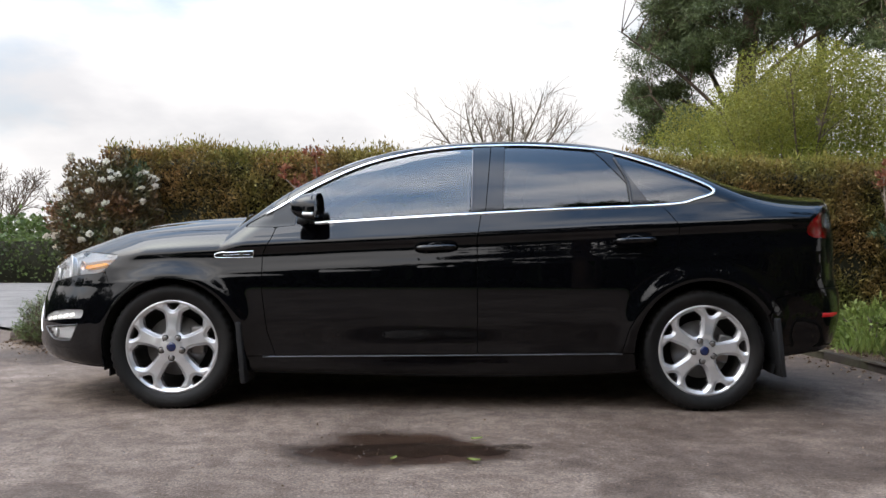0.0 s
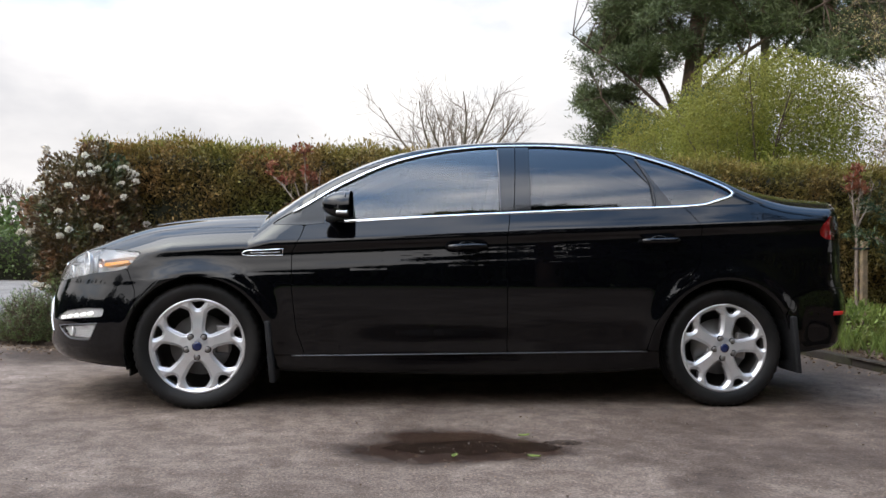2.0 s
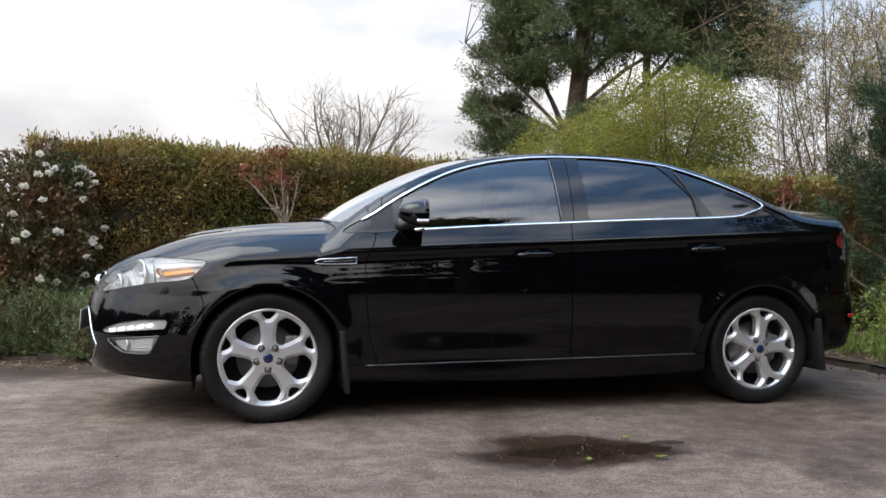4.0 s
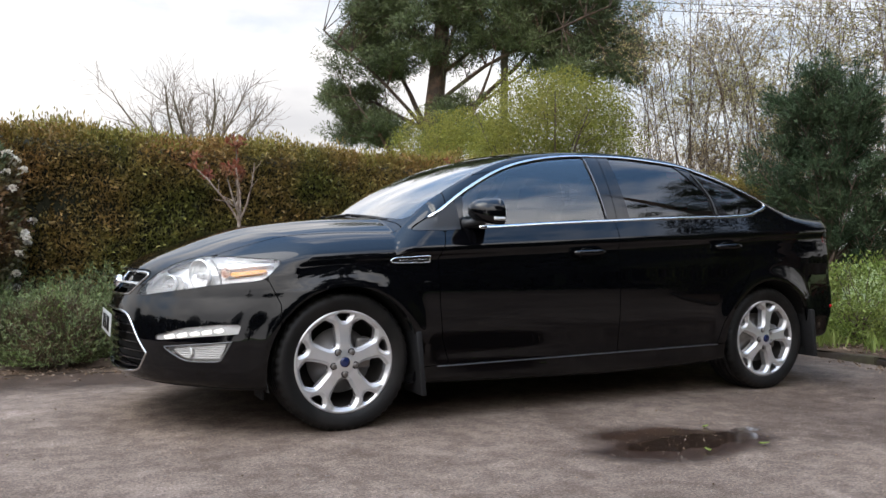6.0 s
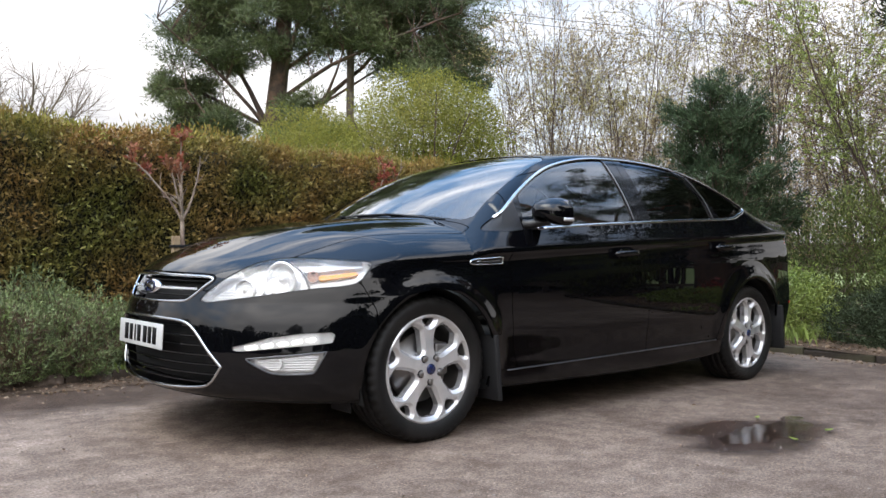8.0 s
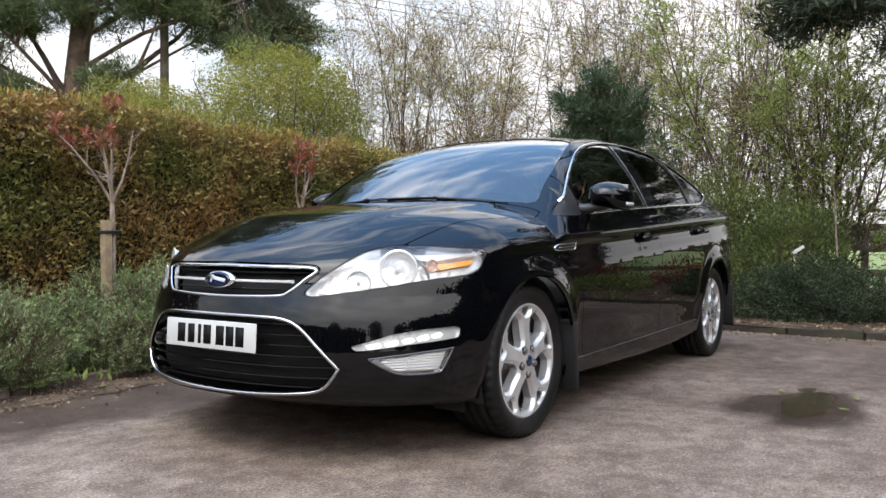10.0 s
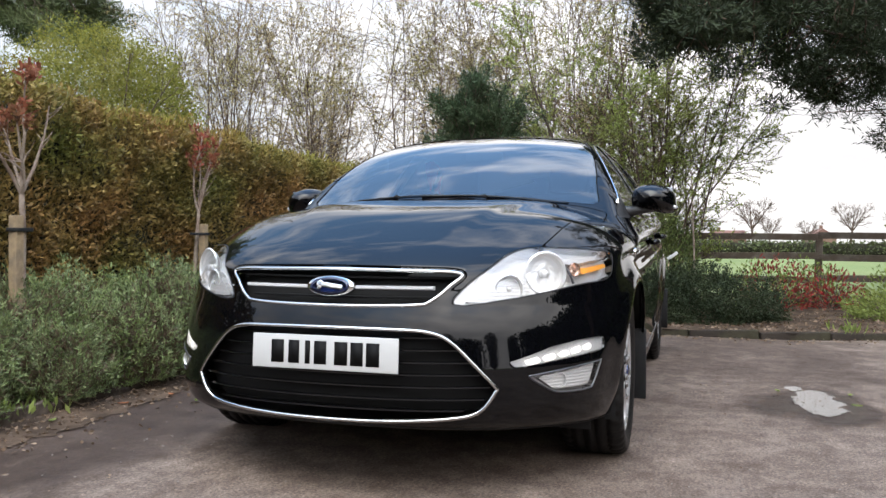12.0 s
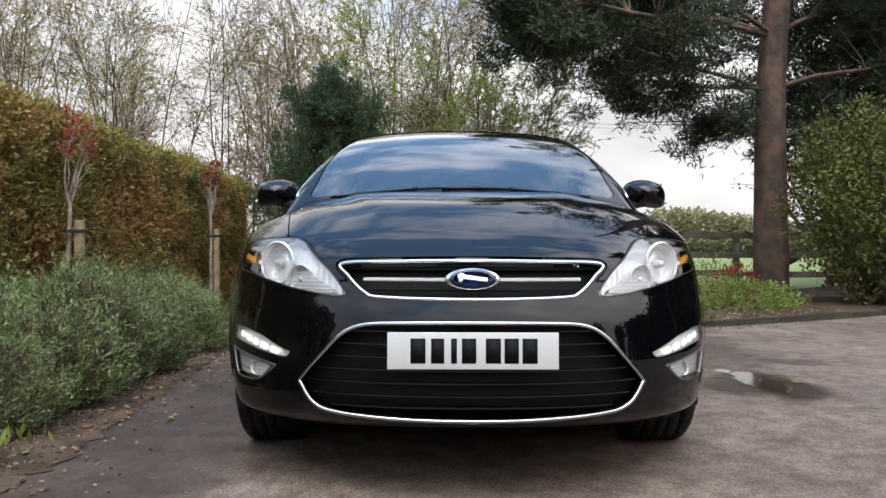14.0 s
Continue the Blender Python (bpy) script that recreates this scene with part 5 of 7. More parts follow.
def asphalt_material(name, wet=False):
    """Worn drive: grey aggregate, paler worn patches, brown damp drifts, fine chippings."""
    m = bpy.data.materials.new(name)
    m.use_nodes = True
    n, l = m.node_tree.nodes, m.node_tree.links
    b = n["Principled BSDF"]
    co = n.new("ShaderNodeTexCoord")

    def tex(scale, detail=6.0, rough=0.6, dist=0.0):
        t = n.new("ShaderNodeTexNoise")
        t.inputs["Scale"].default_value, t.inputs["Detail"].default_value = scale, detail
        t.inputs["Roughness"].default_value, t.inputs["Distortion"].default_value = rough, dist
        l.new(co.outputs["Object"], t.inputs["Vector"])
        return t.outputs["Fac"]

    def ramp(src, a, b_, ca, cb):
        r = n.new("ShaderNodeValToRGB")
        r.color_ramp.elements[0].position, r.color_ramp.elements[1].position = a, b_
        r.color_ramp.elements[0].color, r.color_ramp.elements[1].color = (*ca, 1), (*cb, 1)
        l.new(src, r.inputs["Fac"])
        return r.outputs["Color"]

    def mix(fac, a, b_, mode="MIX"):
        x = n.new("ShaderNodeMix")
        x.data_type, x.blend_type = "RGBA", mode
        if isinstance(fac, float):
            x.inputs["Factor"].default_value = fac
        else:
            l.new(fac, x.inputs["Factor"])
        l.new(a, x.inputs["A"])
        l.new(b_, x.inputs["B"])
        return x.outputs["Result"]

    base = ramp(tex(0.8, 9, 0.68), 0.34, 0.66, (0.128, 0.098, 0.080), (0.240, 0.194, 0.163))
    stain = ramp(tex(2.2, 14, 0.82), 0.37, 0.60, (0.60, 0.56, 0.53), (1.14, 1.14, 1.14))
    grit = ramp(tex(85, 5, 0.8), 0.38, 0.64, (0.48, 0.46, 0.45), (1.55, 1.53, 1.50))
    v = n.new("ShaderNodeTexVoronoi")
    v.inputs["Scale"].default_value = 48
    l.new(co.outputs["Object"], v.inputs["Vector"])
    chips = ramp(v.outputs["Distance"], 0.10, 0.22, (2.0, 1.95, 1.9), (0.92, 0.92, 0.92))
    fleck = ramp(tex(6, 6, 0.7), 0.42, 0.56, (0, 0, 0), (1, 1, 1))
    patch = ramp(tex(7.5, 12, 0.78), 0.44, 0.56, (0.76, 0.73, 0.71), (1.12, 1.12, 1.12))
    c = mix(1.0, mix(1.0, base, patch, "MULTIPLY"), stain, "MULTIPLY")
    c = mix(1.0, c, grit, "MULTIPLY")
    chipped = mix(1.0, c, chips, "MULTIPLY")
    c = mix(fleck, c, chipped)
    if not wet:
        # damp ground round the puddle, along the beds and where water runs off
        wob = n.new("ShaderNodeTexNoise")
        wob.inputs["Scale"].default_value, wob.inputs["Detail"].default_value = 2.6, 6.0
        l.new(co.outputs["Object"], wob.inputs["Vector"])
        off = n.new("ShaderNodeVectorMath")
        off.operation = "MULTIPLY_ADD"
        off.inputs[1].default_value, off.inputs[2].default_value = (0.7, 0.7, 0.0), (-0.35, -0.35, 0.0)
        l.new(wob.outputs["Color"], off.inputs[0])
        moved = n.new("ShaderNodeVectorMath")
        l.new(co.outputs["Object"], moved.inputs[0])
        l.new(off.outputs[0], moved.inputs[1])
        damp = None
        for (sx, sy), (rx, ry), depth in (((-0.10, -1.78), (0.62, 0.40), 1.0), ((-1.35, -2.55), (0.40, 0.22), 0.5), ((0.75, -2.35), (0.30, 0.20), 0.5), ((1.9, -1.6), (1.7, 0.9), 0.50), ((2.5, 0.8), (0.9, 1.3), 0.60), ((-1.4, 1.45), (3.4, 0.70), 0.75)):
            mp = n.new("ShaderNodeMapping")
            mp.vector_type = "TEXTURE"
            mp.inputs["Location"].default_value, mp.inputs["Scale"].default_value = (sx, sy, 0), (rx, ry, 1)
            l.new(moved.outputs[0], mp.inputs["Vector"])
            ln = n.new("ShaderNodeVectorMath")
            ln.operation = "LENGTH"
            l.new(mp.outputs[0], ln.inputs[0])
            mr = n.new("ShaderNodeMapRange")
            mr.interpolation_type = "SMOOTHSTEP"
            mr.inputs["From Min"].default_value, mr.inputs["From Max"].default_value = 0.55, 1.15
            mr.inputs["To Min"].default_value, mr.inputs["To Max"].default_value = depth, 0.0
            l.new(ln.outputs["Value"], mr.inputs["Value"])
            if damp is None:
                damp = mr.outputs["Result"]
            else:
                mx = n.new("ShaderNodeMath")
                mx.operation = "MAXIMUM"
                l.new(damp, mx.inputs[0])
                l.new(mr.outputs["Result"], mx.inputs[1])
                damp = mx.outputs[0]
        tint = n.new("ShaderNodeRGB")
        tint.outputs[0].default_value = (0.24, 0.175, 0.14, 1)
        c = mix(damp, c, mix(1.0, c, tint.outputs[0], "MULTIPLY"))
    if wet:
        dark = n.new("ShaderNodeRGB")
        dark.outputs[0].default_value = (0.30, 0.255, 0.22, 1)
        c = mix(1.0, c, dark.outputs[0], "MULTIPLY")
    l.new(c, b.inputs["Base Color"])
    b.inputs["Roughness"].default_value = 0.8
    if not wet:
        dr = n.new("ShaderNodeMapRange")
        dr.inputs["From Min"].default_value, dr.inputs["From Max"].default_value = 0.4, 1.0
        dr.inputs["To Min"].default_value, dr.inputs["To Max"].default_value = 0.8, 0.28
        l.new(damp, dr.inputs["Value"])
        l.new(dr.outputs["Result"], b.inputs["Roughness"])
    b.inputs["Specular IOR Level"].default_value = 0.22
    u = n.new("ShaderNodeBump")
    u.inputs["Strength"].default_value, u.inputs["Distance"].default_value = 0.55, 0.006
    l.new(tex(90, 5, 0.8), u.inputs["Height"])
    u2 = n.new("ShaderNodeBump")
    u2.inputs["Strength"].default_value, u2.inputs["Distance"].default_value = 0.35, 0.03
    l.new(tex(5, 5, 0.6), u2.inputs["Height"])
    l.new(u.outputs["Normal"], u2.inputs["Normal"])
    l.new(u2.outputs["Normal"], b.inputs["Normal"])
    if wet:
        r = n.new("ShaderNodeMapRange")
        l.new(tex(7, 5, 0.6), r.inputs["Value"])
        r.inputs["From Min"].default_value, r.inputs["From Max"].default_value = 0.40, 0.56
        r.inputs["To Min"].default_value, r.inputs["To Max"].default_value = 0.04, 0.5
        l.new(r.outputs["Result"], b.inputs["Roughness"])
        u.inputs["Strength"].default_value, u2.inputs["Strength"].default_value = 0.10, 0.04
    return m


def sheet(name, pts, z, mat, label, category, ragged=0.0, step=0.12):
    """A level sheet with a given border, slightly ragged."""
    ring = []
    m = len(pts)
    for i in range(m):
        a, b = Vector(pts[i]), Vector(pts[(i + 1) % m])
        k = max(1, int((b - a).length / step)) if ragged else 1
        for j in range(k):
            p = a.lerp(b, j / k)
            if ragged:
                f_ = 2.1 if step > 0.1 else 9.0
                o = noise.noise(Vector((p.x * f_, p.y * f_, 3.0))) + 0.5 * noise.noise(Vector((p.x * f_ * 3, p.y * f_ * 3, 8.0)))
                d = (b - a).normalized()
                p = p + Vector((-d.y, d.x)) * o * ragged
            ring.append((p.x, p.y, z))
    bm = bmesh.new()
    f = bm.faces.new([bm.verts.new(p) for p in ring])
    if f.normal.z < 0:
        f.normal_flip()
    bmesh.ops.triangulate(bm, faces=bm.faces)
    for q in bm.faces:
        q.normal_update()
        if q.normal.z < 0:
            q.normal_flip()
    return tagged(part(name, bm, mat, smooth=False), label, category, kind="structure")


FIELD = field_material()
ASPHALT = asphalt_material("worn_asphalt")
SOIL = material("bed_soil", (0.055, 0.038, 0.027), 0.95, spec=0.08, var=0.5, scale=30, bump=1.0, bump_scale=45, second=(0.095, 0.065, 0.045), second_scale=4)
GRAVEL = material("pale_gravel", (0.20, 0.18, 0.165), 0.9, var=0.4, scale=90, bump=0.8, bump_scale=120, second=(0.15, 0.135, 0.12), second_scale=1.2)
WATER = glass_material("puddle_water", (0.985, 0.98, 0.975), 0.10, 1.4)
KERB = material("mossy_concrete_kerb", (0.042, 0.034, 0.028), 0.9, spec=0.12, var=0.35, scale=18, bump=0.7, bump_scale=70, second=(0.055, 0.05, 0.032), second_scale=5, objrand=0.25)
LOG = material("weathered_edging_wood", (0.05, 0.037, 0.028), 0.9, spec=0.12, var=0.4, scale=25, bump=0.8, bump_scale=60, second=(0.13, 0.10, 0.08), second_scale=7, objrand=0.3)

bm = bmesh.new()
bmesh.ops.create_grid(bm, x_segments=8, y_segments=8, size=1500, matrix=Matrix.Translation((0, 0, -0.03)))
tagged(part("ground", bm, FIELD, smooth=False), "green field grass reaching the horizon", "ground", kind="structure")
KERB_LINE = [(2.95, 2.55), (3.02, 1.6), (3.10, 0.6), (3.08, -0.4), (3.0, -1.3), (3.02, -2.0), (3.28, -2.75), (3.72, -3.6), (4.5, -4.9), (5.9, -6.6), (8.0, -8.4), (11.0, -10.5)]
drive = [(-30, -11.6), (11.6, -11.6)] + [(x, y) for x, y in reversed(KERB_LINE)] + [(2.3, 2.16), (1.4, 1.90), (0.3, 1.90), (-1.0, 1.88), (-2.4, 1.86), (-3.35, 2.02), (-4.15, 2.5), (-4.55, 3.3), (-6.5, 5.2), (-9.5, 6.4), (-30, 6.4)]
sheet("road", drive, 0.0, ASPHALT, "worn grey asphalt drive with damp brown stains", "drive", 0.02)
sheet("gravel_path", [(-34, 6.4), (-9.5, 6.4), (-6.5, 5.2), (-4.55, 3.3), (-4.1, 5.5), (-5.5, 12.0), (-8.5, 19), (-34, 19)], -0.008, GRAVEL, "pale gravel beside the drive", "gravel")
sheet("flower_bed", [(-3.35, 2.02), (-2.4, 1.86), (-1.0, 1.88), (0.3, 1.90), (1.4, 1.90), (2.3, 2.16), (2.95, 2.55), (7.6, 2.6), (7.6, 4.6), (-4.1, 4.4), (-4.55, 3.3), (-4.15, 2.5)], 0.035, SOIL, "dark soil bed under the hedge", "flower bed", 0.03)
sheet("soil_spill", [(-3.5, 1.90), (-2.8, 1.62), (-2.0, 1.50), (-1.0, 1.60), (0.0, 1.66), (1.2, 1.70), (2.4, 2.0), (2.3, 2.3), (1.4, 2.05), (-1.0, 2.0), (-2.4, 1.98), (-3.35, 2.15)], 0.005, SOIL, "dark soil and crumbs washed onto the drive", "soil", 0.07, 0.06)
sheet("shrub_bed", [(x, y) for x, y in KERB_LINE] + [(12.0, -9.0), (9.2, -6.0), (8.6, 2.6), (7.6, 2.598)], 0.06, SOIL, "brown soil bed behind the kerb", "flower bed", 0.03)
for cx, cy, rx, ry in ((-0.05, -1.80, 0.38, 0.125), (0.36, -1.73, 0.08, 0.04)):
    ring = [(cx + rx * math.cos(a), cy + ry * math.sin(a)) for a in np.linspace(0, 2 * math.pi, 18, endpoint=False)]
    pud = tagged(sheet("puddle", ring, 0.003, WATER, "shallow puddle of clear water in a hollow of the drive", "puddle", 0.05, 0.012), group="puddles")
    pud.visible_shadow = False

# kerb stones along the shrub bed, and short boards along the flower bed
bm = bmesh.new()
box(bm, 0.60, 0.075, 0.15, None, 0.012, 2)
kerb_mesh = bpy.data.meshes.new("kerb_stone")
bm.to_mesh(kerb_mesh)
bm.free()
kerb_mesh.shade_smooth()
kerb_mesh.materials.append(KERB)
kerb = thing("kerb", "row of mossy concrete edging stones", "kerb", kind="structure")
kl = outline(KERB_LINE, 20, False)
seg = np.concatenate([[0], np.cumsum(np.linalg.norm(np.diff(kl, axis=0), axis=1))])
s = 0.0
while s + 0.61 < seg[-1]:
    a = np.array([np.interp(s, seg, kl[:, k]) for k in (0, 1)])
    b = np.array([np.interp(s + 0.6, seg, kl[:, k]) for k in (0, 1)])
    o = new("kerb_stone", kerb_mesh)
    o.parent = kerb
    c = (a + b) / 2
    o.matrix_basis = pose(c[0] + 0.03, c[1], -0.008 + rng.normal() * 0.008, rng.normal() * 1.5, rng.normal() * 1.0, math.degrees(math.atan2(b[1] - a[1], b[0] - a[0])) + rng.normal() * 1.2)
    s += 0.612
bm = bmesh.new()
box(bm, 0.30, 0.045, 0.13, None, 0.008, 2)
log_mesh = bpy.data.meshes.new("edging_board")
bm.to_mesh(log_mesh)
bm.free()
log_mesh.shade_smooth()
log_mesh.materials.append(LOG)
edging = thing("bed_edging", "dark weathered wooden edging boards", "edging", kind="structure")
el = outline([(-4.6, 3.4), (-4.15, 2.53), (-3.35, 2.05), (-2.4, 1.88), (-1.0, 1.90), (0.3, 1.92), (1.4, 1.92), (2.3, 2.18), (2.95, 2.57)], 16, False)
seg = np.concatenate([[0], np.cumsum(np.linalg.norm(np.diff(el, axis=0), axis=1))])
s = 0.0
while s + 0.31 < seg[-1]:
    a = np.array([np.interp(s, seg, el[:, k]) for k in (0, 1)])
    b = np.array([np.interp(s + 0.3, seg, el[:, k]) for k in (0, 1)])
    o = new("edging_board", log_mesh)
    o.parent = edging
    c = (a + b) / 2
    o.matrix_basis = pose(c[0], c[1], -0.012 + rng.normal() * 0.012, rng.normal() * 3, rng.normal() * 2, math.degrees(math.atan2(b[1] - a[1], b[0] - a[0])) + rng.normal() * 2.5)
    s += 0.306

# ---- hedge ----
def hedge(name, x0, x1, y0, y1, z_at, n, label, leafm, topm, size=1.0, ends=True):
    """A clipped hedge from x0 to x1; z_at gives its height along x."""
    h = thing(name, label, "hedge")
    nx = 60
    xs = np.linspace(x0, x1, nx)
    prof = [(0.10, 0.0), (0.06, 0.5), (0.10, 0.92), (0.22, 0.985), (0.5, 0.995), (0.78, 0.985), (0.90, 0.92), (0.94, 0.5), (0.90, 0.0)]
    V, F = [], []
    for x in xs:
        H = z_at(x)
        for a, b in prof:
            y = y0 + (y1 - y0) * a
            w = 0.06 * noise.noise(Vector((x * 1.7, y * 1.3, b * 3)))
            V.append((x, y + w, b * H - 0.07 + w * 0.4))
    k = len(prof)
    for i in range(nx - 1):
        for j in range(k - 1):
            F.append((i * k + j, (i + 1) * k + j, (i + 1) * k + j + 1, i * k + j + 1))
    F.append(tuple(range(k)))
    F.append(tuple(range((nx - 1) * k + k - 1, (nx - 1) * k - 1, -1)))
    part("inner_growth", mesh_from("inner_growth", V, F), HEDGE_CORE, h, "solid near-black core, coloured as the shade inside")

    def skin(m, face):
        x = rng.uniform(x0, x1, m)
        H = np.array([float(z_at(q)) for q in x]) if m < 2000 else z_at(x)
        if face == "front":
            z, y, out = H * rng.uniform(0.0, 1, m) ** 0.9, np.full(m, y0), np.array((0, -1.0, 0.15))
        elif face == "back":
            z, y, out = H * rng.uniform(0.5, 1, m), np.full(m, y1), np.array((0, 1.0, 0.2))
        elif face == "top":
            y = rng.uniform(y0, y1, m)
            z, out = H * 1.0, np.array((0, 0, 1.0))
        else:
            x = np.full(m, x0 if face == "left" else x1)
            H = z_at(x)
            y, z, out = rng.uniform(y0, y1, m), H * rng.uniform(0, 1, m), np.array((-1.0 if face == "left" else 1.0, 0, 0.1))
        lump = np.array([noise.noise(Vector((q[0] * 2.2, q[1] * 2.2, q[2] * 2.2))) + 0.6 * noise.noise(Vector((q[0] * 6, q[1] * 6, q[2] * 6))) for q in np.stack([x, y, z], 1)])
        p = np.stack([x, y, z], 1) + out * (0.11 * lump - 0.06 + 0.05 * rng.normal(size=m))[:, None]
        # round the upper edges
        over = np.clip((p[:, 2] - (H - 0.12)) / 0.12, 0, 1)
        if face in ("front", "back"):
            p[:, 1] += (0.06 if face == "front" else -0.06) * over**2
        d = unit(rng.normal(size=(m, 3)) * 0.75 + out * 0.7 + np.array((0, 0, 0.35)))
        return p, d

    p1, d1 = skin(int(n * 0.66), "front")
    p2, d2 = skin(int(n * 0.06), "back")
    sets = [leaf_blades(p1, d1, rng.uniform(0.03, 0.075, len(p1)) * size, rng.uniform(0.012, 0.026, len(p1)) * size), leaf_blades(p2, d2, 0.06 * size, 0.022 * size)]
    if ends:
        for e in ("left", "right"):
            p, d = skin(int(n * 0.06), e)
            sets.append(leaf_blades(p, d, rng.uniform(0.03, 0.07, len(p)) * size, 0.020 * size))
    o = part("sprays", quick_mesh("sprays", *joined(*sets)), leafm, h, "green and rust-brown clipped sprays")
    o["kind"] = "stuff"
    p3, d3 = skin(int(n * 0.20), "top")
    d3 = unit(d3 + np.array((0, 0, 0.9)))
    tall = rng.uniform(0.03, 0.075, len(p3)) * size * np.where(rng.uniform(0, 1, len(p3)) < 0.06, 1.8, 1.0)
    o = part("new_growth", quick_mesh("new_growth", *leaf_blades(p3, d3, tall, 0.017 * size)), topm, h, "yellow-green new shoots on top")
    o["kind"] = "stuff"
    return h


def hedge_height(x):
    return 1.93 - 0.022 * (np.asarray(x) + 3.0)


hedge("hedge", -3.5, 7.2, 3.0, 4.15, hedge_height, 250000, "tall clipped conifer hedge, rust-brown and green", HEDGE_LEAF, HEDGE_TOP, 0.86)

# ---- lavender and low plants in the flower bed ----
def lavender(seed_scale=1.0, dry=0.25):
    m, per = 850, 21
    n = m * per
    p, d = blob_points(m, (0.37, 0.35, 0.42), hollow=0.55)
    m = len(p)
    n = m * per
    p[:, 2] = np.abs(p[:, 2] + 0.10)
    out = unit(p * np.array((1, 1, 0.55)) + np.array((0, 0, 0.16)))
    axis = unit(out + rng.normal(size=p.shape) * 0.45 + np.array((0, 0, 0.55)))
    along = rng.uniform(-0.06, 0.05, (m, per, 1))
    p = (p[:, None] + axis[:, None] * along + rng.normal(size=(m, per, 3)) * 0.006).reshape(-1, 3)
    p[:, 2] = np.maximum(p[:, 2], 0.02)
    dd = unit(np.repeat(axis, per, 0) + rng.normal(size=(n, 3)) * 0.55)
    mixed = rng.permutation(n)
    p, dd = p[mixed], dd[mixed]
    k = int(n * (1 - dry))
    base = np.zeros((46, 3)) + np.stack([rng.normal(size=46) * 0.08, rng.normal(size=46) * 0.08, np.zeros(46)], 1)
    ends = p[rng.integers(0, len(p), 46)]
    wood = stems(base, ends - base + 1e-4, np.linalg.norm(ends - base, axis=1), 0.006, 0.002, 4, 0.1)
    t = plant("lavender_bush", "grey-green woody lavender bush in the bed", "shrub", (0, 0, 0), [wood], BARK,
              leaf_blades(p[:k], dd[:k], rng.uniform(0.016, 0.036, k), rng.uniform(0.0045, 0.0080, k)), LAVENDER, "lavender bushes along the bed", "branchwood", "leaves", 3)
    q = part("dry_growth", quick_mesh("dry_growth", *leaf_blades(p[k:] * 0.84, dd[k:], rng.uniform(0.04, 0.09, len(p) - k), 0.006)), LAVENDER_DRY, t)
    q["kind"] = "stuff"
    return t


lav = [lavender(1.0, 0.22), lavender(1.0, 0.38), lavender(1.0, 0.28)]
spots = []
for row, (yy, amp) in enumerate(((2.12, 0.05), (2.60, 0.07), (2.36, 0.06))):
    for i, x in enumerate(np.arange(-3.25 + 0.2 * row, 1.55 - 0.15 * row, 0.60)):
        spots.append((x + rng.normal() * 0.06, yy + rng.normal() * amp + 0.09 * max(0, x) + (0.25 if x < -3.0 else 0)))
spots += [(-3.62, 2.30), (1.35, 2.08), (1.66, 2.34), (1.95, 2.28), (2.25, 2.48), (1.75, 2.68), (2.35, 2.80)]
for i, (x, y) in enumerate(spots):
    sc = rng.uniform(0.95, 1.30) * (1.0 if y < 2.4 else 1.12)
    m = pose(x, y, 0.03, 0, 0, rng.uniform(0, 360))
    if i < 3:
        lav[i].matrix_basis = m
        lav[i].scale = (sc, sc, sc * rng.uniform(0.85, 1.05))
    else:
        c = copy_thing(lav[i % 3], m)
        c.scale = (sc, sc, sc * rng.uniform(0.8, 1.05))

# ---- saplings with stakes ----
STAKE = material("pale_stake_wood", (0.30, 0.22, 0.13), 0.85, var=0.3, scale=30, bump=0.5, bump_scale=90, second=(0.20, 0.15, 0.10), second_scale=8)
SAP_BARK = material("pale_sapling_bark", (0.30, 0.24, 0.19), 0.8, var=0.35, scale=25, bump=0.5, bump_scale=80, second=(0.19, 0.13, 0.10), second_scale=9)


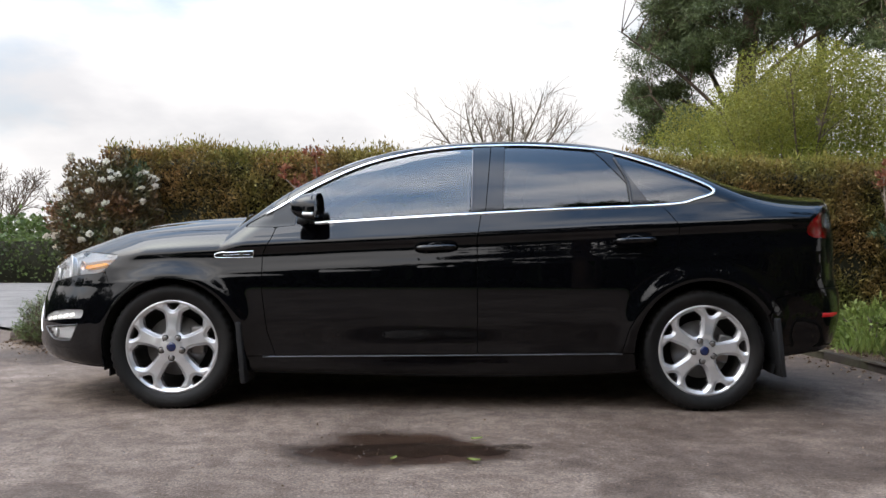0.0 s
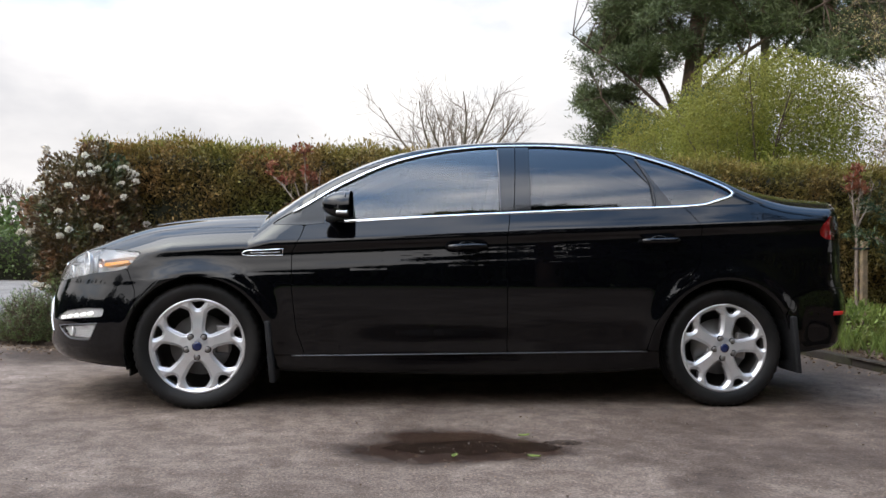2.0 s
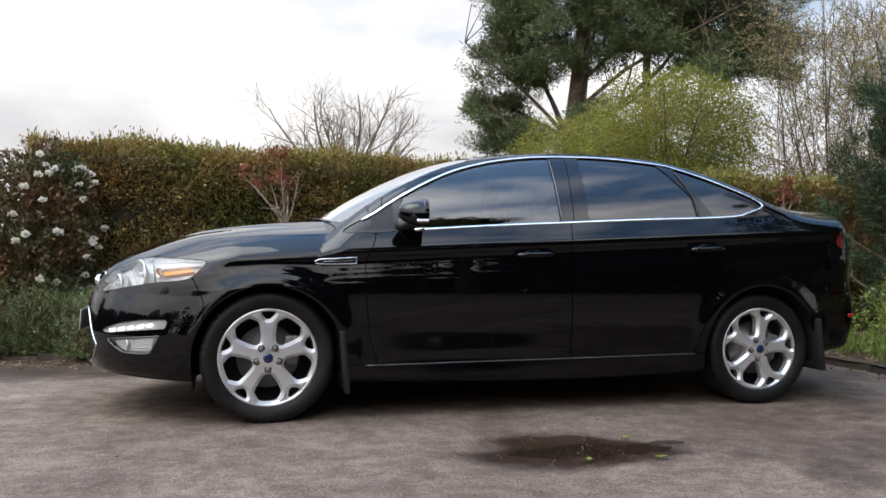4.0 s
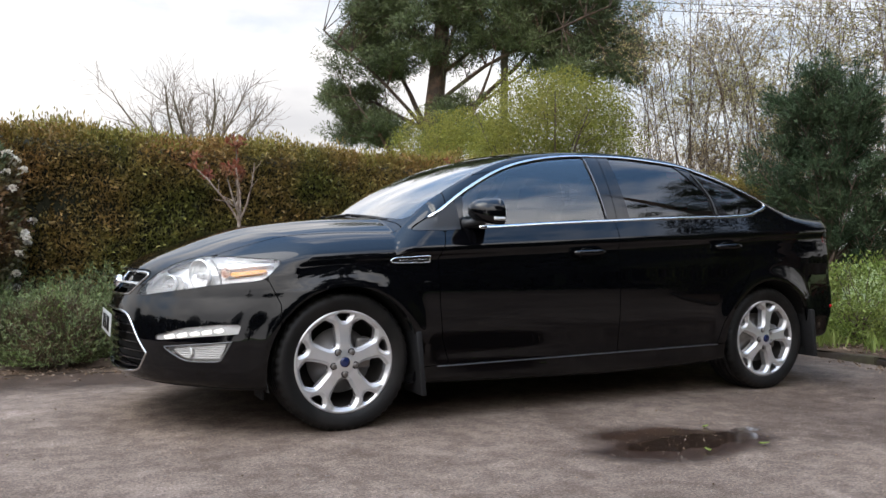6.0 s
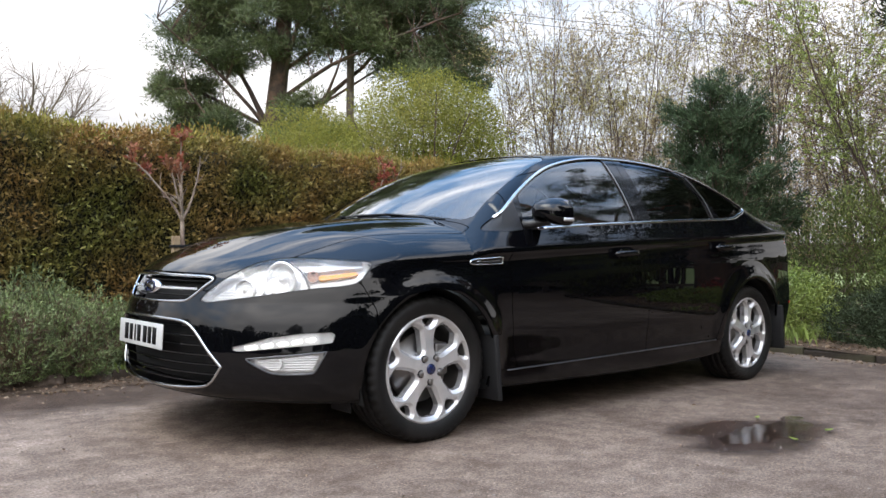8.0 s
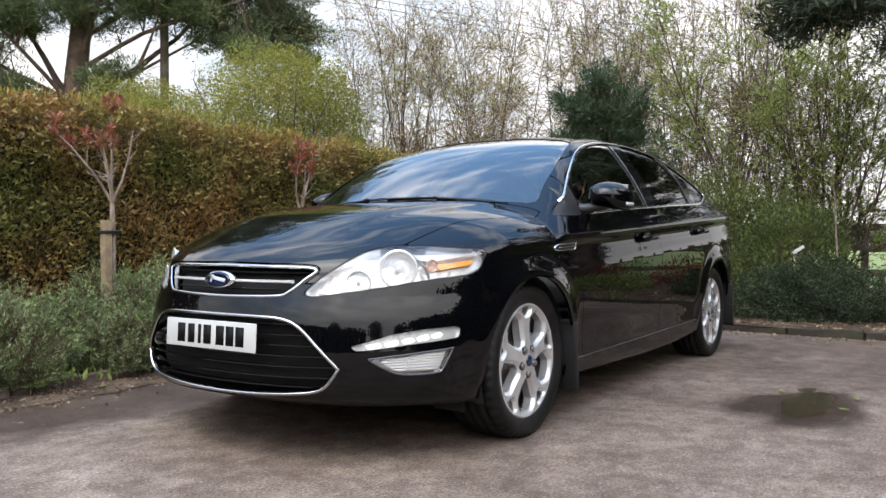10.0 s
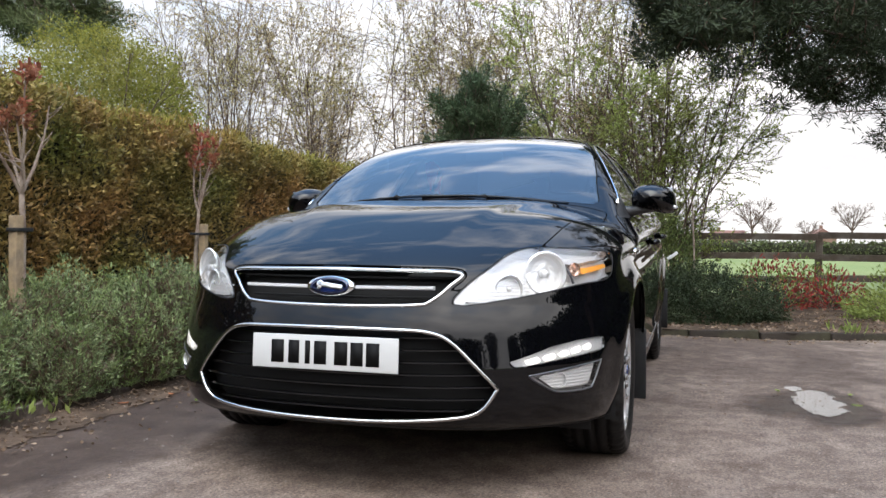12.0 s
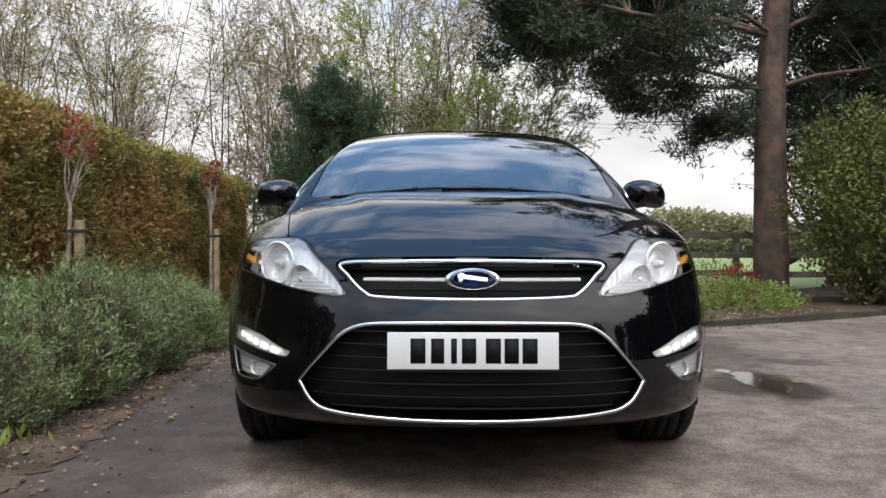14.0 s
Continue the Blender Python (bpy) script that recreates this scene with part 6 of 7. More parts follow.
def sapling(at, fork, height, lean, n_red, stake_off):
    trunk = stems(np.array([[0, 0, 0.0]]), np.array([[lean, 0.02, 1.0]]), fork, 0.024, 0.016, 6, 0.03)
    top = trunk[0][:, -1]
    dirs = np.array([(-0.32, 0.1, 1.0), (0.02, 0.0, 1.0), (0.34, -0.1, 0.9), (0.16, 0.3, 1.0), (-0.18, -0.3, 1.0)])
    limbs = stems(np.repeat(top, 5, 0), dirs, np.array((0.64, 0.66, 0.52, 0.52, 0.48)) * (height - fork) / 0.62, 0.012, 0.004, 7, 0.10, 0.03)
    tw = sprout(limbs, 6, 0.25, 1.0, (25, 60), (0.10, 0.24), 5, 0.14, 0.04, 0.6, 0.0015)
    at1, t1 = tips(tw, 4, 0.012, 0.6)
    at2, t2 = tips(limbs, 10, 0.012, 0.5)
    p, t = np.concatenate([at1, at2]), np.concatenate([t1, t2])
    keep = (p[:, 2] > fork + 0.36) & ((p[:, 0] - top[0, 0]) < 0.06)
    p, t = p[keep], t[keep]
    if len(p) > n_red:
        p, t = p[:n_red], t[:n_red]
    p, t = np.repeat(p, 7, 0), np.repeat(t, 7, 0)
    p = p + rng.normal(size=p.shape) * 0.012
    leaf = leaf_blades(p, t + rng.normal(size=p.shape) * 0.8, rng.uniform(0.03, 0.06, len(p)), rng.uniform(0.014, 0.026, len(p)))
    s = plant("sapling", "thin pale sapling with red young leaves", "tree", at, [trunk, limbs, tw], SAP_BARK, leaf, RED_LEAF, "saplings before the hedge", "trunk", "red_leaves", 6)
    st = thing("tree_stake", "pale wooden stake with a dark tie", "stake", "stakes of the saplings", at=(at[0] + stake_off[0], at[1] + stake_off[1], at[2]))
    bm = bmesh.new()
    box(bm, 0.055, 0.055, 0.98, pose(0, 0, 0.47), 0.006)
    part("post", bm, STAKE, st, smooth=False)
    bm = bmesh.new()
    box(bm, 0.15, 0.075, 0.022, pose(-stake_off[0] * 0.5, -stake_off[1] * 0.5, 0.88, 0, 0, math.degrees(math.atan2(stake_off[1], stake_off[0]))), 0.004)
    part("tie", bm, PLASTIC, st, "black rubber tie")
    return s


rng = np.random.default_rng(5)
sapling((-1.18, 2.46, 0.03), 1.08, 1.72, 0.0, 120, (-0.075, -0.02))
sapling((0.95, 2.78, 0.03), 1.06, 1.70, 0.05, 120, (0.02, -0.06))
sapling((4.3, 2.72, 0.03), 1.08, 1.66, -0.04, 90, (0.03, -0.06))

# ---- flowering bush at the hedge's end ----
n = 15000
p, d = blob_points(n, (0.51, 0.46, 0.86), hollow=0.5)
p[:, 2] += 0.95
p = p[p[:, 2] > 0.05]
dd = unit(p - np.array((0, 0, 0.7)) + rng.normal(size=p.shape) * 0.5)
base = np.stack([rng.normal(size=24) * 0.08, rng.normal(size=24) * 0.08, np.zeros(24)], 1)
ends = p[rng.integers(0, len(p), 24)] * 0.85
wood = stems(base, ends - base, np.linalg.norm(ends - base, axis=1), 0.016, 0.005, 6, 0.06)
bush = plant("flowering_bush", "evergreen bush with white blossom and bronze young leaves", "shrub", (-3.34, 2.78, 0.03), [wood], BARK,
             leaf_blades(p, dd, rng.uniform(0.035, 0.065, len(p)), rng.uniform(0.018, 0.030, len(p))), BUSH_LEAF, "", "branchwood", "leaves", 5)
sel = p[(p[:, 1] < 0.15) & (np.linalg.norm((p - (0, 0, 0.95)) / (0.51, 0.46, 0.86), axis=1) > 0.88)]
for q in sel[rng.choice(len(sel), 66, replace=False)]:
    c = q + unit(q - np.array((0, 0, 0.9))) * 0.05
    k = int(rng.integers(40, 80))
    w = unit(rng.normal(size=(k, 3)))
    o = part("blossom", quick_mesh("blossom", *leaf_blades(c + w * rng.uniform(0.004, 0.028, (k, 1)) * (1, 1, 0.7), w + (0, -0.5, 0.5), 0.022, 0.022)), WHITE_PETAL, bush, "cluster of small white flowers")

# ---- needles ----
def needle_clumps(at, direction, per, r, width):
    """Brushes of needles round places at."""
    m = len(at)
    b = np.repeat(at, per, 0) + rng.normal(size=(m * per, 3)) * r * 0.33
    d = unit(rng.normal(size=(m * per, 3)) + np.repeat(direction, per, 0) * 0.9 + np.array((0, 0, 0.25)))
    return leaf_blades(b, d, rng.uniform(0.55, 1.0, m * per) * r, width, 0.05)


def pine(at, height, trunk_r, bare, limb_len, limbs, per, needle, mat, label, lean=(0.03, 0.0), seed_dirs=None, clump=0.20, flat=1.0, rise=50, extra=()):
    """A Scots pine: a bare lower trunk, crooked limbs and flat plates of needles."""
    tr = stems(np.array([[0, 0, -0.1]]), np.array([[lean[0], lean[1], 1.0]]), height, trunk_r, trunk_r * 0.35, 12, 0.014, 0.03)
    k = limbs
    s = np.linspace(bare, 0.98, k) + rng.normal(size=k) * 0.02
    x = np.clip(s, 0, 0.999) * 11
    i = x.astype(int)
    f = (x - i)[:, None]
    st = tr[0][0, i] * (1 - f) + tr[0][0, i + 1] * f
    az = rng.uniform(0, 2 * math.pi, k) if seed_dirs is None else np.radians(np.array(seed_dirs)[np.arange(k) % len(seed_dirs)] + rng.normal(size=k) * 12)
    el = radians(5) + (s - bare) / (1 - bare) * radians(rise)
    d = np.stack([np.cos(az) * np.cos(el), np.sin(az) * np.cos(el), np.sin(el)], 1)
    L = limb_len * (1 - 0.55 * (s - bare) / (1 - bare)) * rng.uniform(0.75, 1.1, k)
    l1 = stems(st, d, L, trunk_r * 0.22, 0.02, 9, 0.16, 0.02)
    for e in extra:
        a, b = np.array([e[0]]), np.array([e[1]])
        l2 = stems(a, b - a, np.linalg.norm(b - a, axis=1), trunk_r * 0.22, 0.015, 9, 0.10, 0.0)
        l1 = (np.concatenate([l1[0], l2[0]]), np.concatenate([l1[1], l2[1]]))
    b1 = sprout(l1, 12, 0.22, 1.0, (30, 75), (limb_len * 0.20, limb_len * 0.40), 6, 0.18, 0.05, 0.5, 0.008, 0.3)
    b1[0][:, :, 2] = b1[0][:, :1, 2] + (b1[0][:, :, 2] - b1[0][:, :1, 2]) * flat
    b2 = sprout(b1, 8, 0.25, 1.0, (25, 70), (limb_len * 0.09, limb_len * 0.18), 4, 0.2, 0.06, 0.6, 0.005, 0.3)
    b2[0][:, :, 2] = b2[0][:, :1, 2] + (b2[0][:, :, 2] - b2[0][:, :1, 2]) * flat
    a2, t2 = tips(b2, 3, 0.09, 0.7)
    a1, t1 = tips(b1, 4, 0.08, 0.5)
    a0, t0 = tips(l1, 12, 0.10, 0.6)
    leaf = needle_clumps(np.concatenate([a0, a1, a2]), np.concatenate([t0, t1, t2]) * 0.5, per, clump, needle)
    return plant("pine_tree", label, "tree", at, [tr, l1, b1], PINE_BARK, leaf, mat, "", "trunk", "crown", 6)


def needle_puffs(centres, radii, per, length, width, squash=0.5):
    """Rounded cushions of needles, denser and brighter-set on top, ragged below."""
    m = len(centres)
    radii = np.broadcast_to(radii, (m,))
    d = unit(rng.normal(size=(m * per, 3)))
    c, r = np.repeat(centres, per, 0), np.repeat(radii, per)
    bump = np.array([noise.noise(Vector(q)) for q in d * 2.1 + np.repeat(centres, per, 0) * 1.7])
    s = rng.uniform(0.25, 1.0, m * per) ** 0.6 * (1 + 0.55 * bump) * np.where(d[:, 2] < -0.1, 0.75, 1.0)
    p = c + d * (r * s)[:, None] * np.array((1, 1, squash))
    way = unit(d + rng.normal(size=d.shape) * 0.7 + np.array((0, 0, 0.35)))
    return leaf_blades(p, way, rng.uniform(0.6, 1.1, m * per) * length, width, 0.05)


def crown_pine(at, height, trunk_r, limbs, zones, label, mat, u, per, needle, puff, lean=(0.0, 0.0), limb_r=0.3, branch_r=0.035):
    """An old pine. limbs: (start height, end along u, end across, end height, thickness); zones: (u0, u1, across, z0, z1, how many, how far over) that its cushions fill."""
    ux, uy = u
    tr = stems(np.array([[0, 0, -0.1]]), np.array([[lean[0], lean[1], 1.0]]), height, trunk_r, trunk_r * 0.35, 14, 0.020, 0.02)

    def place(a, b, z):
        return np.stack([a * ux - b * uy, a * uy + b * ux, z], -1)
    st, en, r0 = [], [], []
    for z0, a, b, z1, k in limbs:
        i_ = min(int(z0 / height * 13), 13)
        st.append(tr[0][0, i_])
        en.append(place(np.array(a), np.array(b), np.array(z1)))
        r0.append(trunk_r * limb_r * k)
    st, en = np.array(st), np.array(en)
    way = en - st
    l1 = stems(st, way + np.array((0, 0, 0.06)) * np.linalg.norm(way, axis=1, keepdims=True), np.linalg.norm(way, axis=1), np.array(r0), 0.02, 10, 0.07, -0.012)
    cs = []
    for a0, a1, b, z0, z1, k, *over in zones:
        cs.append(place(rng.uniform(a0, a1, k), rng.normal(size=k) * b + sum(over), rng.uniform(z0, z1, k)))
    cs = np.concatenate(cs)
    # each cushion hangs on a branch from the nearest limb
    flat = np.concatenate([l1[0][:, 2:].reshape(-1, 3), tr[0][0, 5:]])
    near = flat[np.argmin(np.linalg.norm(flat[None] - (cs - (0, 0, 0.5))[:, None], axis=2), axis=1)]
    b1 = stems(near, cs - near + 1e-3, np.linalg.norm(cs - near, axis=1), branch_r, 0.3 * branch_r, 6, 0.12)
    b2 = sprout(b1, 5, 0.4, 1.0, (25, 70), (puff * 0.7, puff * 1.3), 4, 0.2, 0.02, 0.6, 0.006, 0.2)
    a2, t2 = tips(b2, 3, 0.05, 0.7)
    leaf = joined(needle_puffs(cs, rng.uniform(0.65, 1.25, len(cs)) * puff, per, *needle), needle_clumps(a2, t2 * 0.6, 10, needle[0] * 1.5, needle[1]))
    return plant("pine_tree", label, "tree", at, [tr, l1, b1, b2], PINE_BARK, leaf, mat, "", "trunk", "crown", 7)


rng = np.random.default_rng(13)
crown_pine((7.6, 17.6, 0), 11.5, 0.42,
           ((2.6, 2.4, 0.3, 6.6, 1.5), (3.0, -1.5, 0.4, 5.2, 1.0), (2.4, -2.3, -0.3, 5.4, 1.1), (5.2, -2.6, 0.2, 8.2, 1.0), (5.2, 5.6, 0.2, 6.6, 1.0), (6.0, 2.2, -0.8, 9.4, 0.9), (4.2, 1.7, 0.8, 4.6, 0.7), (6.8, -1.2, 0.8, 10.2, 0.8), (5.0, -3.2, 0.5, 6.4, 0.8), (6.2, 4.2, 0.7, 9.0, 0.7), (5.6, 6.0, -0.6, 8.2, 0.7), (5.0, 4.0, -0.5, 7.2, 0.6), (7.4, 1.2, 0.4, 10.8, 0.7), (4.6, -2.8, -0.7, 7.4, 0.7)),
           ((-3.3, -1.9, 0.5, 5.6, 5.95, 13), (-2.7, -1.1, 0.5, 4.95, 5.25, 11), (-2.9, -1.9, 0.5, 4.3, 4.6, 8), (-1.6, -0.5, 0.6, 4.2, 4.7, 8), (-2.5, -0.7, 0.7, 6.3, 6.6, 12), (-3.0, -1.2, 0.7, 7.0, 7.4, 20), (-2.5, -0.6, 0.8, 7.7, 8.1, 18), (-2.0, -0.4, 0.8, 8.4, 8.9, 16), (-1.7, 2.2, 1.1, 8.2, 11.3, 84), (-0.8, 2.2, 1.0, 7.0, 8.4, 22), (1.2, 4.2, 0.9, 6.5, 9.4, 60), (3.2, 6.8, 0.8, 5.5, 8.8, 90), (2.0, 5.6, 1.0, 8.2, 10.8, 56), (0.5, 2.3, 0.7, 4.0, 5.3, 18), (-0.9, 0.9, 0.8, 6.4, 7.4, 14)),
           "tall Scots pine with a spreading cushioned crown", PINE_LEAF, (0.6, -0.8), 420, (0.17, 0.024), 0.56, (0.012, 0.0), 0.24, 0.017)
rng = np.random.default_rng(29)
crown_pine((8.1, -5.13, 0), 11.0, 0.29,
           ((4.4, 4.3, 3.2, 4.1, 1.0), (4.6, 3.0, 2.4, 4.5, 0.9), (4.0, 3.0, 0.3, 4.1, 0.8), (3.4, 1.7, 0.5, 3.3, 0.7), (5.0, 3.4, -1.2, 5.6, 0.9), (3.2, -2.6, 0.6, 3.0, 0.8), (4.0, -3.4, 0.4, 4.0, 0.9), (5.0, -2.4, -0.8, 5.4, 0.9), (6.0, 2.0, 0.8, 7.0, 0.9), (6.4, -2.0, 0.6, 7.4, 0.9), (3.0, 0.7, -0.5, 2.9, 0.5)),
           ((3.3, 4.7, 0.5, 3.05, 4.3, 40, 3.3), (1.8, 3.6, 0.7, 3.2, 4.6, 34, 2.2), (3.0, 4.2, 0.7, 4.0, 5.5, 20), (2.2, 3.6, 0.8, 3.9, 5.6, 38), (0.4, 2.2, 0.55, 3.8, 5.6, 40, -0.75), (1.2, 3.2, 0.9, 2.8, 3.9, 22), (0.5, 1.2, 0.6, 2.4, 3.6, 10, -0.5), (-2.2, 0.2, 0.55, 2.9, 5.8, 58, -0.8), (-4.2, -1.6, 1.0, 2.5, 6.0, 90), (-1.6, -0.4, 0.9, 2.1, 3.0, 18), (-3.5, 3.5, 1.2, 5.6, 8.5, 60)),
           "pine with branches hanging over the drive, needles coloured dark as if backlit", BACKLIT_NEEDLE, (0.0, 1.0), 430, (0.12, 0.017), 0.33, (0.0, 0.01), 0.16, 0.014)

# bushy young pine behind the boot
rng = np.random.default_rng(44)
def young_pine(at, height, spread, label):
    tr = stems(np.array([[0, 0, 0.0]]), np.array([[0.02, 0.0, 1.0]]), height, 0.05, 0.012, 9, 0.03, 0.05)
    l1 = sprout(tr, 64, 0.04, 0.97, (40, 75), (spread * 0.85, spread * 1.2), 6, 0.10, 0.12, 0.5, 0.006, 0.55)
    b1 = sprout(l1, 6, 0.25, 1.0, (25, 55), (spread * 0.22, spread * 0.42), 4, 0.12, 0.10, 0.6, 0.004, 0.3)
    a1, t1 = tips(b1, 3, 0.02, 0.6)
    a2, t2 = tips(l1, 7, 0.03, 0.7)
    leaf = needle_clumps(np.concatenate([a1, a2]), np.concatenate([t1, t2]), 36, 0.11, 0.010)
    return plant("young_pine", label, "tree", at, [tr, l1, b1], BARK, leaf, YOUNG_NEEDLE, "", "trunk", "crown", 5)


young_pine((4.9, 1.40, 0.05), 2.35, 1.18, "bushy dark green young pine in the bed")

# ---- bare tree and the row of budding thin trees ----
def bare_tree(at, height, spread, label, mat=PALE_BARK, n_l=9, per=(9, 9), twig=0.006, group=""):
    tr = stems(np.array([[0, 0, 0.0]]), np.array([[0.0, 0.0, 1.0]]), height * 0.30, height * 0.022, height * 0.016, 5, 0.04)
    st = np.repeat(tr[0][:, -1], n_l, 0)
    az = np.arange(n_l) * 2.4 + rng.normal(size=n_l) * 0.3
    d = np.stack([np.cos(az) * spread, np.sin(az) * spread, np.full(n_l, 1.0)], 1)
    l1 = stems(st, d, height * rng.uniform(0.46, 0.53, n_l), height * 0.010, 0.012, 9, 0.07, 0.02)
    b1 = sprout(l1, per[0], 0.15, 1.0, (20, 55), (height * 0.18, height * 0.34), 6, 0.12, 0.05, 0.5, twig, 0.75)
    b2 = sprout(b1, per[1], 0.15, 1.0, (20, 55), (height * 0.06, height * 0.13), 4, 0.14, 0.04, 0.55, twig * 0.7, 0.3)
    return plant("bare_tree", label, "tree", at, [tr, l1, b1], mat, tubes([b2], 3), mat, group, "trunk", "fine_growth", 4)


rng = np.random.default_rng(21)
bare_tree((1.2, 20.0, 0), 7.7, 0.80, "bare spreading tree with fine brown twigs", PALE_BARK, 12, (9, 9), 0.006)


def budding_tree(height, lean, leaf_n, dense, mat=BUD_LEAF, wide=0.16, long=0.28, size=1.0):
    """A thin upright tree just breaking into leaf, several stems from one root."""
    k = 7
    az = rng.uniform(0, 6.28, k)
    st = np.stack([np.cos(az) * 0.12, np.sin(az) * 0.12, np.zeros(k)], 1)
    d = np.stack([np.cos(az) * wide + lean, np.sin(az) * wide, np.ones(k)], 1)
    tr = stems(st, d, height * rng.uniform(0.70, 1.05, k), rng.uniform(0.012, 0.026, k), 0.004, 12, 0.07, 0.03)
    b1 = sprout(tr, 20, 0.10, 0.98, (25, 66), (height * 0.10, height * long), 7, 0.14, 0.04, 0.45, 0.0035, 0.45)
    b2 = sprout(b1, dense, 0.15, 1.0, (20, 60), (height * 0.05, height * 0.11), 3, 0.16, 0.03, 0.6, 0.0035, 0.3)
    a, t = tips(b2, leaf_n, 0.01, 0.8)
    leaf = leaf_blades(a, t + rng.normal(size=a.shape) * 0.7, rng.uniform(0.022, 0.046, len(a)) * size, rng.uniform(0.013, 0.025, len(a)) * size)
    t = plant("budding_tree", "thin bare tree breaking into small yellow-green leaves", "tree", (0, 0, 0), [tr, b1], GREY_BARK, leaf, mat, "row of thin trees behind the bed", "trunk", "young_leaves", 4)
    o = part("fine_growth", quick_mesh("fine_growth", *tubes([b2], 3)), GREY_BARK, t)
    o["kind"] = "stuff"
    return t


kinds = [budding_tree(5.6, 0.02, 10, 8), budding_tree(6.4, -0.03, 7, 8), budding_tree(5.2, 0.05, 12, 8), budding_tree(6.0, 0.0, 8, 8)]
row = [(8.9, -0.6), (8.2, 0.7), (9.2, 1.7), (8.4, 2.7), (9.3, 3.7), (8.3, 4.7), (9.1, 5.7), (8.2, 6.7), (9.2, 7.8), (8.6, 8.7), (10.6, 3.2), (10.6, 6.3), (10.5, 8.4), (10.8, 1.2)]
for i, (x, y) in enumerate(row):
    m = pose(x + rng.normal() * 0.12, y + rng.normal() * 0.12, 0, 0, 0, rng.uniform(0, 360))
    sc = rng.uniform(0.88, 1.12)
    if i < 4:
        kinds[i].matrix_basis = m
        kinds[i].scale = (sc, sc, sc)
    else:
        copy_thing(kinds[i % 4], m).scale = (sc, sc, sc)

green = budding_tree(4.5, 0.0, 18, 9, GREEN_BUD, 0.30, 0.34, 1.0)
green.matrix_basis = pose(8.3, -0.75, 0, 0, 0, 20)
for x, y, a, sc in ((8.0, 0.15, 130, 1.05), (8.8, -0.2, 250, 0.95)):
    copy_thing(green, pose(x, y, 0, 0, 0, a)).scale = (sc, sc, sc)

# fresh lime-green shrub tree behind the hedge
def leafy_tree(name, at, height, r, n, size, mat, label, wood=BARK, z0=0.35):
    p, d = blob_points(n, (r[0], r[1], height * (1 - z0) / 2), hollow=0.25)
    p[:, 2] += height * (1 + z0) / 2
    k = 16
    base = np.stack([rng.normal(size=k) * 0.15, rng.normal(size=k) * 0.15, np.zeros(k)], 1)
    ends = p[rng.integers(0, len(p), k)]
    l1 = stems(base, ends - base, np.linalg.norm(ends - base, axis=1), 0.035, 0.008, 9, 0.06)
    b1 = sprout(l1, 9, 0.25, 1.0, (20, 55), (height * 0.10, height * 0.24), 6, 0.12, 0.03, 0.5, 0.004)
    a, t = tips(b1, 16, 0.05, 0.9)
    p = np.concatenate([p, a])
    leaf = leaf_blades(p, rng.normal(size=p.shape) + np.array((0, 0, 0.2)), rng.uniform(0.6, 1.2, len(p)) * size, rng.uniform(0.35, 0.55, len(p)) * size)
    return plant(name, label, "tree", at, [l1, b1], wood, leaf, mat, "", "trunk", "crown", 5)


rng = np.random.default_rng(9)
leafy_tree("lime_green_tree", (5.7, 7.7, 0), 4.2, (1.55, 1.45), 60000, 0.050, LIME_LEAF, "fresh lime-green leafy tree behind the hedge")
leafy_tree("lime_green_tree", (5.5, 11.2, 0), 4.0, (1.6, 1.4), 42000, 0.052, LIME_LEAF, "low lime-green leafy tree behind the hedge")

# ---- shrubs behind the kerb ----
def shrub(name, at, r, n, size, mat, label, aspect=0.4, up=0.3, hollow=0.45, group="", category="shrub", tuft=1):
    """A low shrub; tuft: how many blades stand together in one spray."""
    p, d = blob_points(n // tuft, r, hollow=hollow)
    p[:, 2] = np.abs(p[:, 2] + r[2] * 0.35)
    dd = unit(unit(p) + rng.normal(size=p.shape) * 0.6 + np.array((0, 0, up)))
    if tuft > 1:
        m = len(p)
        along = rng.uniform(-0.10, 0.03, (m, tuft, 1))
        p = (p[:, None] + dd[:, None] * along + rng.normal(size=(m, tuft, 3)) * (0.008 + 0.25 * (0.03 - along))).reshape(-1, 3)
        p[:, 2] = np.maximum(p[:, 2], 0.01)
        dd = unit(np.repeat(dd, tuft, 0) + rng.normal(size=p.shape) * 0.5)
    k = 26
    base = np.stack([rng.normal(size=k) * r[0] * 0.12, rng.normal(size=k) * r[1] * 0.12, np.zeros(k)], 1)
    ends = p[rng.integers(0, len(p), k)]
    wood = stems(base, ends - base, np.linalg.norm(ends - base, axis=1), 0.010, 0.003, 5, 0.08)
    return plant(name, label, category, at, [wood], BARK, leaf_blades(p, dd, rng.uniform(0.6, 1.2, len(p)) * size, rng.uniform(0.7, 1.1, len(p)) * size * aspect), mat, group, "branchwood", "leaves", 4)


shrub("dark_shrub", (4.15, -1.15, 0.05), (0.72, 0.95, 0.44), 42000, 0.034, DARK_SHRUB, "low dark green spreading conifer shrub behind the kerb", 0.35, tuft=36)
shrub("leafy_shrub", (4.05, 0.35, 0.05), (0.62, 0.75, 0.60), 11000, 0.045, GREEN_SHRUB, "bright green leafy shrub behind the kerb", tuft=7)
shrub("leafy_shrub", (3.55, 1.55, 0.05), (0.35, 0.40, 0.30), 1600, 0.07, GREEN_SHRUB, "small bright green shrub behind the kerb")
shrub("leafy_shrub", (4.9, -3.45, 0.05), (0.62, 0.80, 0.27), 3400, 0.06, GREEN_SHRUB, "low light green shrub with broad leaves")
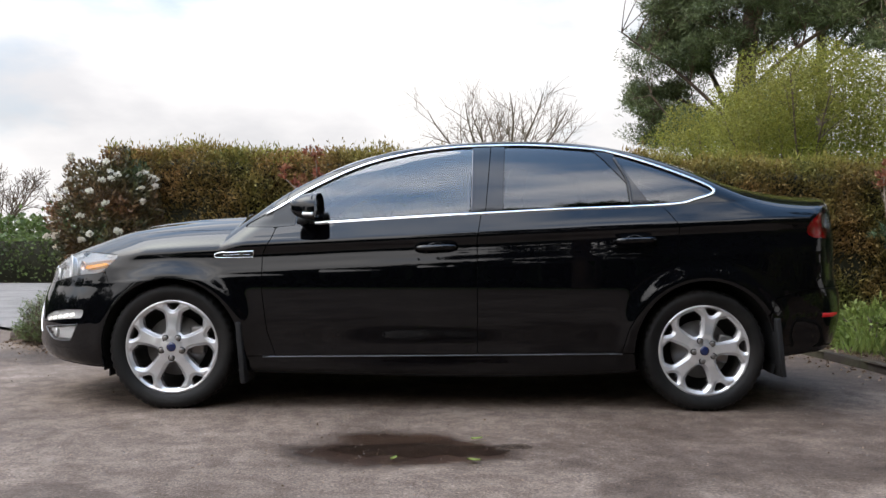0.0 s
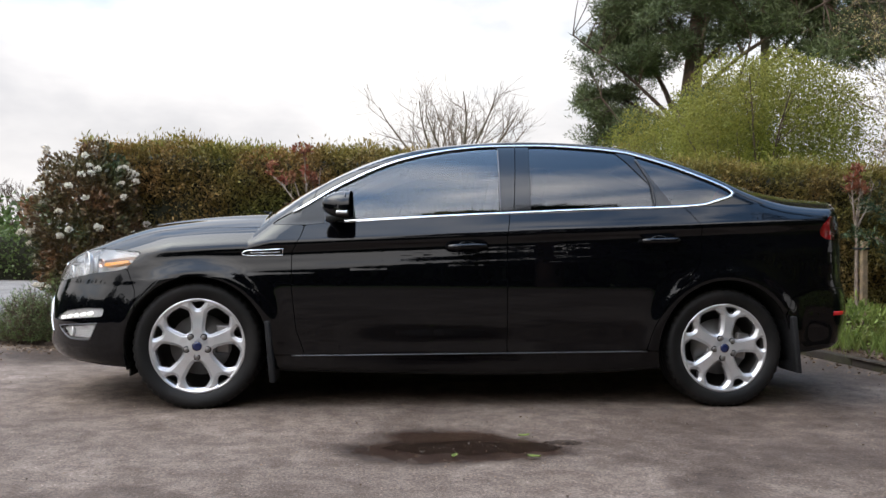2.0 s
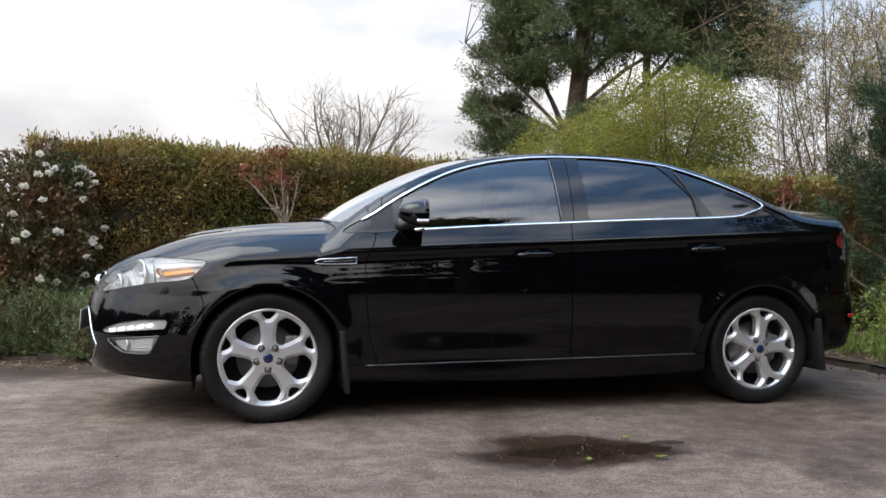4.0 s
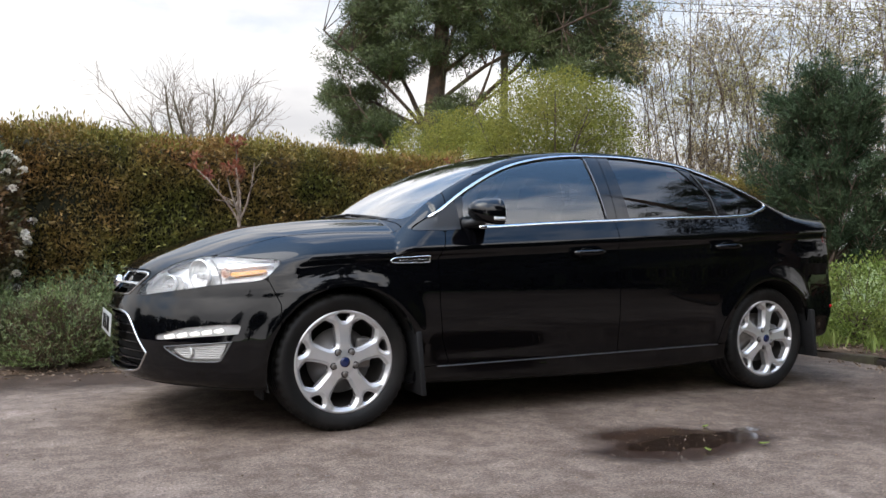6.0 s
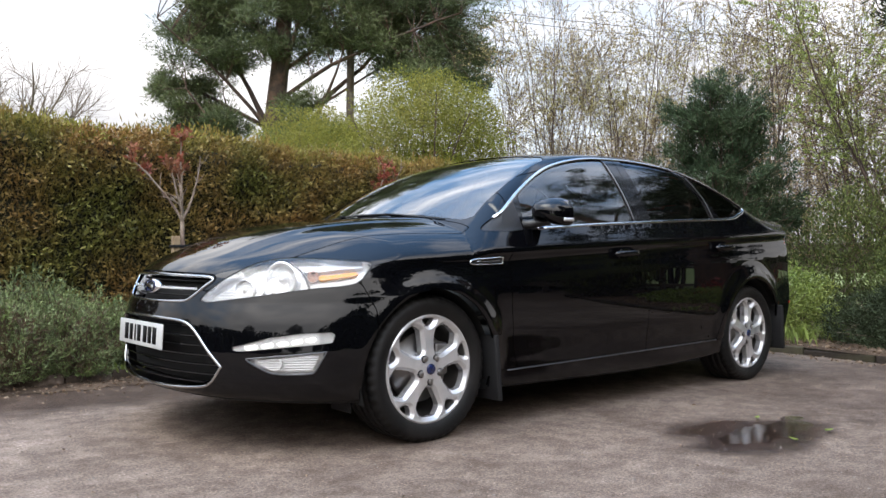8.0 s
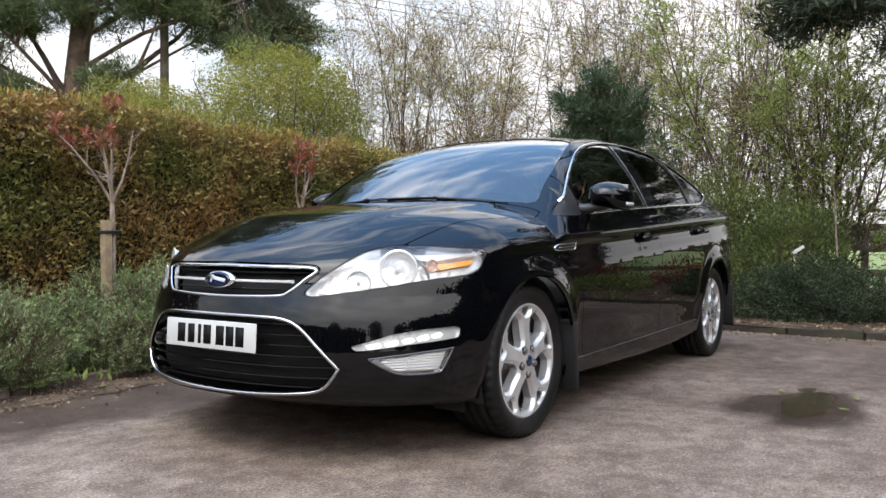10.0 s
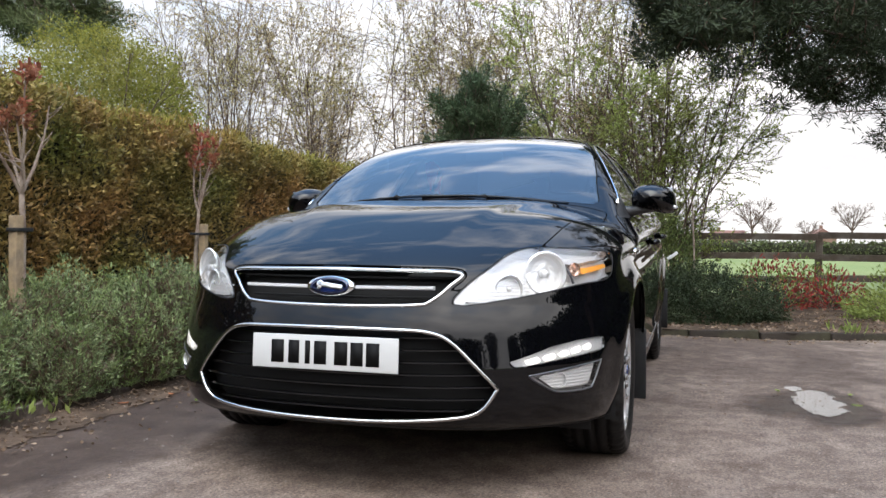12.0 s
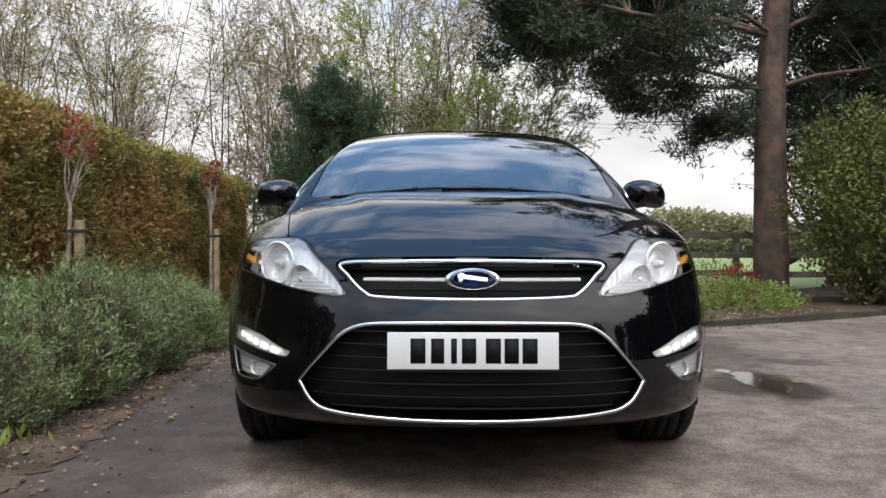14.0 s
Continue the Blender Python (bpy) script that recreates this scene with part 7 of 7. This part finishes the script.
shrub("olive_shrub", (6.6, 0.5, 0.05), (0.95, 1.0, 1.25), 16000, 0.06, YEW, "feathery green conifer shrub by the fence", 0.3)
shrub("olive_shrub", (6.3, -0.55, 0.05), (0.8, 0.75, 0.98), 13000, 0.06, YEW, "smaller feathery green conifer shrub by the fence", 0.3)
for x, y, s in ((6.0, -2.1, 1.0), (6.3, -2.8, 0.8), (6.2, -3.9, 0.8)):
    shrub("red_leaved_shrub", (x, y, 0.05), (0.42 * s, 0.48 * s, 0.50 * s), 520, 0.07, RED_SHRUB, "sparse shrub with crimson young leaves", 0.4, 0.4, 0.3, "red shrubs by the fence")
    shrub("leafy_shrub", (x + 0.5, y + 0.2, 0.05), (0.5, 0.5, 0.45), 1100, 0.06, GREEN_SHRUB, "sparse green shrub by the fence", 0.4, 0.4, 0.3)
leafy_tree("yellow_green_conifer", (5.6, -5.6, 0), 2.75, (1.1, 1.2), 16000, 0.075, OLIVE_SHRUB, "broad yellow-green conifer bush beside the pine", z0=0.0)
leafy_tree("dark_conifer", (10.2, -7.3, 0), 6.6, (1.9, 1.7), 20000, 0.10, BACKLIT_NEEDLE, "tall dark evergreen tree beyond the fence", z0=0.15)

# a slender young tree and a white plant label behind the kerb
tr_ = stems(np.array([[0, 0, 0.0]]), np.array([[0.02, 0.05, 1.0]]), 1.7, 0.014, 0.006, 8, 0.03, 0.03)
tw_ = sprout(tr_, 7, 0.5, 1.0, (30, 60), (0.25, 0.5), 5, 0.12, 0.05, 0.6, 0.002)
a_, t_ = tips(tw_, 8, 0.02, 0.6)
plant("slender_tree", "slender young tree with a pale thin trunk and few leaves", "tree", (5.6, -1.16, 0.05), [tr_, tw_], SAP_BARK,
      leaf_blades(a_, t_ + rng.normal(size=a_.shape) * 0.7, 0.05, 0.025), GREEN_BUD, "", "trunk", "young_leaves", 6)
tag_ = thing("plant_label", "white plant label on a thin wooden stick", "label", at=(4.6, -0.87, 0.05))
v, f = tube([(0, 0, -0.02), (0.01, 0.01, 0.35), (0.015, 0.0, 0.66)], (0.008, 0.007, 0.006), 6)
part("stick", mesh_from("stick", v, f), STAKE, tag_)
bm = bmesh.new()
box(bm, 0.006, 0.13, 0.035, pose(0.0, -0.04, 0.67, -35, 0, 0), 0.002)
part("label_card", bm, PLATE, tag_, "small white card")

# weeds and bulbs along the bed's edge
for x, y, n_b, hgt in ((3.35, 0.2, 60, 0.22), (3.4, 0.75, 70, 0.26), (3.3, 1.2, 60, 0.24), (3.45, -0.3, 40, 0.2), (3.3, 1.9, 60, 0.22), (3.3, -2.5, 30, 0.12), (-1.82, 1.79, 26, 0.07)):
    a = rng.uniform(0, 6.28, n_b)
    b = np.stack([rng.normal(size=n_b) * 0.09, rng.normal(size=n_b) * 0.09, np.zeros(n_b)], 1)
    d = np.stack([np.cos(a) * 0.45, np.sin(a) * 0.45, np.ones(n_b)], 1)
    plant("bulb_leaves", "clump of green bulb leaves in the soil", "plant", (x, y, 0.055), [], None, leaf_blades(b, d, rng.uniform(0.5, 1.1, n_b) * hgt, 0.022), GREEN_SHRUB, "bulb clumps", leaf_name="leaves")

# ---- fence, pole, far things ----
FENCE = material("weathered_fence_wood", (0.10, 0.075, 0.055), 0.9, var=0.35, scale=18, bump=0.7, bump_scale=50, second=(0.16, 0.135, 0.11), second_scale=3, objrand=0.15)
fence = thing("field_fence", "weathered brown post and rail fence before the field", "fence")
bm = bmesh.new()
box(bm, 0.10, 0.10, 1.05, pose(0, 0, 0.50), 0.012)
post_mesh = bpy.data.meshes.new("post")
bm.to_mesh(post_mesh)
bm.free()
post_mesh.materials.append(FENCE)
bm = bmesh.new()
box(bm, 0.04, 1.86, 0.10, None, 0.008)
rail_mesh = bpy.data.meshes.new("rail")
bm.to_mesh(rail_mesh)
bm.free()
rail_mesh.materials.append(FENCE)
for i in range(11):
    y = 2.6 - 1.84 * i
    x = 8.6 + (0.0 if y > -5 else (-5 - y) * 0.12)
    o = new("post", post_mesh)
    o.parent = fence
    o.matrix_basis = pose(x, y, 0, rng.normal() * 1.0, rng.normal() * 1.0, 0)
    for z in (0.34, 0.66, 0.98):
        o = new("rail", rail_mesh)
        o.parent = fence
        o.matrix_basis = pose(x - 0.07, y - 0.92, z + rng.normal() * 0.012, rng.normal() * 0.5, 0, rng.normal() * 0.6)

pole = thing("telegraph_pole", "grey wooden telegraph pole with wires", "pole", at=(9.3, 15.6, 0))
v, f = tube([(0, 0, -0.1), (0, 0, 3), (0.02, 0, 6), (0.03, 0, 8.6)], (0.13, 0.12, 0.11, 0.10), 12)
part("mast", mesh_from("mast", v, f), FENCE, pole)
for k, (dx, dz) in enumerate(((-0.1, 8.4), (0.12, 8.2))):
    pts = [(dx + s * 40, 0.5 - s * 30, dz - 1.6 * s * (1 - s) * 4 + 0.4 * s) for s in np.linspace(0, 1, 24)]
    v, f = tube(pts, 0.009, 4)
    part("wire", mesh_from("wire", v, f), BLACK_TRIM, pole)

# far hedges, woods, house: distance behind the field
def far_band(name, pts, height, depth, n, size, mat, label, uneven=0.25, core=0.0):
    """A far hedge or wood along a line of points."""
    pts = np.array(pts, float)
    seg = np.concatenate([[0], np.cumsum(np.linalg.norm(np.diff(pts, axis=0), axis=1))])
    s = rng.uniform(0, seg[-1], n)
    x, y = np.interp(s, seg, pts[:, 0]), np.interp(s, seg, pts[:, 1])
    h = np.array([1 + uneven * 2 * noise.noise(Vector((q * 0.09 + 11, 0.5, height))) + uneven * noise.noise(Vector((q * 0.4, 2.5, height))) for q in s])
    z = height * h * rng.uniform(0, 1, n) ** 0.75
    p = np.stack([x + rng.normal(size=n) * depth, y + rng.normal(size=n) * depth, z], 1)
    t = thing(name, label, "hedge" if height < 3 else "trees", kind="stuff")
    # a solid wall, coloured as deep shade, behind the loose leaves
    if core:
        q = outline(pts, 10, False)
        V = np.concatenate([np.c_[q, np.zeros(len(q)) - 0.1], np.c_[q, np.full(len(q), core * height)]])
        m_ = len(q)
        F = [(i, i + 1, m_ + i + 1, m_ + i) for i in range(m_ - 1)]
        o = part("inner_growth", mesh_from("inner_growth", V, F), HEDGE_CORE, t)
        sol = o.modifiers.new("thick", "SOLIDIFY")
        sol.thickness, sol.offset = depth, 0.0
    part("foliage", quick_mesh("foliage", *leaf_blades(p, rng.normal(size=p.shape) + np.array((0, 0, 0.3)), rng.uniform(0.6, 1.2, n) * size, rng.uniform(0.5, 0.9, n) * size)), mat, t)
    return t


far_band("far_hedge", [(56, 60), (52, 0), (50, -50), (46, -80)], 1.08, 0.3, 26000, 0.22, FAR_LEAF, "long dark field hedge in the distance", 0.08, 0.85)
far_band("far_wood", [(150, 90), (150, 20), (146, -4)], 2.0, 1.0, 12000, 0.6, FAR_LEAF, "low distant woods beyond the fields", 0.35, 0.6)
far_band("far_wood", [(62, -17), (58, -27), (52, -40), (40, -52)], 2.7, 1.0, 26000, 0.34, FAR_OLIVE, "olive thicket across the field", 0.3, 0.6)
far_band("far_hedge", [(-40, 19.5), (-14, 19.0), (-8.2, 18.6), (-3, 19)], 1.45, 0.28, 22000, 0.12, GREEN_HEDGE, "clipped green hedge across the gravel", 0.04, 0.85)
far_band("far_wood", [(-45, 27), (-18, 24), (-10, 23), (-6.5, 23.5)], 2.6, 0.7, 14000, 0.22, GREEN_HEDGE, "green shrubs behind the far hedge", 0.3)
far_band("far_wood", [(-120, 90), (-30, 120), (40, 125), (130, 110)], 5.0, 1.6, 14000, 1.0, FAR_LEAF, "low distant woods beyond the fields", 0.3, 0.6)
BRICK = material("red_brick_far", (0.20, 0.12, 0.095), 0.9, var=0.3, scale=3, bump=0.3, bump_scale=8)
TILE = material("red_roof_tiles_far", (0.20, 0.105, 0.085), 0.85, var=0.3, scale=2, bump=0.5, bump_scale=6)
house = thing("farmhouse", "far red-brick house with a tiled roof", "house", at=(150, -6.4, 0), turn=8)
bm = bmesh.new()
box(bm, 7, 9.5, 3.2, pose(0, 0, 1.6))
part("wall", bm, BRICK, house, smooth=False)
bm = bmesh.new()
vs = [bm.verts.new(p) for p in ((-3.9, -5, 3.1), (3.9, -5, 3.1), (3.9, 5, 3.1), (-3.9, 5, 3.1), (0, -5, 5.4), (0, 5, 5.4))]
for q in ((0, 1, 4), (2, 3, 5), (0, 4, 5, 3), (1, 2, 5, 4), (3, 2, 1, 0)):
    bm.faces.new([vs[k] for k in q])
part("roof", bm, TILE, house, smooth=False)
bm = bmesh.new()
box(bm, 0.8, 0.8, 1.4, pose(0, 2.5, 5.6), 0.03)
part("chimney", bm, BRICK, house, smooth=False)
for yy in (-2.8, 0, 2.8):
    bm = bmesh.new()
    box(bm, 0.1, 1.0, 1.2, pose(-3.5, yy, 1.8))
    part("window", bm, PIANO, house, smooth=False)
house.scale = (0.6, 0.6, 0.6)
copy_thing(house, pose(190, -26.6, 0, 0, 0, 96)).scale = (0.78, 0.78, 0.78)
far_a = bare_tree((150, -26.4, 0), 10.4, 0.7, "far bare tree across the field", GREY_BARK, 9, (8, 6), 0.03, "far bare trees")
for x, y, s in ((150, -10.8, 1.1), (150, -19.6, 0.62), (150, -13.4, 0.7), (140, -32, 0.8), (120, -33, 0.6), (150, -45, 0.9), (-22, 34, 0.62), (-26, 36, 0.7), (-17.5, 33, 0.5), (-33, 38, 0.8), (165, 25, 0.8)):
    c = copy_thing(far_a, pose(x, y, 0, 0, 0, rng.uniform(0, 360)))
    c.scale = (s, s, s)

# trees that close the place behind the camera, seen in the paintwork
far_band("tree_belt", [(-30, 18), (-25, 8), (-24, 0), (-22, -9), (-17, -14)], 4.6, 1.0, 15000, 0.5, DARK_SHRUB, "dark evergreen trees round the drive", 0.45, 0.5)
far_band("tree_belt", [(-7, -15.5), (0, -16.0), (5, -16.0)], 3.4, 0.9, 15000, 0.45, DARK_SHRUB, "low dark evergreens round the drive", 0.5, 0.5)
far_band("tree_belt", [(5.4, -15.0), (9, -14.0), (14.5, -12)], 15.0, 1.1, 34000, 0.6, DARK_SHRUB, "tall dark evergreen trees along the drive", 0.4, 0.6)
for x, y, h_, r_ in ((-13.5, -14.2, 6.2, 1.3), (-9.6, -15.6, 4.6, 1.0), (-18.5, -7.5, 6.0, 1.5)):
    leafy_tree("evergreen_tree", (x, y, -0.03), h_, (r_, r_), 6000, 0.16, DARK_SHRUB, "dark evergreen tree beyond the edge of the drive", z0=0.25)
pine((3.0, -13.6, -0.03), 17.0, 0.36, 0.34, 4.6, 30, 14, 0.05, BACKLIT_NEEDLE, "tall dark pine beyond the edge of the drive", (0.0, 0.02), None, 0.28, 0.5, 35)

# ---- fallen leaves ----
def leaf_scatter(name, n, place, size, mat, label, z=0.0):
    p = np.array([place() for _ in range(n)])
    d = unit(np.c_[rng.normal(size=(n, 2)), rng.normal(size=n) * 0.15])
    t = thing(name, label, "leaves", kind="stuff")
    part("litter", quick_mesh("litter", *leaf_blades(np.c_[p, z + rng.uniform(0.004, 0.012, n)], d, rng.uniform(0.5, 1.2, n) * size, rng.uniform(0.3, 0.6, n) * size, 0.05)), mat, t)


RUST_LEAF = leaf_material("rust_leaf", (0.34, 0.12, 0.045), (0.26, 0.11, 0.05), 0.2, trans=0.2, scale=9)
LITTER = leaf_material("brown_leaf_litter", (0.14, 0.092, 0.060), (0.21, 0.15, 0.10), 0.5, trans=0.1, scale=9)
def by_bed():
    s_ = rng.uniform(-4.2, 2.4)
    return s_, 1.90 - abs(rng.normal()) * 0.26 + (0.12 if s_ > 1 else 0) + max(0, -3.2 - s_) * 0.6


def by_kerb():
    i_ = rng.integers(0, 150)
    q_ = outline(KERB_LINE, 20, False)[i_]
    return q_[0] - 0.05 - abs(rng.normal()) * 0.13, q_[1] + rng.normal() * 0.1


leaf_scatter("leaf_litter", 2000, by_bed, 0.030, LITTER, "brown leaf litter along the flower bed")
def on_shrub_bed():
    y_ = rng.uniform(-4.5, 2.4)
    x_ = float(np.interp(-y_, [-q[1] for q in KERB_LINE], [q[0] for q in KERB_LINE]))
    return x_ + 0.08 + rng.uniform(0, 1) ** 1.6 * 2.8, y_


leaf_scatter("leaf_litter", 2600, on_shrub_bed, 0.045, LITTER, "brown leaf litter on the shrub bed", 0.062)
leaf_scatter("leaf_litter", 500, by_kerb, 0.035, LITTER, "brown leaf litter along the kerb")
leaf_scatter("leaf_litter", 420, lambda: (rng.uniform(-4, 3), rng.uniform(-4, 1.8)), 0.016, LITTER, "small bits of leaf on the drive")
leaf_scatter("loose_grit", 3200, lambda: (rng.uniform(-4.6, 3), rng.uniform(-4.6, 1.8)), 0.011, GRAVEL, "loose pale grit on the drive")
leaf_scatter("leaf_litter", 900, lambda: (rng.normal() * 0.5 - 0.1, -1.75 + rng.normal() * 0.35), 0.009, LITTER, "small bits of leaf round the puddle")
for x, y, a in ((0.20, -1.62, 20), (0.18, -2.0, -15), (-0.14, -1.98, 70), (-1.15, 1.35, 40), (-1.78, 1.70, 10), (-1.34, 1.66, 120), (-1.05, 1.58, 60)):
    brown = y > 1.5 and x > -1.5
    lf = thing("fallen_leaf", "curled orange-brown leaf lying on the drive" if brown else "small fresh green leaf lying on the drive", "leaf", "" if brown else "fallen green leaves", at=(x, y, 0.006), turn=a)
    V, F = [], []
    for i in range(9):
        s_ = i / 8
        w_ = 0.013 * math.sin(math.pi * s_ ** 0.8) + 0.0006
        for k in (-1, 0, 1):
            V.append((0.055 * (s_ - 0.5), k * w_, 0.004 + 0.006 * abs(k) + 0.010 * (s_ - 0.5) ** 2))
    for i in range(8):
        for k in range(2):
            F.append((i * 3 + k, i * 3 + 3 + k, i * 3 + 4 + k, i * 3 + 1 + k))
    part("blade", mesh_from("blade", V, F), RUST_LEAF if brown else GREEN_SHRUB, lf)
